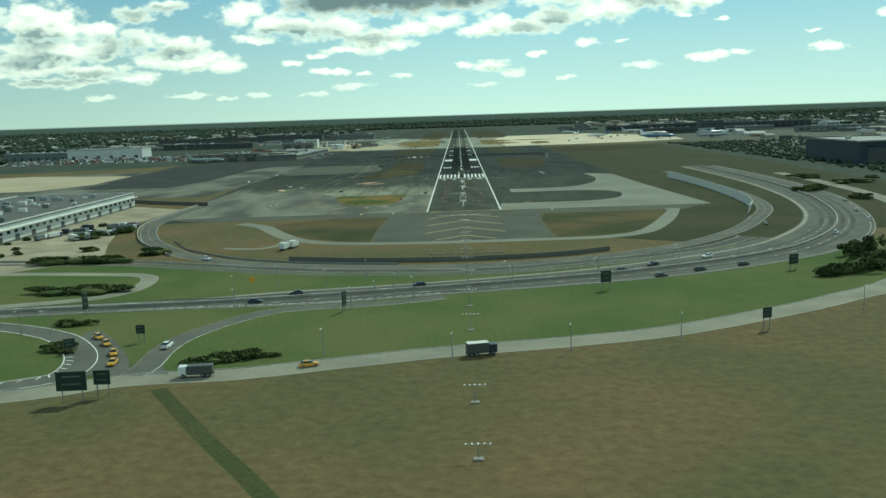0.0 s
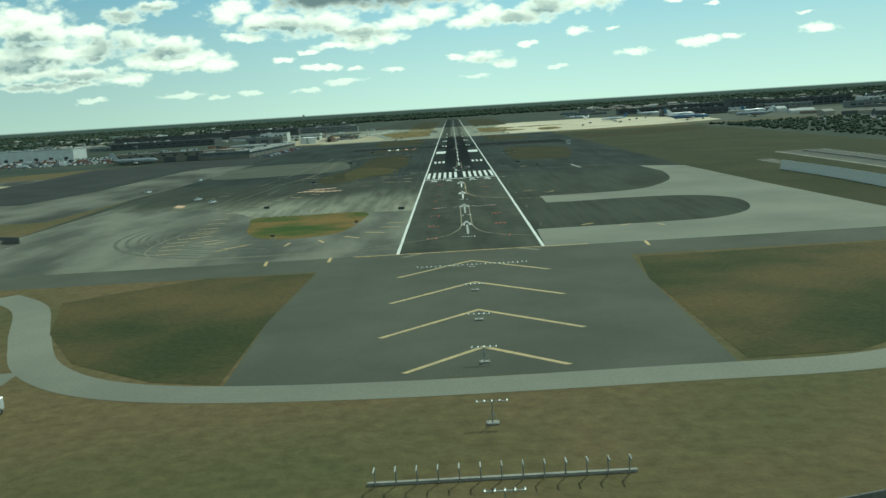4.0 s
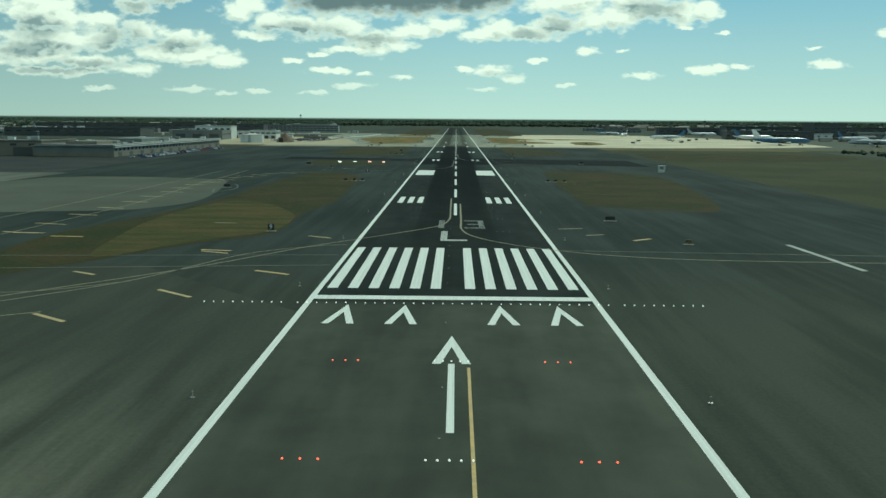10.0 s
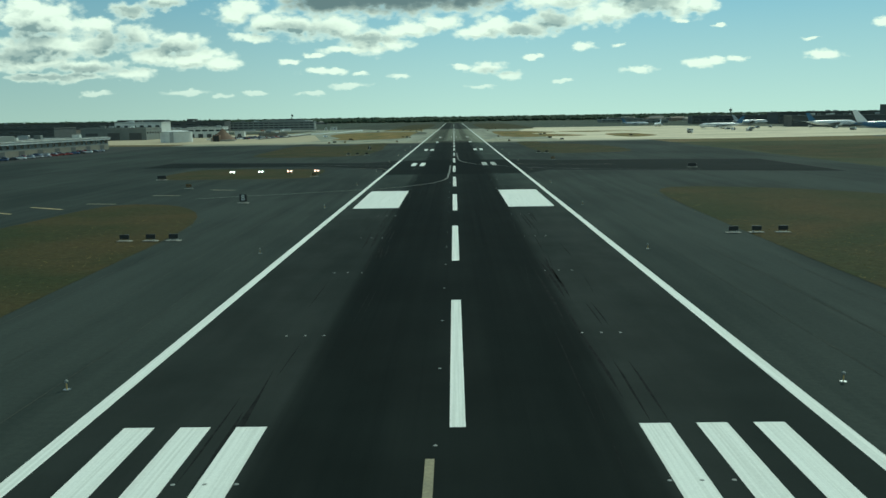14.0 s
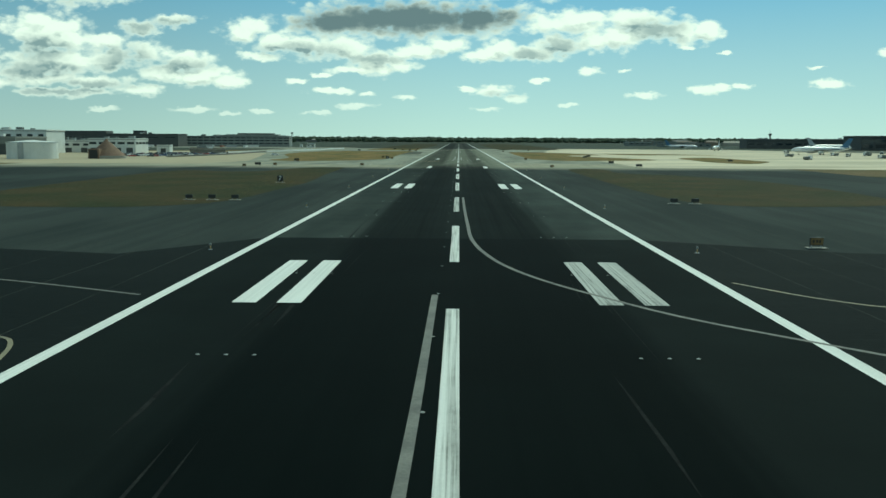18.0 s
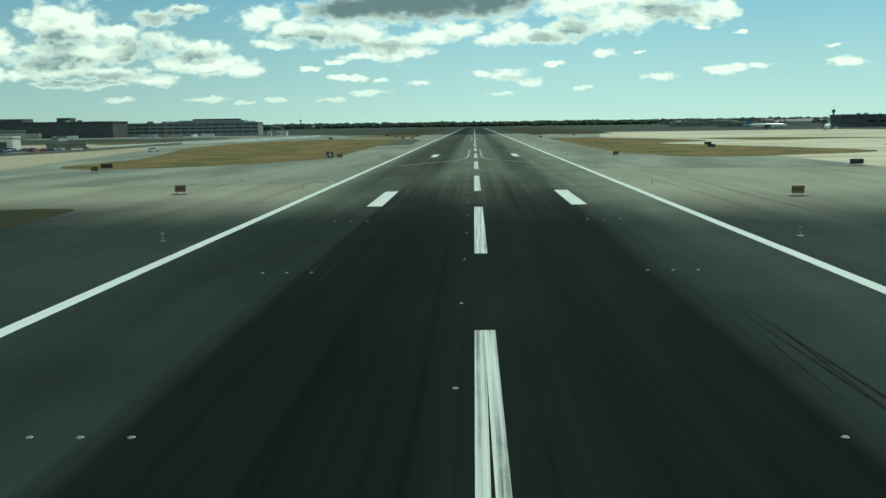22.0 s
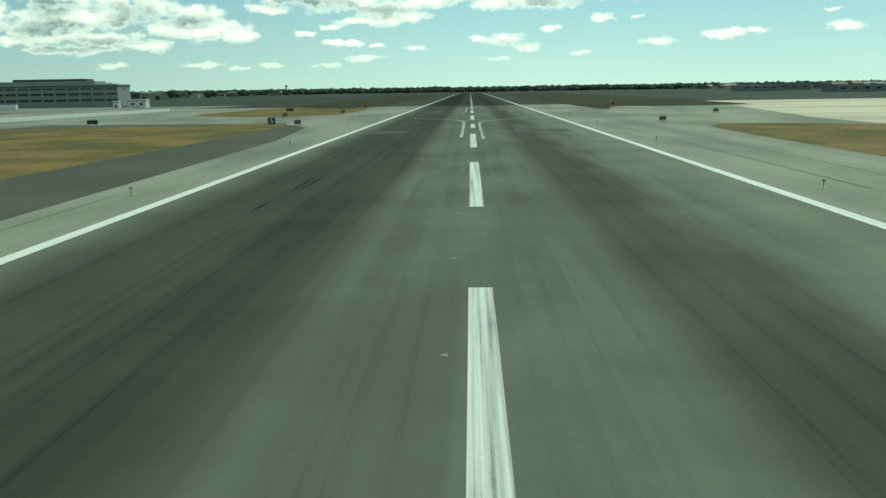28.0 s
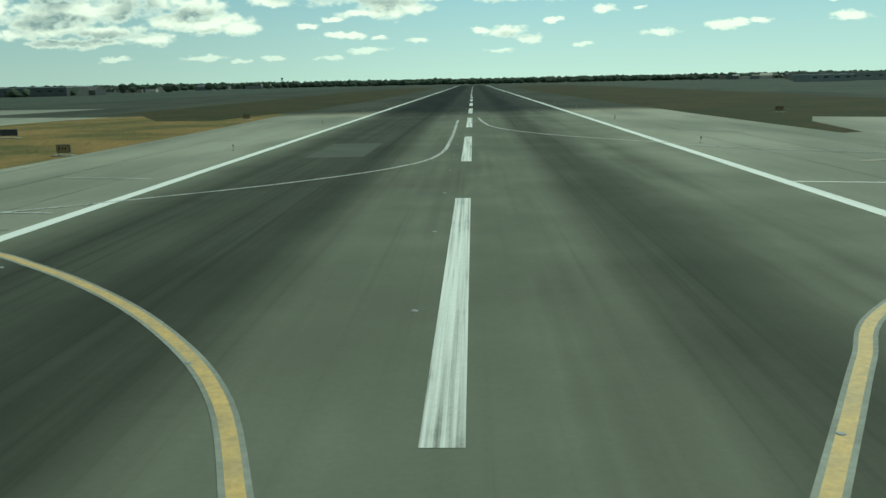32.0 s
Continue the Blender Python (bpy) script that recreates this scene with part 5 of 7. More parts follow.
for k in range(8):
    y = -46.5 - 30.7 * k
    for s in (-1, 1):
        for x in (11.0, 12.5, 14.0):
            if not (k == 0 and s == -1 and x == 14.0):
                copy_thing(red, pose(s * x, y, 0.10))
    for x in (-2, -1, 0, 1, 2):
        if k or x > -2:
            copy_thing(wht, pose(x, y, 0.10))
for i in range(-11, 12):
    if abs(i) > 2:
        copy_thing(wht, pose(i * 1.2, -169.3, 0.10))
for i in range(33):
    copy_thing(wht, pose(-24 + 1.5 * i, -13.6, 0.08))
for i in range(9):
    for s in (-1, 1):
        copy_thing(wht, pose(s * (26.5 + 1.5 * i), -13.6, 0.10))


def approach_stand(y, z, xs, name="approach_light_stand"):
    """A bar of white lamps on a slender post with a concrete foot."""
    e = thing(name, "bar of lit white approach lights on a steel post", "approach lights", pose(-0.2, y, 0), "approach light stands")
    part("footing", boxed(0, 0, 0, 1.8, 1.4, 0.25, bevel=0.05), M_BARRIER, e)
    part("post", tubed((0, 0, 0.25), (0, 0, z), 0.11, 8, 0.07), M_STEEL, e)
    half = max(abs(x) for x in xs)
    part("crossbar", boxed(0, 0, z - 0.06, 2 * half + 0.3, 0.12, 0.12), M_STEEL, e)
    if z > 2:
        for s in (-1, 1):
            part("brace", tubed((s * 0.7, 0, 0.25), (0, 0, z * 0.6), 0.05, 5), M_STEEL, e)
    for x in xs:
        lamp = part("lamp", tubed((x, -0.12, z + 0.16), (x, 0.12, z + 0.16), 0.15, 8), M_STEEL, e)
        bm = bmesh.new()
        bmesh.ops.create_icosphere(bm, subdivisions=1, radius=0.12, matrix=Matrix.Translation((x, -0.14, z + 0.16)))
        part("lens", bm, M_LAMPW, lamp, "lit white lens")
    return e


FIVE = (-2.1, -1.05, 0, 1.05, 2.1)
for y, z in ((-351, 1.5), (-381, 1.2), (-412, 2.7), (-442, 3.2), (-473, 4.1), (-503, 5.3), (-534, 5.9), (-564, 5.1), (-595, 4.5), (-656, 3.7), (-686, 2.7)):
    approach_stand(y, z, FIVE)
approach_stand(-320, 0.7, tuple(i * 1.25 for i in range(-12, 13)))

# localizer aerial before the perimeter wall
loc = thing("localizer_aerial", "row of slim posts of a localizer aerial", "aerial", pose(0, -461, 0))
part("beam", boxed(0, 0.5, 0.0, 32, 0.5, 0.35), M_BARRIER, loc)
for k in range(13):
    x = -15 + 2.5 * k
    post = part("post", tubed((x, 0, 0), (x, 0, 2.3), 0.09, 6), M_STEEL, loc)
    part("antenna", boxed(x, -0.6, 2.25, 0.16, 1.6, 0.12), M_OLDWHITE, post)

# ---- airfield signs ----
def letters(text, size, mat, parent, m):
    cu = bpy.data.curves.new("figure", "FONT")
    cu.body, cu.size, cu.align_x, cu.align_y, cu.extrude = text, size, "CENTER", "CENTER", 0.01
    tmp = new("tmp", cu)
    me = bpy.data.meshes.new_from_object(tmp.evaluated_get(bpy.context.evaluated_depsgraph_get()))
    bpy.data.objects.remove(tmp)
    me.transform(m)
    me.materials.append(mat)
    return link("figure", me, parent)


def distance_sign(x, y, text):
    e = thing("distance_sign", "black distance sign with a white " + text + " on two legs", "runway sign", pose(x, y, 0.03), "distance remaining signs")
    board = part("board", boxed(0, 0, 0.35, 1.6, 0.35, 1.6, bevel=0.05), M_BLACK, e)
    letters(text, 1.7, M_WHITE, board, Matrix.Translation((0, -0.19, 1.15)) @ Matrix.Rotation(radians(90), 4, "X"))
    for s in (-1, 1):
        part("leg", boxed(s * 0.55, 0, 0, 0.12, 0.12, 0.6), M_STEEL, e)
    part("slab", boxed(0, 0, 0, 2.4, 1.2, 0.08), M_BARRIER, e)


for x, y, text in ((-46, 73, "9"), (-46, 318, "8"), (-48, 634, "7"), (-41, 911, "6"), (-46, 1236, "5")):
    distance_sign(x, y, text)


def guide_sign(wd, hg, face, label):
    e = thing("guidance_sign", label, "taxiway sign", None, "taxiway guidance signs")
    body = part("cabinet", boxed(0, 0, 0.35, wd, 0.32, hg, bevel=0.04), M_BLACK, e)
    part("face", boxed(0, -0.175, 0.42, wd * 0.93, 0.02, hg * 0.84), face, body)
    if face is not M_BLACK:
        for k in (-0.26, 0.0, 0.22):
            part("lettering_bar", boxed(k * wd, -0.19, 0.42 + hg * 0.26, wd * 0.13, 0.02, hg * 0.34), M_BLACK, body)
    for s in (-1, 1):
        part("leg", boxed(s * wd * 0.36, 0, 0, 0.1, 0.1, 0.4), M_STEEL, e)
    part("slab", boxed(0, 0, 0, wd + 0.8, 1.1, 0.08), M_BARRIER, e)
    return e


M_SIGNY = material("yellow_sign_face", (0.22, 0.135, 0.040), (0.13, 0.085, 0.030), patch=2.0, grain=6.0, rough=0.4, bump=0.0)
dark_sign = guide_sign(2.7, 1.0, M_BLACK, "low dark taxiway sign on a concrete slab")
dark_sign.matrix_basis = pose(-93, 213, 0.03)
small_sign = guide_sign(1.5, 0.9, M_SIGNY, "small dark amber-faced sign box on short legs")
small_sign.matrix_basis = pose(-71, 362, 0.03)
for x, y in ((-88, 784), (-85, 862), (80, 787), (77, 842), (89, 1004), (151, 890), (-90, 398), (81, 428), (82, 972), (-70, 1376), (-96, 1255), (44, 102), (-28, -168), (-96, -130), (-95, 15)):
    copy_thing(dark_sign, pose(x, y, 0.05))
for x, y in ((-38.6, 913), (41, 493), (40, 771), (39, 908), (-42, 784),
             (-80, 782), (-89.4, 765), (-82.3, 849), (42, 1229), (-44, 1338), (-57, 1304), (-46, 938), (70, 1290), (54, 55), (-44, -207), (-72, -236), (61, 1420), (-47, 1430), (-44, 405), (-40, 1236)):
    copy_thing(small_sign, pose(x, y, 0.05))

box_sign = guide_sign(1.4, 0.7, M_BLACK, "small black sign box on short legs in the grass")
box_sign.matrix_basis = pose(-50, 258, 0.03)
for x, y in ((-46, 258), (-42.5, 258), (42.5, 259), (46, 259), (50, 259), (-52, 565), (-47.5, 565), (-43, 565), (41.5, 562), (45.5, 562)):
    copy_thing(box_sign, pose(x, y, 0.05))

# precision approach path lights
for i, (x, y) in enumerate(((-74, 422), (-64.5, 422.5), (-55, 423), (-46, 423.5))):
    lit = M_PAPIW if i < 2 else M_PAPIR
    e = thing("approach_path_light", "low box of lit approach path lamps on legs", "approach light", pose(x, y, 0.05), "approach path lights")
    hood = part("housing", boxed(0, 0, 0.5, 1.8, 1.3, 0.55, bevel=0.06), M_STEEL, e)
    for k in (-0.5, 0.5):
        part("lens", tubed((k, -0.64, 0.78), (k, -0.72, 0.78), 0.24, 12), lit, hood, "lit lens")
    for sx in (-0.7, 0.7):
        for sy in (-0.45, 0.45):
            part("leg", boxed(sx, sy, 0, 0.08, 0.08, 0.5), M_STEEL, e)

# equipment frame on the right-hand infield
e = thing("equipment_frame", "white steel equipment frame with a cabinet", "equipment", pose(113, 341, 0.02))
for sx in (-1.6, 1.6):
    for sy in (-1, 1):
        part("post", tubed((sx, sy, 0), (sx, sy, 3.6), 0.16, 6), M_WALLW, e)
part("top_beam", boxed(0, 0, 3.5, 3.8, 2.4, 0.35), M_WALLW, e)
part("cabinet", boxed(0, 0, 0, 2.0, 1.4, 1.6, bevel=0.05), M_WALLW, e)
mast = part("mast", tubed((2.6, 0, 0), (2.6, 0, 7.5), 0.12, 6), M_OLDYELLOW, e)

# ---- buildings ----
WINDOW_MESH = {}


def window(parent, m, wd, hg, panes=True):
    """One framed window: frame and pane are shared meshes."""
    key = (round(wd, 2), round(hg, 2))
    if key not in WINDOW_MESH:
        bm = bmesh.new()
        t = 0.14
        for x, z, sx, sz in ((0, 0, wd, t), (0, hg - t, wd, t), (-wd / 2 + t / 2, t, t, hg - 2 * t), (wd / 2 - t / 2, t, t, hg - 2 * t)):
            box(bm, x, -0.04, z, sx, 0.14, sz)
        fr = bpy.data.meshes.new("window")
        bm.to_mesh(fr)
        bm.free()
        fr.materials.append(M_WALLG)
        bm = boxed(0, 0.0, t, wd - 2 * t, 0.05, hg - 2 * t)
        pn = bpy.data.meshes.new("pane")
        bm.to_mesh(pn)
        bm.free()
        pn.materials.append(M_GLASS)
        WINDOW_MESH[key] = fr, pn
    fr, pn = WINDOW_MESH[key]
    wn = link("window", fr, parent)
    wn.matrix_basis = m
    if panes:
        link("pane", pn, wn)
    else:
        wn.data = pn
    return wn


def building(name, label, x, y, sx, sy, h, wall, roof, turn=0.0, rows=(), doors=(), units=0, eave=0.5, seed=1, base=None, panes=True):
    """A block with a roof slab, parapet, windows and doors. rows: side (S, E, N, W), count, width, height, sill. doors: side, count, width, height."""
    e = thing(name, label, "building", pose(x, y, 0, 0, 0, turn))
    wl = part("wall", boxed(0, 0, 0, sx, sy, h, bevel=0.08), wall, e)
    rf = part("roof", boxed(0, 0, h, sx + 2 * eave, sy + 2 * eave, 0.5, bevel=0.06), roof, e)
    bm = bmesh.new()
    for px, py, qx, qy in ((0, sy / 2, sx, 0.4), (0, -sy / 2, sx, 0.4), (sx / 2, 0, 0.4, sy - 0.9), (-sx / 2, 0, 0.4, sy - 0.9)):
        box(bm, px, py, h + 0.5, qx, qy, 0.7)
    part("parapet", bm, wall, e)
    if base:
        part("plinth", boxed(0, 0, 0, sx + 0.12, sy + 0.12, base[0]), base[1], e)
    sides = {"S": (0, -sy / 2 - 0.07, 0, sx), "E": (sx / 2 + 0.07, 0, 90, sy), "N": (0, sy / 2 + 0.07, 180, sx), "W": (-sx / 2 - 0.07, 0, -90, sy)}
    for side, n, wd, hg, sill in rows:
        ox, oy, a, ln = sides[side]
        for k in range(n):
            o = -ln / 2 + ln * (k + 0.5) / n
            window(e, pose(ox, oy, sill, 0, 0, a) @ Matrix.Translation((o, 0, 0)), wd, hg, panes)
    for side, n, wd, hg in doors:
        ox, oy, a, ln = sides[side]
        for k in range(n):
            o = -ln / 2 + ln * (k + 0.5) / n
            d = part("door", boxed(0, 0, 0.05, wd, 0.16, hg), M_WALLD, e, "dark roller door")
            d.matrix_basis = pose(ox, oy, 0, 0, 0, a) @ Matrix.Translation((o, 0, 0))
    r_ = random.Random(seed)
    for k in range(units):
        ux, uy, us = r_.uniform(-0.42, 0.42) * sx, r_.uniform(-0.36, 0.36) * sy, r_.uniform(1.6, 3.4)
        u_ = part("roof_unit", boxed(ux, uy, h + 0.5, us * 1.5, us, us * 0.8, bevel=0.08), r_.choice((M_STEEL, M_WALLG, M_WALLW)), rf)
    return e


b = building("warehouse", "long white freight warehouse with a row of windows and rooftop plant", -277, -308, 84, 216, 9.6, M_WALLW, M_ROOFD, 0, [("E", 27, 3.4, 1.7, 4.6), ("N", 8, 3.0, 1.7, 4.6)], [("E", 12, 4.5, 3.6)], 46, 0.8, 3, (1.2, M_WALLG))
part("canopy", boxed(43.2, 0, 7.2, 3.2, 216, 0.35), M_WALLW, b)
building("warehouse", "big white distribution warehouse with a flat roof", -648, 812, 138, 50, 16, M_WALLW, M_ROOF, 0, [], [("S", 6, 6, 5)], 20, 0.6, 5)
building("warehouse", "grey low freight shed with dock doors", -778, 815, 118, 56, 12, M_WALLG, M_ROOF, 0, [], [("S", 8, 6, 5)], 12, 0.6, 6)
building("warehouse", "wide dark freight shed far off", -560, 1180, 200, 60, 11, M_WALLD, M_ROOFD, 0, [("S", 14, 8, 2, 6)], [], 10, 0.5, 8)
building("hangar", "huge dark blue aircraft hangar with a pale roof", 468, 70, 196, 130, 21, M_WALLB, M_ROOF, 0, [("S", 10, 9, 2.2, 16)], [("S", 5, 24, 15)], 8, 1.2, 9)
b = building("terminal_building", "two-storey grey cargo terminal with a long row of square windows", -264, 598, 58, 236, 7.4, M_WALLG, M_ROOF, -3, [("E", 34, 3.0, 2.2, 4.2)], [("E", 12, 6, 3.0)], 24, 1.6, 11, (3.3, M_WALLT))
part("fascia", boxed(29.6, 0, 6.5, 1.4, 237, 1.6), M_WALLW, b)
pent = part("penthouse", boxed(-6, 10, 7.9, 30, 60, 2.8, bevel=0.1), M_WALLG, b)
part("penthouse", boxed(-8, -70, 7.9, 24, 40, 2.2, bevel=0.1), M_WALLT, b)
building("hangar", "tan masonry maintenance hangar with dark door openings", -352, 520, 108, 60, 10, M_WALLT, M_ROOFD, 0, [("S", 8, 5, 1.8, 7)], [("S", 4, 14, 6)], 12, 0.5, 12)
building("hangar", "grey hangar with a white upper fascia", -330, 1012, 64, 46, 11, M_WALLG, M_ROOF, 0, [("E", 6, 4, 2, 6)], [("S", 3, 12, 7)], 6, 0.5, 13)
building("hangar", "white raised hall behind the storage tank", -322, 1050, 48, 30, 16, M_WALLW, M_ROOF, 0, [("S", 6, 4, 2, 12)], [], 4, 0.5, 14)
building("cargo_shed", "white cargo shed with dark window bands", -262, 1078, 36, 28, 10, M_WALLW, M_ROOF, 0, [("S", 5, 5.4, 1.8, 6.6), ("E", 4, 5.4, 1.8, 6.6)], [("S", 4, 5, 4)], 5, 0.5, 15)
building("cargo_shed", "long white cargo shed with rooftop units", -322, 1100, 74, 34, 8.5, M_WALLW, M_ROOF, 0, [("S", 9, 5.4, 1.8, 5.2)], [("S", 6, 5, 3.6)], 14, 0.5, 16)
building("cargo_shed", "low beige portable sheds in a row", -192, 1072, 10, 60, 3.0, M_WALLT, M_ROOF, 32, [("E", 9, 2.2, 1.0, 1.4)], [], 4, 0.3, 17)
building("cargo_shed", "small white box shed beside the cargo road", -232, 1095, 10, 8, 5, M_WALLW, M_ROOF, 0, [], [("S", 1, 4, 3.4)], 0, 0.3, 18)
b = building("hangar", "enormous dark grey hangar closing the skyline", -588, 1580, 440, 40, 15.5, M_WALLD, M_ROOFD, 0, [("S", 20, 14, 1.6, 11)], [("S", 8, 34, 9)], 10, 0.8, 19)
part("penthouse", boxed(163, 0, 16, 14, 14, 4.8, bevel=0.2), M_WALLD, b)
part("penthouse", boxed(83, 0, 16, 78, 24, 4.2, bevel=0.2), M_WALLD, b)
b = building("office_building", "three-storey pale office block with dark window bands", -305, 1630, 144, 22, 13.2, M_PALE, M_ROOFD, 0, [("S", 17, 7.2, 1.7, 3.4), ("S", 17, 7.2, 1.7, 7.4), ("S", 17, 7.2, 1.4, 11.0), ("E", 1, 6.4, 1.4, 10.6)], [], 16, 0.5, 20)
part("penthouse", boxed(20, 0, 13.7, 73, 16, 3.0, bevel=0.15), M_PALE, b)
part("penthouse", boxed(24, 1, 16.7, 50, 12, 1.6, bevel=0.15), M_WALLD, b)
part("stair_tower", boxed(62, -4, 13.7, 12, 10, 1.8, bevel=0.15), M_WALLW, b)
building("cargo_shed", "small pale portable shed beside the office block", -190, 1540, 10, 6, 3.7, M_WALLW, M_ROOF, 0, [("S", 2, 2, 1.2, 1.6)], [], 0, 0.2, 41)
building("cargo_shed", "tiny white equipment hut beside the shed", -202, 1538, 3.4, 3, 3.0, M_WALLW, M_ROOF, 0, [], [("S", 1, 1, 2.0)], 0, 0.2, 42)
# passenger terminal side
building("terminal_building", "dark glass passenger terminal across the apron", 700, 1520, 400, 70, 17, M_WALLD, M_ROOFD, -6, [("S", 26, 12, 5, 3), ("S", 26, 12, 3.5, 10)], [], 22, 1.5, 21)
building("terminal_building", "tall dark terminal block beside the concourse", 596, 1310, 52, 46, 25, M_WALLD, M_ROOFD, 0, [("S", 6, 6, 2.4, 4 + 0), ("S", 6, 6, 2.4, 10), ("S", 6, 6, 2.4, 16)], [], 5, 0.6, 22)
building("terminal_building", "dark concourse with long windows", 480, 1240, 130, 34, 13, M_WALLD, M_ROOF, -4, [("S", 12, 9, 3, 5)], [], 10, 1.0, 23)
building("terminal_building", "dark concourse pier with long windows", 520, 1700, 210, 40, 13, M_WALLD, M_ROOF, -3, [("S", 16, 10, 3, 5)], [], 12, 1.0, 24)
building("terminal_building", "low grey terminal wing with a pale roof", 800, 1060, 180, 40, 11, M_WALLG, M_ROOF, -8, [("S", 14, 9, 3, 4)], [], 12, 1.0, 25)
# control tower
e = thing("control_tower", "slim control tower on the skyline with a wide cab", "tower", pose(742, 2540, 0) @ Matrix.Scale(0.62, 4))
part("shaft", tubed((0, 0, 0), (0, 0, 34), 3.2, 12, 2.6), M_WALLG, e)
cab = part("cab", tubed((0, 0, 34), (0, 0, 40), 3.4, 12, 5.6), M_WALLG, e)
part("cab_window", tubed((0, 0, 40), (0, 0, 44), 5.7, 12, 6.0), M_GLASS, cab)
part("roof", tubed((0, 0, 44), (0, 0, 45.2), 6.3, 12, 5.0), M_WALLG, e)
part("antenna", tubed((0, 0, 45), (0, 0, 56), 0.5, 6), M_STEEL, e)
# distant masts and water tower on the left skyline
e = thing("water_tower", "pale water tower far beyond the trees", "water tower", pose(-1330, 7500, 0) @ Matrix.Scale(1.2, 4))
part("tank", tubed((0, 0, 36), (0, 0, 46), 7, 14, 6.5), M_WALLG, e)
for k in range(6):
    a = math.tau * k / 6
    part("leg", tubed((6 * math.cos(a), 6 * math.sin(a), 0), (5 * math.cos(a), 5 * math.sin(a), 36), 0.5, 6), M_STEEL, e)
# storage tank and salt dome
e = thing("storage_tank", "big white cylindrical storage tank with a low domed roof", "tank", pose(-236, 884, 0))
part("shell", tubed((0, 0, 0), (0, 0, 9.0), 13.2, 48), M_WALLW, e)
part("roof", tubed((0, 0, 9.0), (0, 0, 10.2), 13.3, 48, 1.0), M_WALLW, e)
part("rim", tubed((0, 0, 8.7), (0, 0, 9.05), 13.45, 48), M_STEEL, e)
part("stair", boxed(0, -13.6, 0, 3, 0.7, 8.8, turn=0.4), M_STEEL, e)
e = thing("salt_dome", "brown shingled conical salt dome with a dark doorway", "dome", pose(-200, 898, 0))
M_DOME = material("brown_shingles", (0.20, 0.13, 0.085), (0.14, 0.095, 0.065), patch=0.6, grain=4.0, fleck=0.25, rough=0.95)
part("ring_wall", tubed((0, 0, 0), (0, 0, 1.6), 10.4, 24), M_BARRIER, e)
part("cone", tubed((0, 0, 1.6), (0, 0, 10.4), 10.2, 24, 0.8), M_DOME, e)
part("cap", tubed((0, 0, 10.3), (0, 0, 11.2), 0.9, 10, 0.3), M_DOME, e)
porch = part("porch", boxed(-3.2, -8.6, 0, 6.0, 5.0, 5.6), M_DOME, e)
part("doorway", boxed(-3.2, -11.12, 0, 4.6, 0.12, 4.9), M_BLACK, porch, "dark open doorway")

# scattered far blocks on both sides of the field
rng = random.Random(21)
WALLS = (M_WALLW, M_WALLG, M_WALLT, M_WALLD, M_WALLG)
for k in range(62):
    if k < 30:
        x, y = rng.uniform(-1500, -430), rng.uniform(1150, 2900)
        if -880 < x < -420 and 1600 < y < 1900:
            y += 330
    else:
        x, y = rng.uniform(330, 1500), rng.uniform(950, 2500)
        if x < 330 + (1700 - y) * 0.1 or (x < 620 and y < 1180):
            x += 420
    sx, sy, h = rng.uniform(26, 110), rng.uniform(18, 50), rng.uniform(5, 12)
    building("depot" if k % 2 else "warehouse", rng.choice(("distant low depot with a pale roof", "distant grey shed with a flat roof", "distant tan commercial block among trees")), x, y, sx, sy, h, rng.choice(WALLS), rng.choice((M_ROOF, M_ROOFD, M_WALLW)), rng.uniform(-12, 12),
             [("S", max(3, int(sx / 11)), 5, 1.8, h * 0.5)], [], rng.randint(1, 3), 0.5, k, None, False)

# ---- walls, fences and barriers ----
def panel_wall(name, label, category, line, step, size, mat, lean=0.0, cap=None):
    e = thing(name, label, category)
    me = None
    for x, y, a in along(line, step):
        if me is None:
            me = part("panel", boxed(step / 2, 0, 0, step - 0.08, size[0], size[1], bevel=0.04), mat, e).data
            e.children[0].matrix_basis = Matrix.Translation((x, y, 0)) @ Matrix.Rotation(a, 4, "Z") @ Matrix.Rotation(lean, 4, "X")
        else:
            link("panel", me, e).matrix_basis = Matrix.Translation((x, y, 0)) @ Matrix.Rotation(a, 4, "Z") @ Matrix.Rotation(lean, 4, "X")
    return e


M_FENCE = material("weathered_fence", (0.150, 0.148, 0.122), (0.105, 0.104, 0.088), patch=0.3, grain=3.0, fleck=0.3, rough=0.9)
panel_wall("blast_wall", "tall pale concrete blast wall beside the perimeter road", "wall", glide([(173, -76), (176, -140), (175, -210), (170, -282), (163, -322), (152, -352)], 6), 4.5, (0.4, 5.0), M_BLAST, -0.22)
panel_wall("blast_fence", "low dark slatted blast fence facing the blast pad", "fence", glide([(-74, -466), (-50, -473), (-20, -478), (9, -478), (38, -473), (58, -464)], 6), 3.2, (0.3, 1.9), M_FENCE)
panel_wall("concrete_barrier", "row of white concrete road barriers along the perimeter road", "barrier", offset_line(glide([(-183, -205), (-184, -270), (-180, -325), (-162, -380), (-146, -410), (-128, -438)]), -5.6), 3.6, (0.5, 1.1), M_BARRIER)
panel_wall("guard_rail", "steel guard rail along the inside of the perimeter road", "guard rail", offset_line(glide([(-150, -396), (-132, -430), (-108, -456), (-88, -470), (-60, -481), (-30, -488)]), 5.6), 4.0, (0.15, 0.8), M_STEEL)
panel_wall("perimeter_wall", "low pale boundary wall beside the cargo road", "wall", [(-182, 1095), (-158, 1180), (-140, 1300), (-132, 1420)], 6.0, (0.4, 1.2), M_WALLW)

panel_wall("blast_wall", "long low weathered bank wall beside the sandy yard", "wall", glide([(-256, -160), (-220, -186), (-184, -206)], 6), 4.5, (0.6, 2.6), M_FENCE)

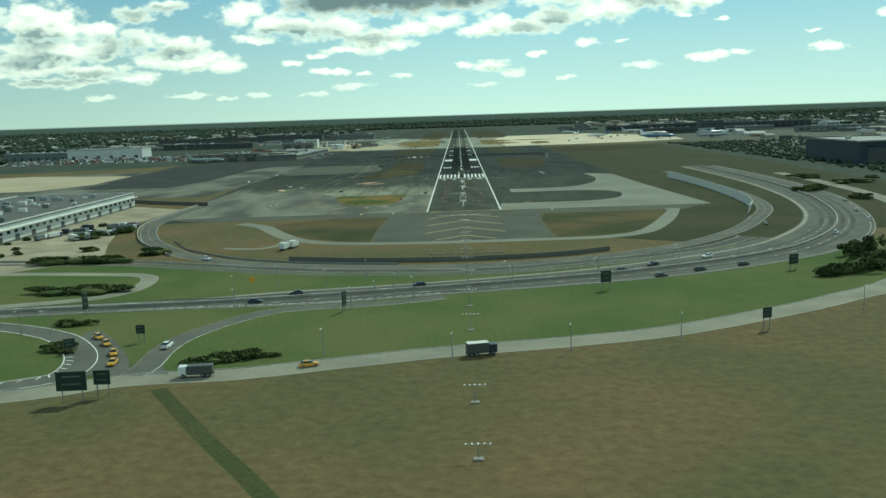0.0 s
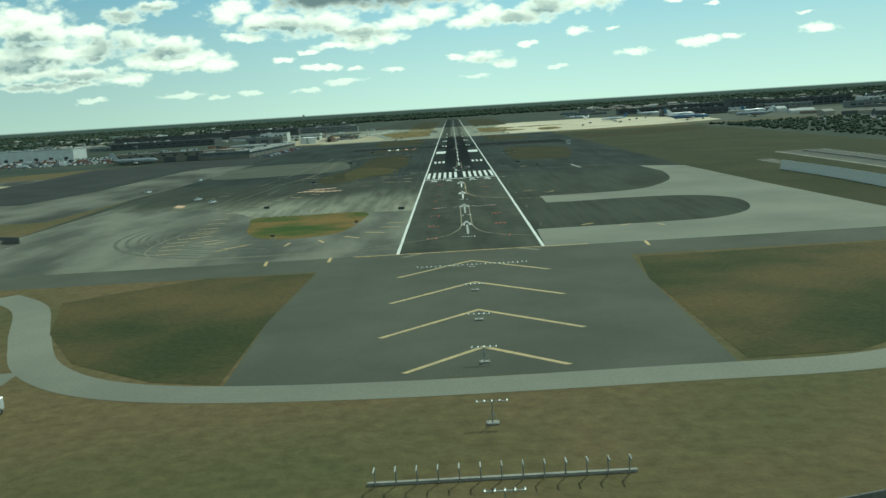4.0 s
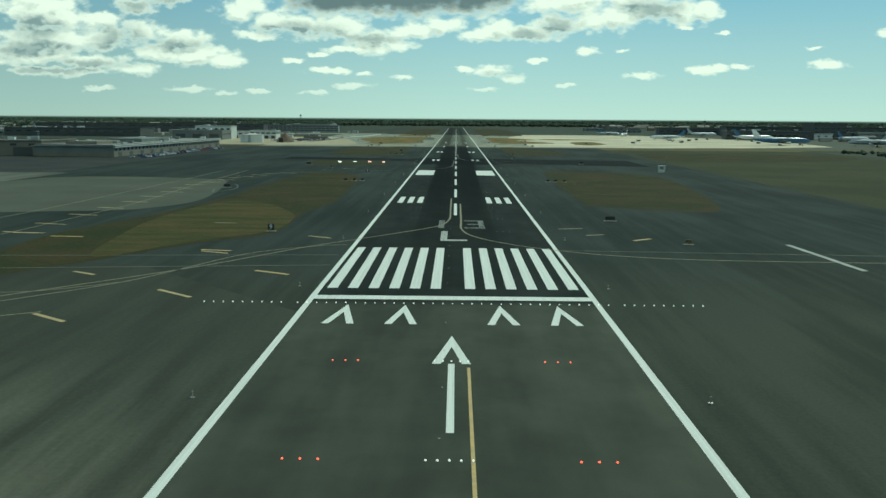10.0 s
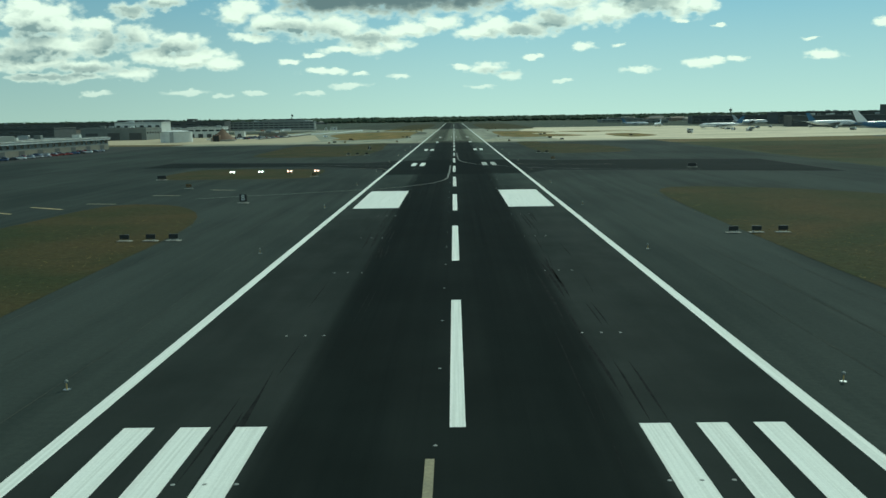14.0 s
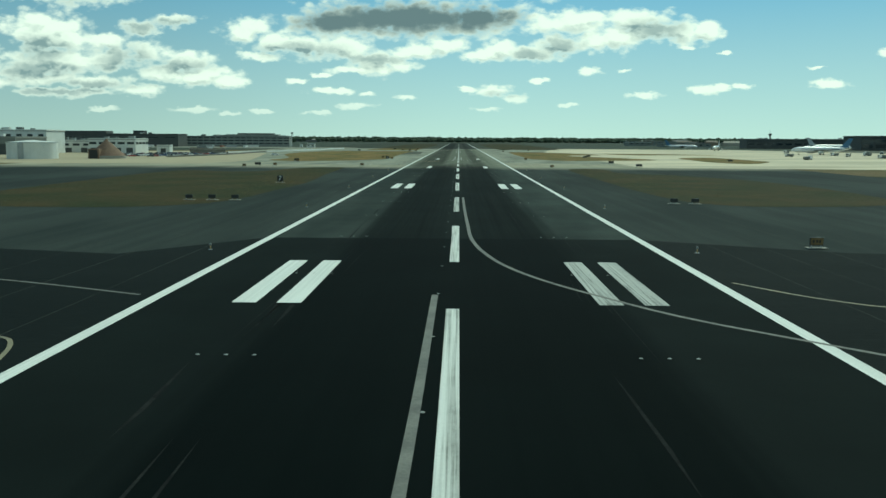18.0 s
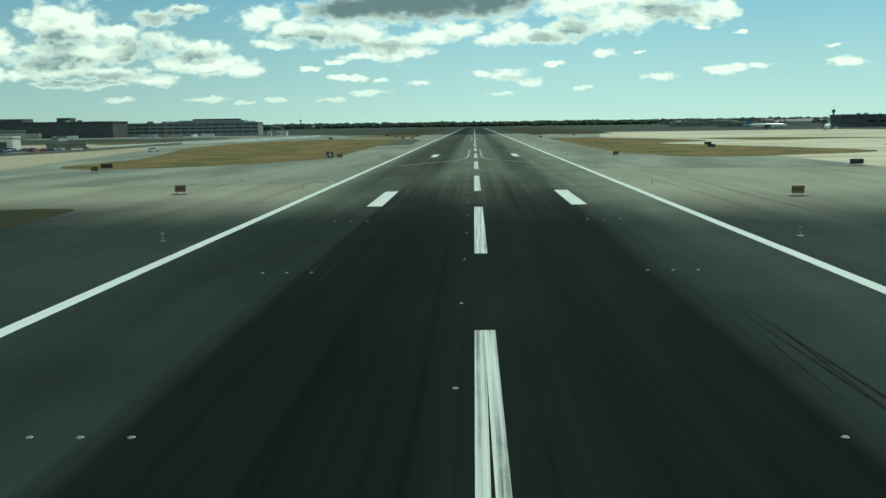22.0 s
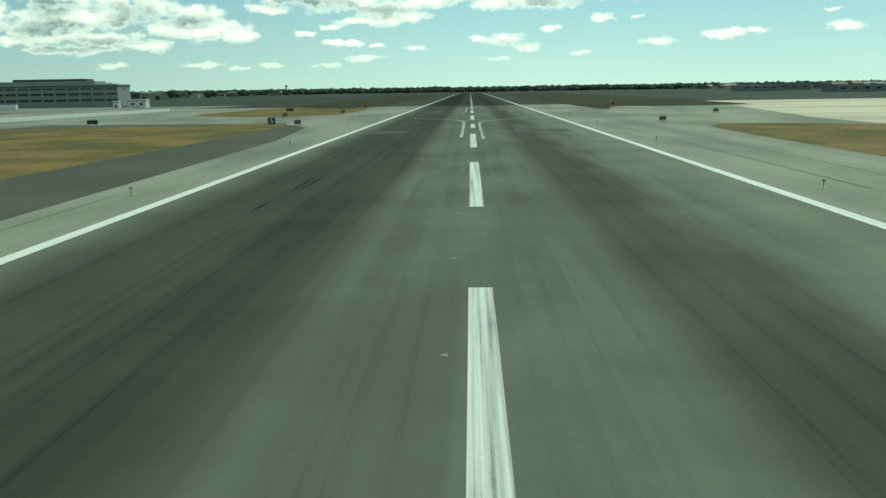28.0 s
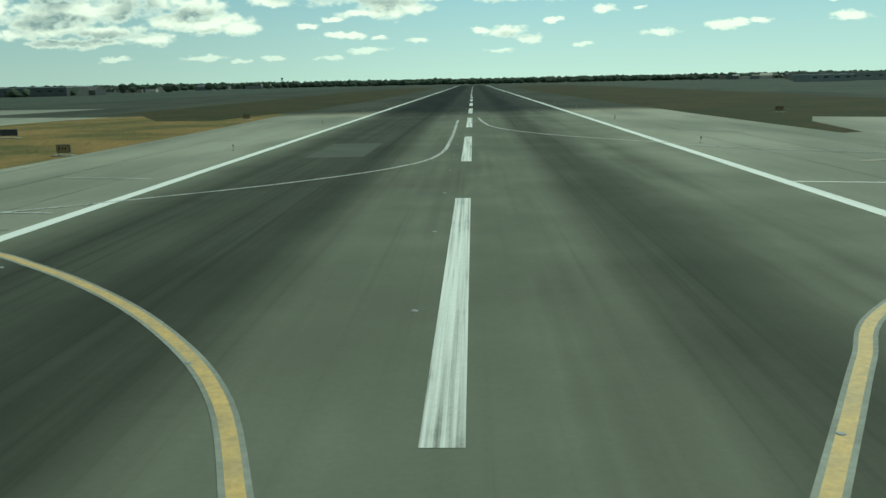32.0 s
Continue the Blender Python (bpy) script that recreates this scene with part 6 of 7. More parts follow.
panel_wall("fence", "low dark mesh fence before the rows of cars", "fence", glide([(-177, 932), (-165, 1000), (-162, 1050), (-164, 1110), (-165, 1225)], 4), 6.0, (0.12, 1.1), M_FENCE)

# ---- vehicles ----
def paint(name, c, metal=0.0):
    return material(name, c, tuple(v_ * 0.9 for v_ in c), patch=0.8, grain=3.0, fleck=0.04, rough=0.3, bump=0.0, metal=metal)


M_TYRE = material("tyre_rubber", (0.02, 0.02, 0.02), grain=10, fleck=0.1, rough=0.9, bump=0.0)
M_TAIL = material("red_lens", (0.35, 0.02, 0.02), grain=10, fleck=0.05, rough=0.3, bump=0.0)
M_HEAD = material("clear_lens", (0.75, 0.76, 0.74), grain=10, fleck=0.05, rough=0.2, bump=0.0)


def shell(sections, bm=None):
    """Skin over cross-sections: x, half width, bottom, top."""
    bm = bm or bmesh.new()
    rows = []
    for x, hw, z0, z1 in sections:
        rows.append([bm.verts.new(p) for p in ((x, -hw, z0), (x, -hw, (z0 + z1) / 2), (x, -hw * 0.86, z1), (x, hw * 0.86, z1), (x, hw, (z0 + z1) / 2), (x, hw, z0))])
    for a, b_ in zip(rows, rows[1:]):
        for i in range(6):
            bm.faces.new((a[i], a[(i + 1) % 6], b_[(i + 1) % 6], b_[i]))
    bm.faces.new(rows[0])
    bm.faces.new(rows[-1][::-1])
    return bm


def car(label, body, suv=False, plain=False):
    e = thing("car", label, "car", None, "cars")
    up = 0.22 if suv else 0.0
    part("body", shell([(-2.35, 0.78, 0.40, 0.80 + up), (-2.2, 0.88, 0.28, 0.98 + up), (-1.2, 0.92, 0.24, 1.0 + up), (0.9, 0.92, 0.24, 0.98 + up), (2.0, 0.88, 0.26, 0.84 + up), (2.35, 0.74, 0.38, 0.66 + up)]), body, e)
    part("window_band", shell([(-1.95 - up, 0.76, 0.95 + up, 1.02 + up), (-1.25 - up, 0.72, 0.95 + up, 1.42 + up), (0.25, 0.72, 0.95 + up, 1.44 + up), (1.05, 0.78, 0.95 + up, 1.0 + up)]), M_GLASS, e)
    part("roof", boxed(-0.5 - up / 2, 0, 1.415 + up, 1.55 + up, 1.2, 0.06, bevel=0.02), body, e)
    for sx in (-1.4, 1.4):
        for sy in (-0.86, 0.86):
            wh = part("wheel", tubed((sx, sy - 0.1, 0.33), (sx, sy + 0.1, 0.33), 0.33, 12), M_TYRE, e)
            if not plain:
                part("rim", tubed((sx, sy - 0.115, 0.33), (sx, sy + 0.115, 0.33), 0.19, 8), M_STEEL, wh)
    for sy in () if plain else (-0.6, 0.6):
        part("headlight", boxed(2.22, sy, 0.6 + up, 0.16, 0.34, 0.14), M_HEAD, e)
        part("taillight", boxed(-2.3, sy, 0.72 + up, 0.1, 0.34, 0.16), M_TAIL, e)
    return e


PAINTS = {"yellow": paint("taxi_yellow", (0.62, 0.33, 0.03)), "white": paint("car_white", (0.75, 0.75, 0.72)), "dark": paint("car_dark", (0.03, 0.035, 0.04)), "silver": paint("car_silver", (0.42, 0.43, 0.44), 0.5), "red": paint("car_red", (0.30, 0.04, 0.03)), "blue": paint("car_blue", (0.05, 0.08, 0.16))}
CARS = {}
for i, (k, p_) in enumerate(list(PAINTS.items())[:4]):
    CARS[k] = car({"yellow": "yellow taxi cab on the road", "white": "white hatchback with dark windows", "dark": "dark sedan with tinted windows", "silver": "silver saloon car on the road", "red": "dark red car in a car park", "blue": "dark blue car in a car park"}[k], p_, k in ("white", "blue"))


def heading(line, x, y):
    i = min(range(len(line) - 1), key=lambda j: math.dist(line[j], (x, y)))
    return math.atan2(line[i + 1][1] - line[i][1], line[i + 1][0] - line[i][0])


PARKED = {k: car("parked %s car in a row of cars" % k, PAINTS[k], k in ("white", "blue"), True) for k in ("white", "silver", "dark", "red", "blue")}
used = set()


def drive(kind, x, y, a, z=0.045):
    m = Matrix.Translation((x, y, z)) @ Matrix.Rotation(a, 4, "Z")
    pool = PARKED if z < 0.045 else CARS
    if (kind, z < 0.045) not in used:
        used.add((kind, z < 0.045))
        pool[kind].matrix_basis = m
    else:
        copy_thing(pool[kind], m)


for kind, x, y, line, flip in (("yellow", -102.8, -592.6, LOOP2, 0), ("yellow", -97.6, -600.3, LOOP2, 0), ("yellow", -91.7, -610.5, LOOP2, 0), ("yellow", -88.3, -619.8, LOOP2, 0), ("white", -79.8, -604.5, RAMP, 0), ("yellow", -39, -626, ROAD_A, 0),
                               ("dark", -17, -529, HW_FAR, 1), ("dark", 56, -512, HW_FAR, 0), ("dark", 69, -502, HW_FAR, 1), ("dark", 67, -525, HW_NEAR, 0), ("dark", 83, -515, HW_NEAR, 0), ("dark", 101, -507, HW_NEAR, 0),
                               ("white", 93, -488, HW_FAR, 1), ("white", 165, -434, HW_NEAR, 0), ("silver", 211, -350, HW_NEAR, 0), ("white", -111, -457, RING, 0), ("dark", -58, -538, HW_FAR, 1), ("dark", -69, -550, HW_NEAR, 0), ("silver", 147, -395, RING, 0),
                               ("white", 200, -390, HW_NEAR, 0), ("silver", 226, -300, HW_NEAR, 0)):
    drive(kind, x, y, heading(line, x, y) + (math.pi if flip else 0))
rng = random.Random(5)
kinds = ["white", "silver", "dark", "red", "blue", "silver", "white"]
for k in range(46):                                   # staff car park before the cargo terminal
    row, col = divmod(k, 23)
    if rng.random() < 0.88:
        drive(rng.choice(kinds), -226 + 9 * row + 0.05 * col, 470 + 7.2 * col * 1.25, rng.choice((0, math.pi)) + rng.uniform(-0.06, 0.06), 0.03)
for k in range(78):                                   # rows of cars by the cargo sheds
    row, col = divmod(k, 16)
    if rng.random() < 0.93:
        drive(rng.choice(kinds), -180 - 11.5 * row + 0.7 * col + rng.uniform(-0.6, 0.6), 944 + 6.6 * col + rng.uniform(-0.8, 0.8), rng.choice((0, math.pi)) + 0.25 + rng.uniform(-0.08, 0.08), 0.04)
for x, y, a in ((-150, -58, 1.0), (-136, -80, 1.1), (-205, 20, 1.2), (-196, 110, 1.4), (-126.5, 1007, 0.5)):
    drive("white", x, y, a, 0.05)


def truck(name, label, cab_mat, box_mat, ln, hg, m):
    e = thing(name, label, "truck", m)
    part("chassis", boxed(0, 0, 0.55, ln, 1.0, 0.3), M_BLACK, e)
    part("cargo_box", boxed(-0.9, 0, 0.85, ln - 2.2, 2.45, hg, bevel=0.06), box_mat, e)
    cb = part("cab", boxed(ln / 2 - 0.95, 0, 0.6, 1.9, 2.3, 2.1, bevel=0.15), cab_mat, e)
    part("windscreen", boxed(ln / 2 + 0.0, 0, 1.55, 0.06, 1.95, 0.8), M_GLASS, cb)
    for sx in (-ln / 2 + 1.2, -ln / 2 + 2.4, ln / 2 - 1.1):
        for sy in (-1.0, 1.0):
            wh = part("wheel", tubed((sx, sy - 0.15, 0.5), (sx, sy + 0.15, 0.5), 0.5, 14), M_TYRE, e)
            part("rim", tubed((sx, sy - 0.165, 0.5), (sx, sy + 0.165, 0.5), 0.27, 8), M_STEEL, wh)
    return e


truck("truck", "white-cabbed flatbed truck with a dark load on the frontage road", PAINTS["white"], M_WALLD, 8.0, 1.9, Matrix.Translation((-64, -632, 0.05)) @ Matrix.Rotation(math.pi + 0.1, 4, "Z"))
truck("coach", "long dark coach with a white roof on the frontage road", PAINTS["dark"], M_WALLD, 7.6, 2.3, Matrix.Translation((2, -620, 0.05)) @ Matrix.Rotation(0.22, 4, "Z"))
e = part("roof_cover", boxed(-0.9, 0, 3.16, 5.3, 2.4, 0.12, bevel=0.04), M_WALLW, [o for o in scene.objects if o.name == "coach"][0], "white roof")
truck("truck", "white box truck parked beside the service path", PAINTS["white"], M_WALLW, 6.4, 2.6, Matrix.Translation((-82, -434, 0.05)) @ Matrix.Rotation(1.3, 4, "Z"))
truck("truck", "second white box truck parked on the service path", PAINTS["white"], M_WALLW, 6.4, 2.6, Matrix.Translation((-79, -428, 0.05)) @ Matrix.Rotation(1.3, 4, "Z"))
rng = random.Random(9)
for k in range(16):                                   # trailers and skips in the yard
    truck("trailer", "parked trailer in the sandy yard", rng.choice((PAINTS["white"], PAINTS["silver"], PAINTS["blue"])), rng.choice((M_WALLG, M_WALLW, M_WALLD, M_WALLB)), rng.uniform(7, 11), rng.uniform(1.6, 2.6),
          Matrix.Translation((-222 + rng.uniform(0, 34), -380 + rng.uniform(0, 62), 0.03)) @ Matrix.Rotation(rng.uniform(0, 6.28), 4, "Z"))
for k in range(14):                                   # apron vehicles
    truck("apron_truck", "small service truck on the apron", PAINTS["white"], rng.choice((M_WALLG, M_WALLW)), rng.uniform(5, 7), rng.uniform(1.2, 2.0),
          Matrix.Translation((rng.uniform(190, 420), rng.uniform(900, 1250), 0.05)) @ Matrix.Rotation(rng.uniform(0, 6.28), 4, "Z"))


M_BOXES = [paint("container_white", (0.70, 0.70, 0.66)), paint("container_grey", (0.34, 0.35, 0.34)), paint("container_dark", (0.07, 0.08, 0.08)), paint("container_rust", (0.26, 0.12, 0.07))]


def container(mat):
    e = thing("freight_container", "corrugated steel freight container in the cargo yard", "container", None, "freight containers")
    bm = boxed(0, 0, 0.15, 12.2, 2.44, 2.6, bevel=0.05)
    for q in range(14):
        for s_ in (-1, 1):
            box(bm, -5.6 + 0.86 * q, s_ * 1.24, 0.3, 0.36, 0.08, 2.3)
    part("shell", bm, mat, e)
    for s_ in (-1, 1):
        part("door", boxed(6.14, s_ * 0.6, 0.3, 0.08, 1.1, 2.3), mat, e)
    for sx in (-5.9, 5.9):
        part("foot", boxed(sx, 0, 0, 0.3, 2.4, 0.16), M_BLACK, e)
    return e


rng = random.Random(77)
first = {}
for k in range(96):
    i = rng.randrange(4)
    if k < 66:
        x, y = rng.uniform(-660, -330), rng.uniform(560, 770)
    elif k < 84:
        x, y = rng.uniform(-420, -330), rng.uniform(820, 980)
    else:
        x, y = rng.uniform(-500, -260), rng.uniform(1480, 1540)
    m = Matrix.Translation((x, y, 0.04)) @ Matrix.Rotation(rng.choice((0, 0, 1.57, 0.4)) + rng.uniform(-0.1, 0.1), 4, "Z")
    if i not in first:
        first[i] = container(M_BOXES[i])
        first[i].matrix_basis = m
    else:
        copy_thing(first[i], m)


def island_material(name, tones, rough):
    """Each loose piece takes one of the tones."""
    m = bpy.data.materials.new(name)
    m.use_nodes = True
    n = Nodes(m.node_tree)
    pick = n.add("ShaderNodeNewGeometry").outputs["Random Per Island"]
    ramp = n.add("ShaderNodeValToRGB", [pick])
    ramp.color_ramp.interpolation = "CONSTANT"
    for i, tone in enumerate(tones):
        e_ = ramp.color_ramp.elements[i] if i < 2 else ramp.color_ramp.elements.new(i / len(tones))
        e_.position, e_.color = i / len(tones), (*tone, 1)
    grime = n.ramp(n.noise(n.add("ShaderNodeTexCoord").outputs["Object"], 0.6, 4.0), 0.3, 0.7, 0.8, 1.1)
    col = n.mix(1.0, ramp.outputs[0], n.add("ShaderNodeCombineXYZ", [grime, grime, grime]).outputs[0], "MULTIPLY")
    p_ = n.add("ShaderNodeBsdfPrincipled", {"Base Color": col, "Roughness": rough})
    n.add("ShaderNodeOutputMaterial", [p_.outputs[0]])
    return m


def scattered(name, label, category, mat, seed, count, place, hull):
    """Many small far things as one mass; hull(rs) gives cross-sections along x: x, half width, bottom, top."""
    rs = np.random.RandomState(seed)
    vs, fs = [], []
    for _ in range(count):
        x, y, a = place(rs)
        ca, sa, rows = math.cos(a), math.sin(a), hull(rs)
        o = len(vs)
        for px, hw, z0, z1, ridge in rows:
            for qy, qz in ((-hw, z0), (-hw, z1), (0, z1 + ridge), (hw, z1), (hw, z0)):
                vs.append((x + px * ca - qy * sa, y + px * sa + qy * ca, qz))
        for k in range(len(rows) - 1):
            fs += [(o + 5 * k + i, o + 5 * k + (i + 1) % 5, o + 5 * k + 5 + (i + 1) % 5, o + 5 * k + 5 + i) for i in range(5)]
        fs += [tuple(o + i for i in range(5)), tuple(o + 5 * (len(rows) - 1) + i for i in reversed(range(5)))]
    return tagged(raw(name, vs, fs, mat), label, category, kind="stuff")


def car_hull(rs):
    k, top = rs.uniform(0.92, 1.15), rs.uniform(1.4, 1.8)
    return [(-2.3 * k, 0.85, 0.25, 0.85, 0), (-1.6 * k, 0.9, 0.25, 1.0, 0), (-1.1 * k, 0.85, 0.25, top, 0.03), (0.4 * k, 0.85, 0.25, top, 0.03), (1.1 * k, 0.9, 0.25, 0.98, 0), (2.3 * k, 0.82, 0.25, 0.78, 0)]


def house_hull(rs):
    l, w_, h = rs.uniform(6, 22), rs.uniform(4, 10), rs.uniform(3.5, 8)
    rise = rs.choice((0.0, 0.0, w_ * 0.45))
    return [(-l, w_, 0, h, rise), (l, w_, 0, h, rise)]


M_LOTCARS = island_material("mixed_car_paint", ((0.72, 0.72, 0.70), (0.40, 0.41, 0.42), (0.03, 0.033, 0.036), (0.62, 0.62, 0.60), (0.10, 0.11, 0.12), (0.22, 0.05, 0.04), (0.06, 0.09, 0.16)), 0.35)
M_HOUSES = island_material("mixed_house_walls", ((0.30, 0.29, 0.25), (0.14, 0.14, 0.13), (0.52, 0.52, 0.48), (0.20, 0.16, 0.12), (0.09, 0.095, 0.09), (0.36, 0.33, 0.27)), 0.85)
scattered("parked_cars", "dense rows of parked cars in the western freight lots", "cars", M_LOTCARS, 41, 900, lambda rs: (-770 + 6.4 * rs.randint(70), 560 + 17 * rs.randint(14) + rs.uniform(-0.5, 0.5), 1.57 + rs.uniform(-0.06, 0.06)), car_hull)
scattered("parked_cars", "rows of parked cars beside the terminal roads", "cars", M_LOTCARS, 42, 500, lambda rs: (470 + 6.4 * rs.randint(60), 420 + 18 * rs.randint(14), 1.57), car_hull)
scattered("distant_houses", "scattered low houses and sheds among the western woods", "houses", M_HOUSES, 43, 1000, lambda rs: (rs.uniform(-3200, -420), 1250 + 3200 * rs.rand() ** 1.3, rs.uniform(-0.4, 0.4)), house_hull)
scattered("distant_houses", "scattered low sheds and blocks round the terminals", "houses", M_HOUSES, 44, 620, lambda rs: (520 + 2200 * rs.rand() ** 1.2, 330 + 3200 * rs.rand(), rs.uniform(-0.4, 0.4)), house_hull)


# ---- aeroplanes ----
def airliner(label, body_mat, tail_mat, m, size=1.0):
    e = thing("airliner", label, "aeroplane", m @ Matrix.Scale(size, 4), "parked airliners")
    bm = bmesh.new()
    rows = []
    for x, r_, zc in ((30, 0.15, 4.6), (29, 1.0, 4.7), (27, 1.9, 4.9), (23, 2.7, 5.2), (14, 2.85, 5.25), (-10, 2.85, 5.25), (-18, 2.4, 5.5), (-26, 1.2, 6.2), (-31, 0.25, 6.6)):
        rows.append([bm.verts.new((x, r_ * math.cos(math.tau * k / 16), zc + r_ * math.sin(math.tau * k / 16))) for k in range(16)])
    for a, b_ in zip(rows, rows[1:]):
        for k in range(16):
            bm.faces.new((a[k], a[(k + 1) % 16], b_[(k + 1) % 16], b_[k]))
    bm.faces.new(rows[0]); bm.faces.new(rows[-1][::-1])
    fu = part("fuselage", bm, body_mat, e, smooth=True)
    for s in (-1, 1):
        me_v = [(8, s * 2.4, 4.0), (-3, s * 2.4, 4.0), (-9.5, s * 27, 5.6), (-6.5, s * 27, 5.7), (8, s * 2.4, 4.9), (-3, s * 2.4, 4.5), (-9.5, s * 27, 5.75), (-6.5, s * 27, 5.9)]
        raw("wing", me_v, [(0, 1, 2, 3), (4, 7, 6, 5), (0, 3, 7, 4), (1, 5, 6, 2), (2, 6, 7, 3), (0, 4, 5, 1)], M_WALLG, e)
        me_v = [(-23, s * 1.0, 6.4), (-28, s * 1.0, 6.4), (-31, s * 9.5, 7.0), (-28.5, s * 9.5, 7.0), (-23, s * 1.0, 6.8), (-28, s * 1.0, 6.7), (-31, s * 9.5, 7.12), (-28.5, s * 9.5, 7.15)]
        raw("tailplane", me_v, [(0, 1, 2, 3), (4, 7, 6, 5), (0, 3, 7, 4), (1, 5, 6, 2), (2, 6, 7, 3), (0, 4, 5, 1)], M_WALLG, e)
        en = part("engine", tubed((6.5, s * 9.5, 2.9), (1.5, s * 9.5, 2.9), 1.5, 14, 1.0), M_WALLW, e)
        part("pylon", boxed(2.6, s * 9.5, 4.0, 4.0, 0.5, 0.9), M_WALLG, en)
        gear = part("landing_gear", tubed((-1.5, s * 3.4, 0.9), (-1.5, s * 3.0, 4.0), 0.28, 8), M_STEEL, e)
        part("wheel", tubed((-1.5, s * 2.9, 0.7), (-1.5, s * 3.9, 0.7), 0.7, 12), M_TYRE, gear)
    me_v = [(-19, -0.3, 7.2), (-27.5, -0.25, 7.0), (-32, -0.12, 16.5), (-28, -0.12, 16.5), (-19, 0.3, 7.2), (-27.5, 0.25, 7.0), (-32, 0.12, 16.5), (-28, 0.12, 16.5)]
    raw("fin", me_v, [(0, 1, 2, 3), (4, 7, 6, 5), (0, 3, 7, 4), (1, 5, 6, 2), (2, 6, 7, 3), (0, 4, 5, 1)], tail_mat, e)
    gear = part("nose_gear", tubed((22, 0, 0.5), (22, 0, 3.0), 0.22, 8), M_STEEL, e)
    part("wheel", tubed((22, -0.4, 0.5), (22, 0.4, 0.5), 0.5, 12), M_TYRE, gear)
    for s in (-1, 1):
        part("window_band", boxed(2, s * 2.78, 5.7, 38, 0.16, 0.36), M_GLASS, fu)
    part("cockpit_glass", boxed(27.2, 0, 5.75, 1.3, 2.3, 0.5), M_GLASS, fu)
    return e


P_WHITE, P_BLUE, P_GREY = paint("aircraft_white", (0.78, 0.79, 0.78)), paint("aircraft_blue", (0.05, 0.13, 0.24)), paint("aircraft_grey", (0.40, 0.42, 0.43), 0.3)
for label, bmat, tmat, x, y, a, sz in (("large blue and grey airliner parked side-on", P_BLUE, P_WHITE, 384, 912, -0.05, 1.12), ("white airliner parked at the concourse", P_WHITE, P_BLUE, 305, 1150, 3.2, 0.85), ("white airliner with a blue fin at its gate", P_WHITE, P_BLUE, 430, 1150, 0.15, 1.0),
                                      ("grey airliner with a white fin taxiing", P_GREY, P_WHITE, 480, 880, 2.6, 1.0), ("white airliner nose-on at the apron edge", P_WHITE, P_WHITE, 292, 1410, -2.0, 0.7), ("white airliner beyond the apron", P_WHITE, P_BLUE, 290, 1560, 0.0, 0.7),
                                      ("white airliner parked by the pier", P_WHITE, P_GREY, 440, 1460, 0.1, 0.9), ("white airliner at a far stand", P_WHITE, P_BLUE, 560, 1120, 0.3, 0.9), ("pale grey freighter on the cargo apron", P_GREY, P_GREY, -373, 470, 0.0, 0.9)):
    airliner(label, bmat, tmat, Matrix.Translation((x, y, 0.04)) @ Matrix.Rotation(a, 4, "Z"), sz)


# ---- roadside things ----
M_SIGNB = material("sign_back", (0.035, 0.045, 0.04), grain=3, fleck=0.1, rough=0.6, bump=0.0)
M_SIGNG = material("green_sign_face", (0.012, 0.034, 0.022), grain=3, fleck=0.1, rough=0.5, bump=0.0)


def road_sign(x, y, wd, hg, z, a=0.0):
    e = thing("road_sign", "big dark green highway sign board on two steel posts", "road sign", pose(x, y, 0, 0, 0, a), "highway signs")
    bd = part("board", boxed(0, 0, z, wd, 0.18, hg, bevel=0.03), M_SIGNB, e)
    part("face", boxed(0, -0.11, z + 0.1, wd - 0.2, 0.03, hg - 0.2), M_SIGNG, bd)
    for k in (0.3, 0.7):
        part("lettering_bar", boxed(0, -0.135, z + hg * k, wd * 0.6, 0.02, hg * 0.08), M_FAINT, bd)
    for s in (-1, 1):
        part("post", tubed((s * wd * 0.33, 0.2, 0), (s * wd * 0.33, 0.2, z + hg), 0.14, 8), M_STEEL, e)
    return e


for x, y, wd, hg, z, a in ((-85.5, -649, 6.4, 4.2, 2.6, 4), (-80.6, -645, 3.6, 3.2, 2.6, 2), (-104, -608, 2.8, 2.4, 1.6, 20), (-89, -598, 2.4, 2.4, 2.4, 5), (44.5, -545, 3.6, 3.8, 2.6, 12), (115, -518, 4.2, 3.6, 2.0, 25), (77, -602, 2.8, 2.8, 3.0, 20), (-38, -567, 3.2, 4.4, 2.0, 75), (-119, -562, 2.2, 5.0, 2.0, 70)):
    road_sign(x, y, wd, hg, z, a)
e = thing("work_sign", "orange diamond work sign on the lawn", "road sign", pose(-77, -520, 0))
bm = bmesh.new()
box(bm, 0, 0, -0.9, 1.8, 0.08, 1.8, m=Matrix.Translation((0, 0, 2.2)) @ Matrix.Rotation(radians(45), 4, "Y"))
part("board", bm, paint("sign_orange", (0.75, 0.36, 0.04)), e)
part("post", tubed((0, 0.08, 0), (0, 0.08, 2.0), 0.06, 6), M_STEEL, e)


def street_lamp():
    e = thing("street_lamp", "tall grey street lamp with one curved arm", "street lamp", None, "street lamps")
    part("foot", tubed((0, 0, 0), (0, 0, 0.5), 0.28, 8, 0.2), M_STEEL, e)
    part("pole", tubed((0, 0, 0.5), (0, 0, 6.6), 0.12, 8, 0.08), M_STEEL, e)
    arm = part("arm", tube(tubed((0, 0, 6.5), (-1.0, 0, 7.1), 0.06, 6), (-1.0, 0, 7.1), (-2.3, 0, 7.2), 0.055, 6), M_STEEL, e)
    part("lantern", boxed(-2.6, 0, 7.08, 0.9, 0.36, 0.2, bevel=0.05), M_WALLW, arm)
    return e


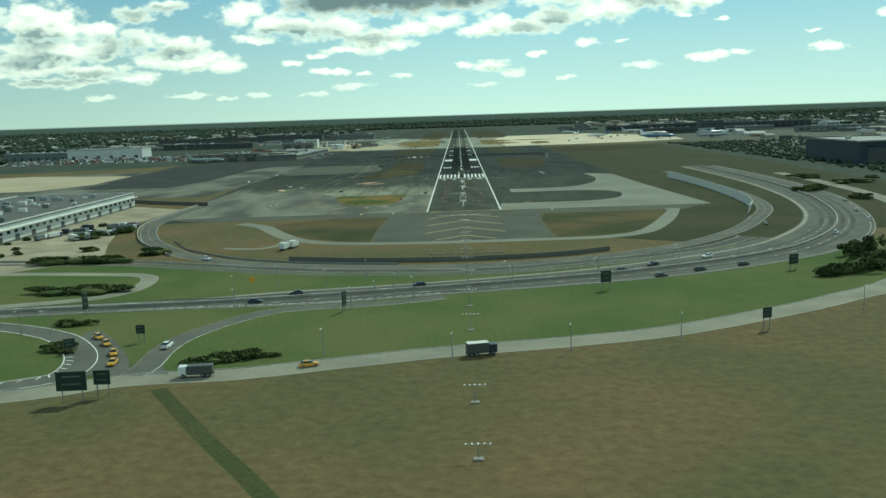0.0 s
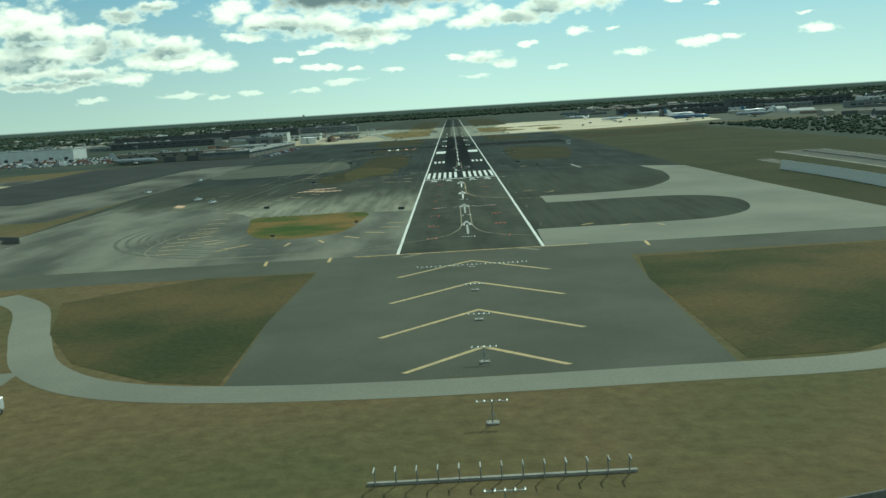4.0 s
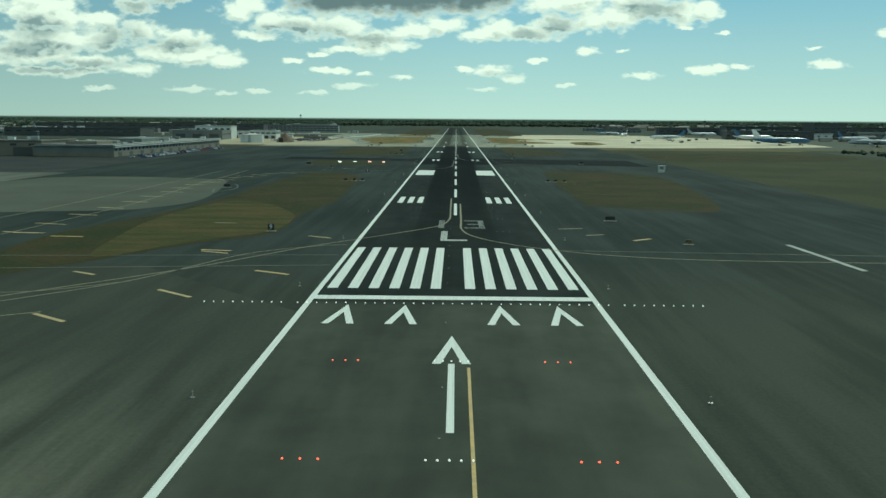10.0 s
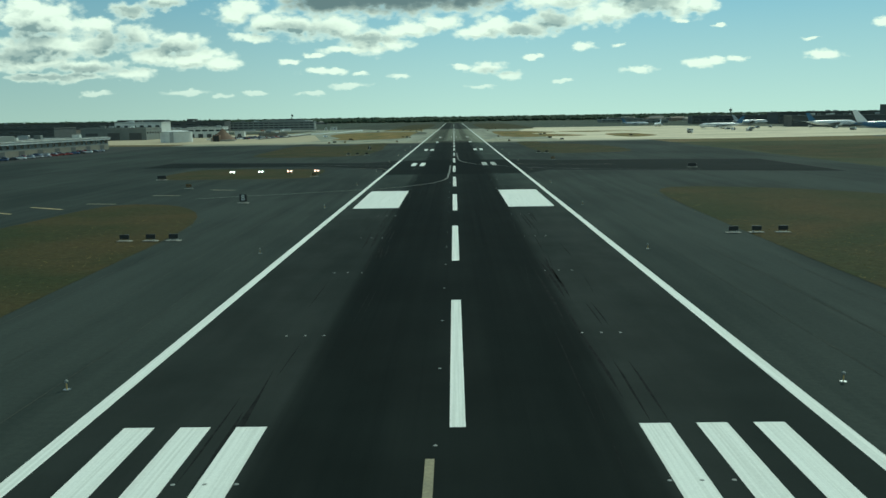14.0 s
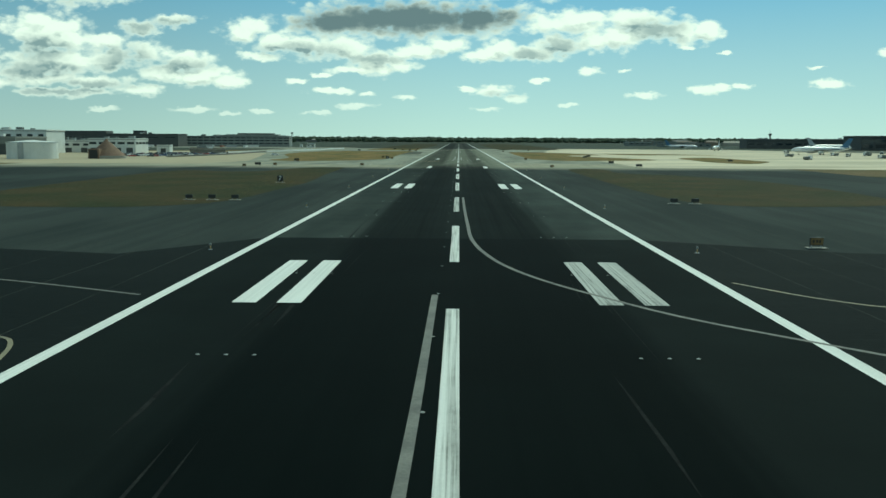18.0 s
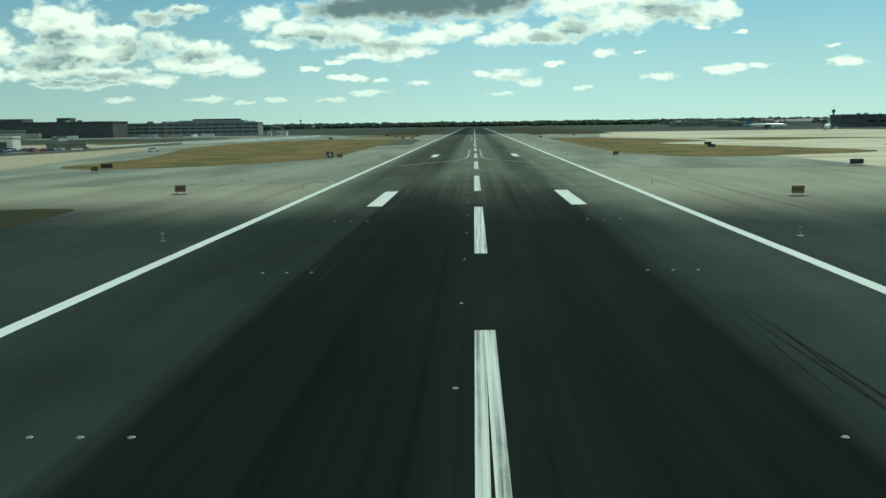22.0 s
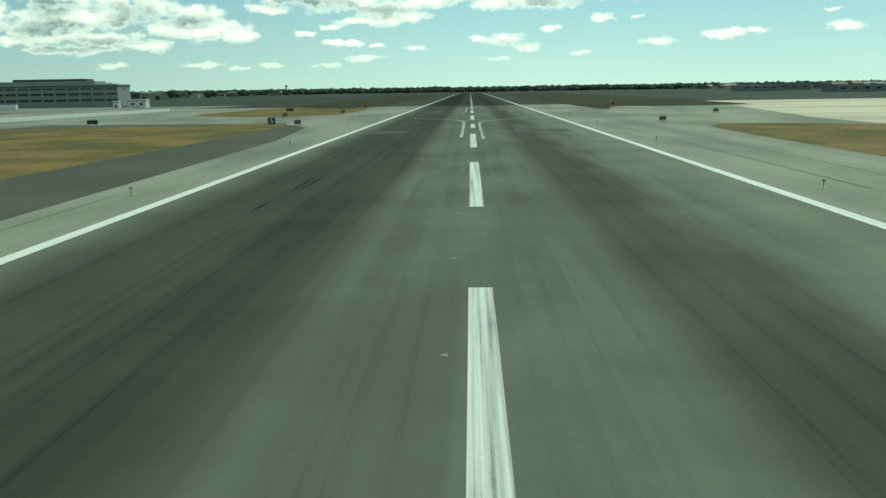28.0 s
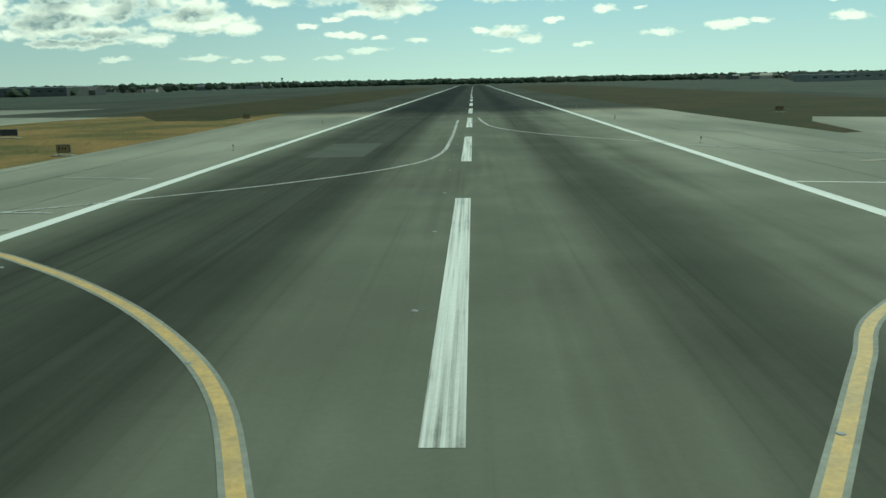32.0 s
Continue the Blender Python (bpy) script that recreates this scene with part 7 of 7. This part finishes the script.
sl = street_lamp()
LAMPS = [(24, -618, 80), (53, -609, 80), (14, -523, 60), (46, -521, 55), (-79, -537, 90), (-128, -585, 90), (-36.5, -563, 90), (-37, -616, 90), (111, -582, 75), (-5, -624, 90), (-73, -561, 100), (-68, -519, 90), (-37, -511, 90), (15, -532, 60), (45, -525, 50), (-25, -541, 100), (-30, -553, 90), (-18, -548, 80), (-49, -530, 90), (80, -497, 50), (108, -480, 45), (-119, -586, 60), (140, -470, 40)]
for i, (x, y, a) in enumerate(LAMPS):
    if i:
        copy_thing(sl, pose(x, y, 0, 0, 0, a))
    else:
        sl.matrix_basis = pose(x, y, 0, 0, 0, a)
cone_ = thing("delineator_post", "slim white delineator post beside the highway gore", "delineator", None, "delineator posts")
part("shaft", tubed((0, 0, 0.05), (0, 0, 1.0), 0.07, 6), M_WALLW, cone_)
part("base", tubed((0, 0, 0), (0, 0, 0.06), 0.25, 8), M_BLACK, cone_)
cone_.matrix_basis = pose(-70, -555.4, 0.03)
for k, (x, y, a) in enumerate(along(offset_line([p for p in FRONT if p[0] > 0], -4.2), 6.0)):
    copy_thing(cone_, pose(x, y, 0.02))


# ---- trees, hedges and woods ----
def leaves(rng_, n, spread, size):
    """Many small leaf clumps inside an uneven cloud of lobes."""
    lobes = [(Vector((rng_.gauss(0, 0.42) * spread[0], rng_.gauss(0, 0.42) * spread[1], rng_.uniform(0.25, 0.85) * spread[2])), rng_.uniform(0.28, 0.5)) for _ in range(9)]
    verts, faces = [], []
    for _ in range(n):
        c, r_ = rng_.choice(lobes)
        d = Vector((rng_.gauss(0, 1), rng_.gauss(0, 1), rng_.gauss(0, 0.8))).normalized() * rng_.uniform(0.55, 1.05) * r_
        p = c + Vector((d.x * spread[0], d.y * spread[1], d.z * spread[2] * 0.7))
        p.z = max(p.z, 0.1)
        q = Euler((rng_.uniform(-1, 1), rng_.uniform(-1, 1), rng_.uniform(0, 6.28))).to_matrix()
        s = size * rng_.uniform(0.6, 1.4)
        o = len(verts)
        for a in ((-s, -s * 0.6, 0), (s * 0.2, -s, s * 0.3), (s, s * 0.5, 0), (-s * 0.3, s, -s * 0.25)):
            verts.append(p + q @ Vector(a))
        faces += [(o, o + 1, o + 2), (o, o + 2, o + 3)]
    return verts, faces


def tree(x, y, h, rng_, label="dark green roadside tree with a ragged crown"):
    e = thing("tree", label, "tree", pose(x, y, 0, 0, 0, rng_.uniform(0, 360)))
    tr = part("trunk", tubed((0, 0, 0), (0, 0, h * 0.55), h * 0.035, 8, h * 0.018), M_BARK, e)
    for k in range(5):
        a = math.tau * k / 5 + rng_.uniform(-0.3, 0.3)
        part("limb", tubed((0, 0, h * (0.3 + 0.04 * k)), (math.cos(a) * h * 0.2, math.sin(a) * h * 0.2, h * (0.55 + 0.05 * k)), h * 0.014, 5, h * 0.006), M_BARK, tr)
    v_, f_ = leaves(rng_, 520, (h * 0.38, h * 0.38, h * 0.72), h * 0.045)
    raw("crown", [p + Vector((0, 0, h * 0.25)) for p in v_], f_, M_LEAF, e)
    return e


def hedge(x, y, sx, sy, h, turn, rng_, label="clipped dark bushes in a low mass"):
    e = thing("bush", label, "bush", pose(x, y, 0, 0, 0, turn))
    for k in range(4):
        part("stem", tubed((rng_.uniform(-0.3, 0.3) * sx, rng_.uniform(-0.3, 0.3) * sy, 0), (rng_.uniform(-0.3, 0.3) * sx, rng_.uniform(-0.3, 0.3) * sy, h * 0.6), 0.08, 5, 0.03), M_BARK, e)
    v_, f_ = leaves(rng_, int(300 + sx * sy * 16), (sx * 0.62, sy * 0.62, h), 0.36)
    core = bmesh.new()
    for k in range(7):
        m = Matrix.Translation((rng_.uniform(-0.36, 0.36) * sx, rng_.uniform(-0.34, 0.34) * sy, h * 0.36)) @ Matrix.Diagonal((sx * 0.20, sy * 0.26, h * rng_.uniform(0.3, 0.42), 1))
        blob = bmesh.ops.create_icosphere(core, subdivisions=2, radius=1.0, matrix=m)
        for q in blob["verts"]:
            q.co += Vector((rng_.uniform(-0.25, 0.25), rng_.uniform(-0.25, 0.25), rng_.uniform(-0.2, 0.2)))
    part("thicket", core, M_LEAF, e)
    raw("crown", v_, f_, M_LEAF, e)
    return e


rng = random.Random(31)
for x, y, h in ((142, -508, 8), (150, -500, 9), (160, -492, 9), (170, -478, 10), (-232, -425, 8), (-238, -440, 9), (-226, -436, 7), (-246, -430, 9), (180, -500, 11), (190, -470, 10)):
    tree(x, y, h, rng)
for x, y, sx, sy, h, a in ((-140, -525, 26, 9, 2.6, 0), (-66, -622, 9, 4, 2.0, 20), (-60, -618, 10, 4, 2.2, 15), (-52, -616, 9, 2.5, 1.0, 10), (-174, -458, 22, 6, 3.4, 5), (-152, -456, 22, 6, 3.2, -5), (-140, -436, 12, 8, 3.0, 40), (-196, -372, 12, 8, 3, 0), (-186, -352, 10, 7, 3, 30), (-108, -605, 8, 6, 1.4, 0), (-118, -576, 9, 4, 1.8, 10), (126, -531, 18, 7, 4, 10), (140, -520, 16, 9, 5, 20), (154, -508, 18, 10, 6, 35), (150, -492, 14, 8, 5, 40), (-176, -420, 8, 5, 2.0, 0)):
    hedge(x, y, sx, sy, h, a, rng)
for k in range(26):
    hedge(-205 + rng.uniform(-30, 30), -372 + rng.uniform(-60, 60), rng.uniform(2, 5), rng.uniform(2, 4), rng.uniform(0.8, 1.8), rng.uniform(0, 180), rng, "scrubby weeds in the sandy yard") if k < 12 else hedge(rng.uniform(215, 330), rng.uniform(-330, -120), rng.uniform(8, 26), rng.uniform(5, 10), rng.uniform(1.4, 3.4), rng.uniform(0, 180), rng, "scrubby trees and bushes beside the highway")


def woods(name, count, place, label, seed, size=1.0):
    """Far woodland as one mass of ragged crowns."""
    rs = np.random.RandomState(seed)
    bm = bmesh.new()
    bmesh.ops.create_icosphere(bm, subdivisions=1, radius=1.0)
    base_v = np.array([v_.co[:] for v_ in bm.verts])
    base_f = np.array([[v_.index for v_ in f.verts] for f in bm.faces])
    bm.free()
    vs, fs = [], []
    for i in range(count):
        x, y = place(rs)
        r_ = rs.uniform(5, 11) * size
        h = rs.uniform(7, 15) * size
        v_ = base_v * (1 + rs.uniform(-0.28, 0.28, (len(base_v), 1))) * (r_, r_, h * 0.5) + (x, y, h * 0.5)
        vs.append(v_)
        fs.append(base_f + i * len(base_v))
    return tagged(raw(name, np.concatenate(vs).tolist(), np.concatenate(fs).tolist(), M_WOODS), label, "woods", kind="stuff")


def left_woods(rs):
    while True:
        x, y = rs.uniform(-4200, -420), rs.uniform(1250, 5200)
        if x < -420 - 0.0 * y and not (-880 < x < -200 and y < 1950) and not (-1500 < x < -430 and y < 2900 and rs.rand() < 0.75):
            return x, y


def mid_woods(rs):
    return rs.uniform(-900, 1300), 3300 + abs(rs.normal(0, 700))


def right_woods(rs):
    return rs.uniform(900, 4600), rs.uniform(2500, 5200)


woods("woods", 4200, left_woods, "dense dark autumn woods and suburbs to the horizon", 1)
woods("woods", 1900, mid_woods, "dark tree line beyond the far runway end", 2)
woods("woods", 1800, right_woods, "dark tree line behind the terminals", 3)
woods("woods", 5200, lambda rs: (rs.uniform(-5200, 5200), rs.uniform(4600, 6300)), "hazy dark woods along the horizon", 6, 1.5)
woods("woods", 2600, lambda rs: (rs.uniform(-3200, -800), rs.uniform(700, 4600)), "dark woods among the western suburbs", 7, 1.0)
woods("woods", 900, lambda rs: (rs.uniform(930, 2400), rs.uniform(700, 3200)), "dark trees among the terminal roads", 9, 0.8)
woods("woods", 260, lambda rs: (rs.uniform(-1400, -760), rs.uniform(250, 700)), "belt of trees beyond the western apron", 4)
woods("woods", 6500, lambda rs: (345 + 1300 * rs.rand() ** 1.3, rs.uniform(-330, 660)), "low trees and scrub beyond the highway", 5, 0.27)


def tufts():
    """Ragged grass blades along the strips that the runway passes."""
    rs = np.random.RandomState(8)
    vs, fs = [], []
    spans = ((-1, 95, 300), (-1, 560, 755), (-1, 935, 1240), (-1, 1330, 1460), (1, 160, 340), (1, 570, 750), (1, 950, 1210))
    for i in range(15000):
        s, y0, y1 = spans[rs.randint(len(spans))]
        x, y = s * (44.8 + abs(rs.normal(0, 14))), rs.uniform(y0 + 12, y1 - 12)
        if abs(x) > 80:
            continue
        a, h, wd = rs.uniform(0, 3.14), rs.uniform(0.02, 0.05), rs.uniform(0.08, 0.25)
        o = len(vs)
        vs += [(x - wd * math.cos(a), y - wd * math.sin(a), 0.045), (x + wd * math.cos(a), y + wd * math.sin(a), 0.045), (x + rs.uniform(-0.15, 0.15), y + rs.uniform(-0.15, 0.15), 0.045 + h)]
        fs.append((o, o + 1, o + 2))
    return tagged(raw("grass_tufts", vs, fs, M_STRIP), "ragged dry grass tufts on the runway strips", "grass", kind="stuff")


tufts()

# ---- the whole place is modelled at full size and laid out at this scale, so that the camera keeps a calm pace ----
SCALE = 0.55
for ob in list(scene.objects):
    if ob.parent is None and ob.type in ("MESH", "EMPTY"):
        ob.matrix_basis = Matrix.Scale(SCALE, 4) @ ob.matrix_basis
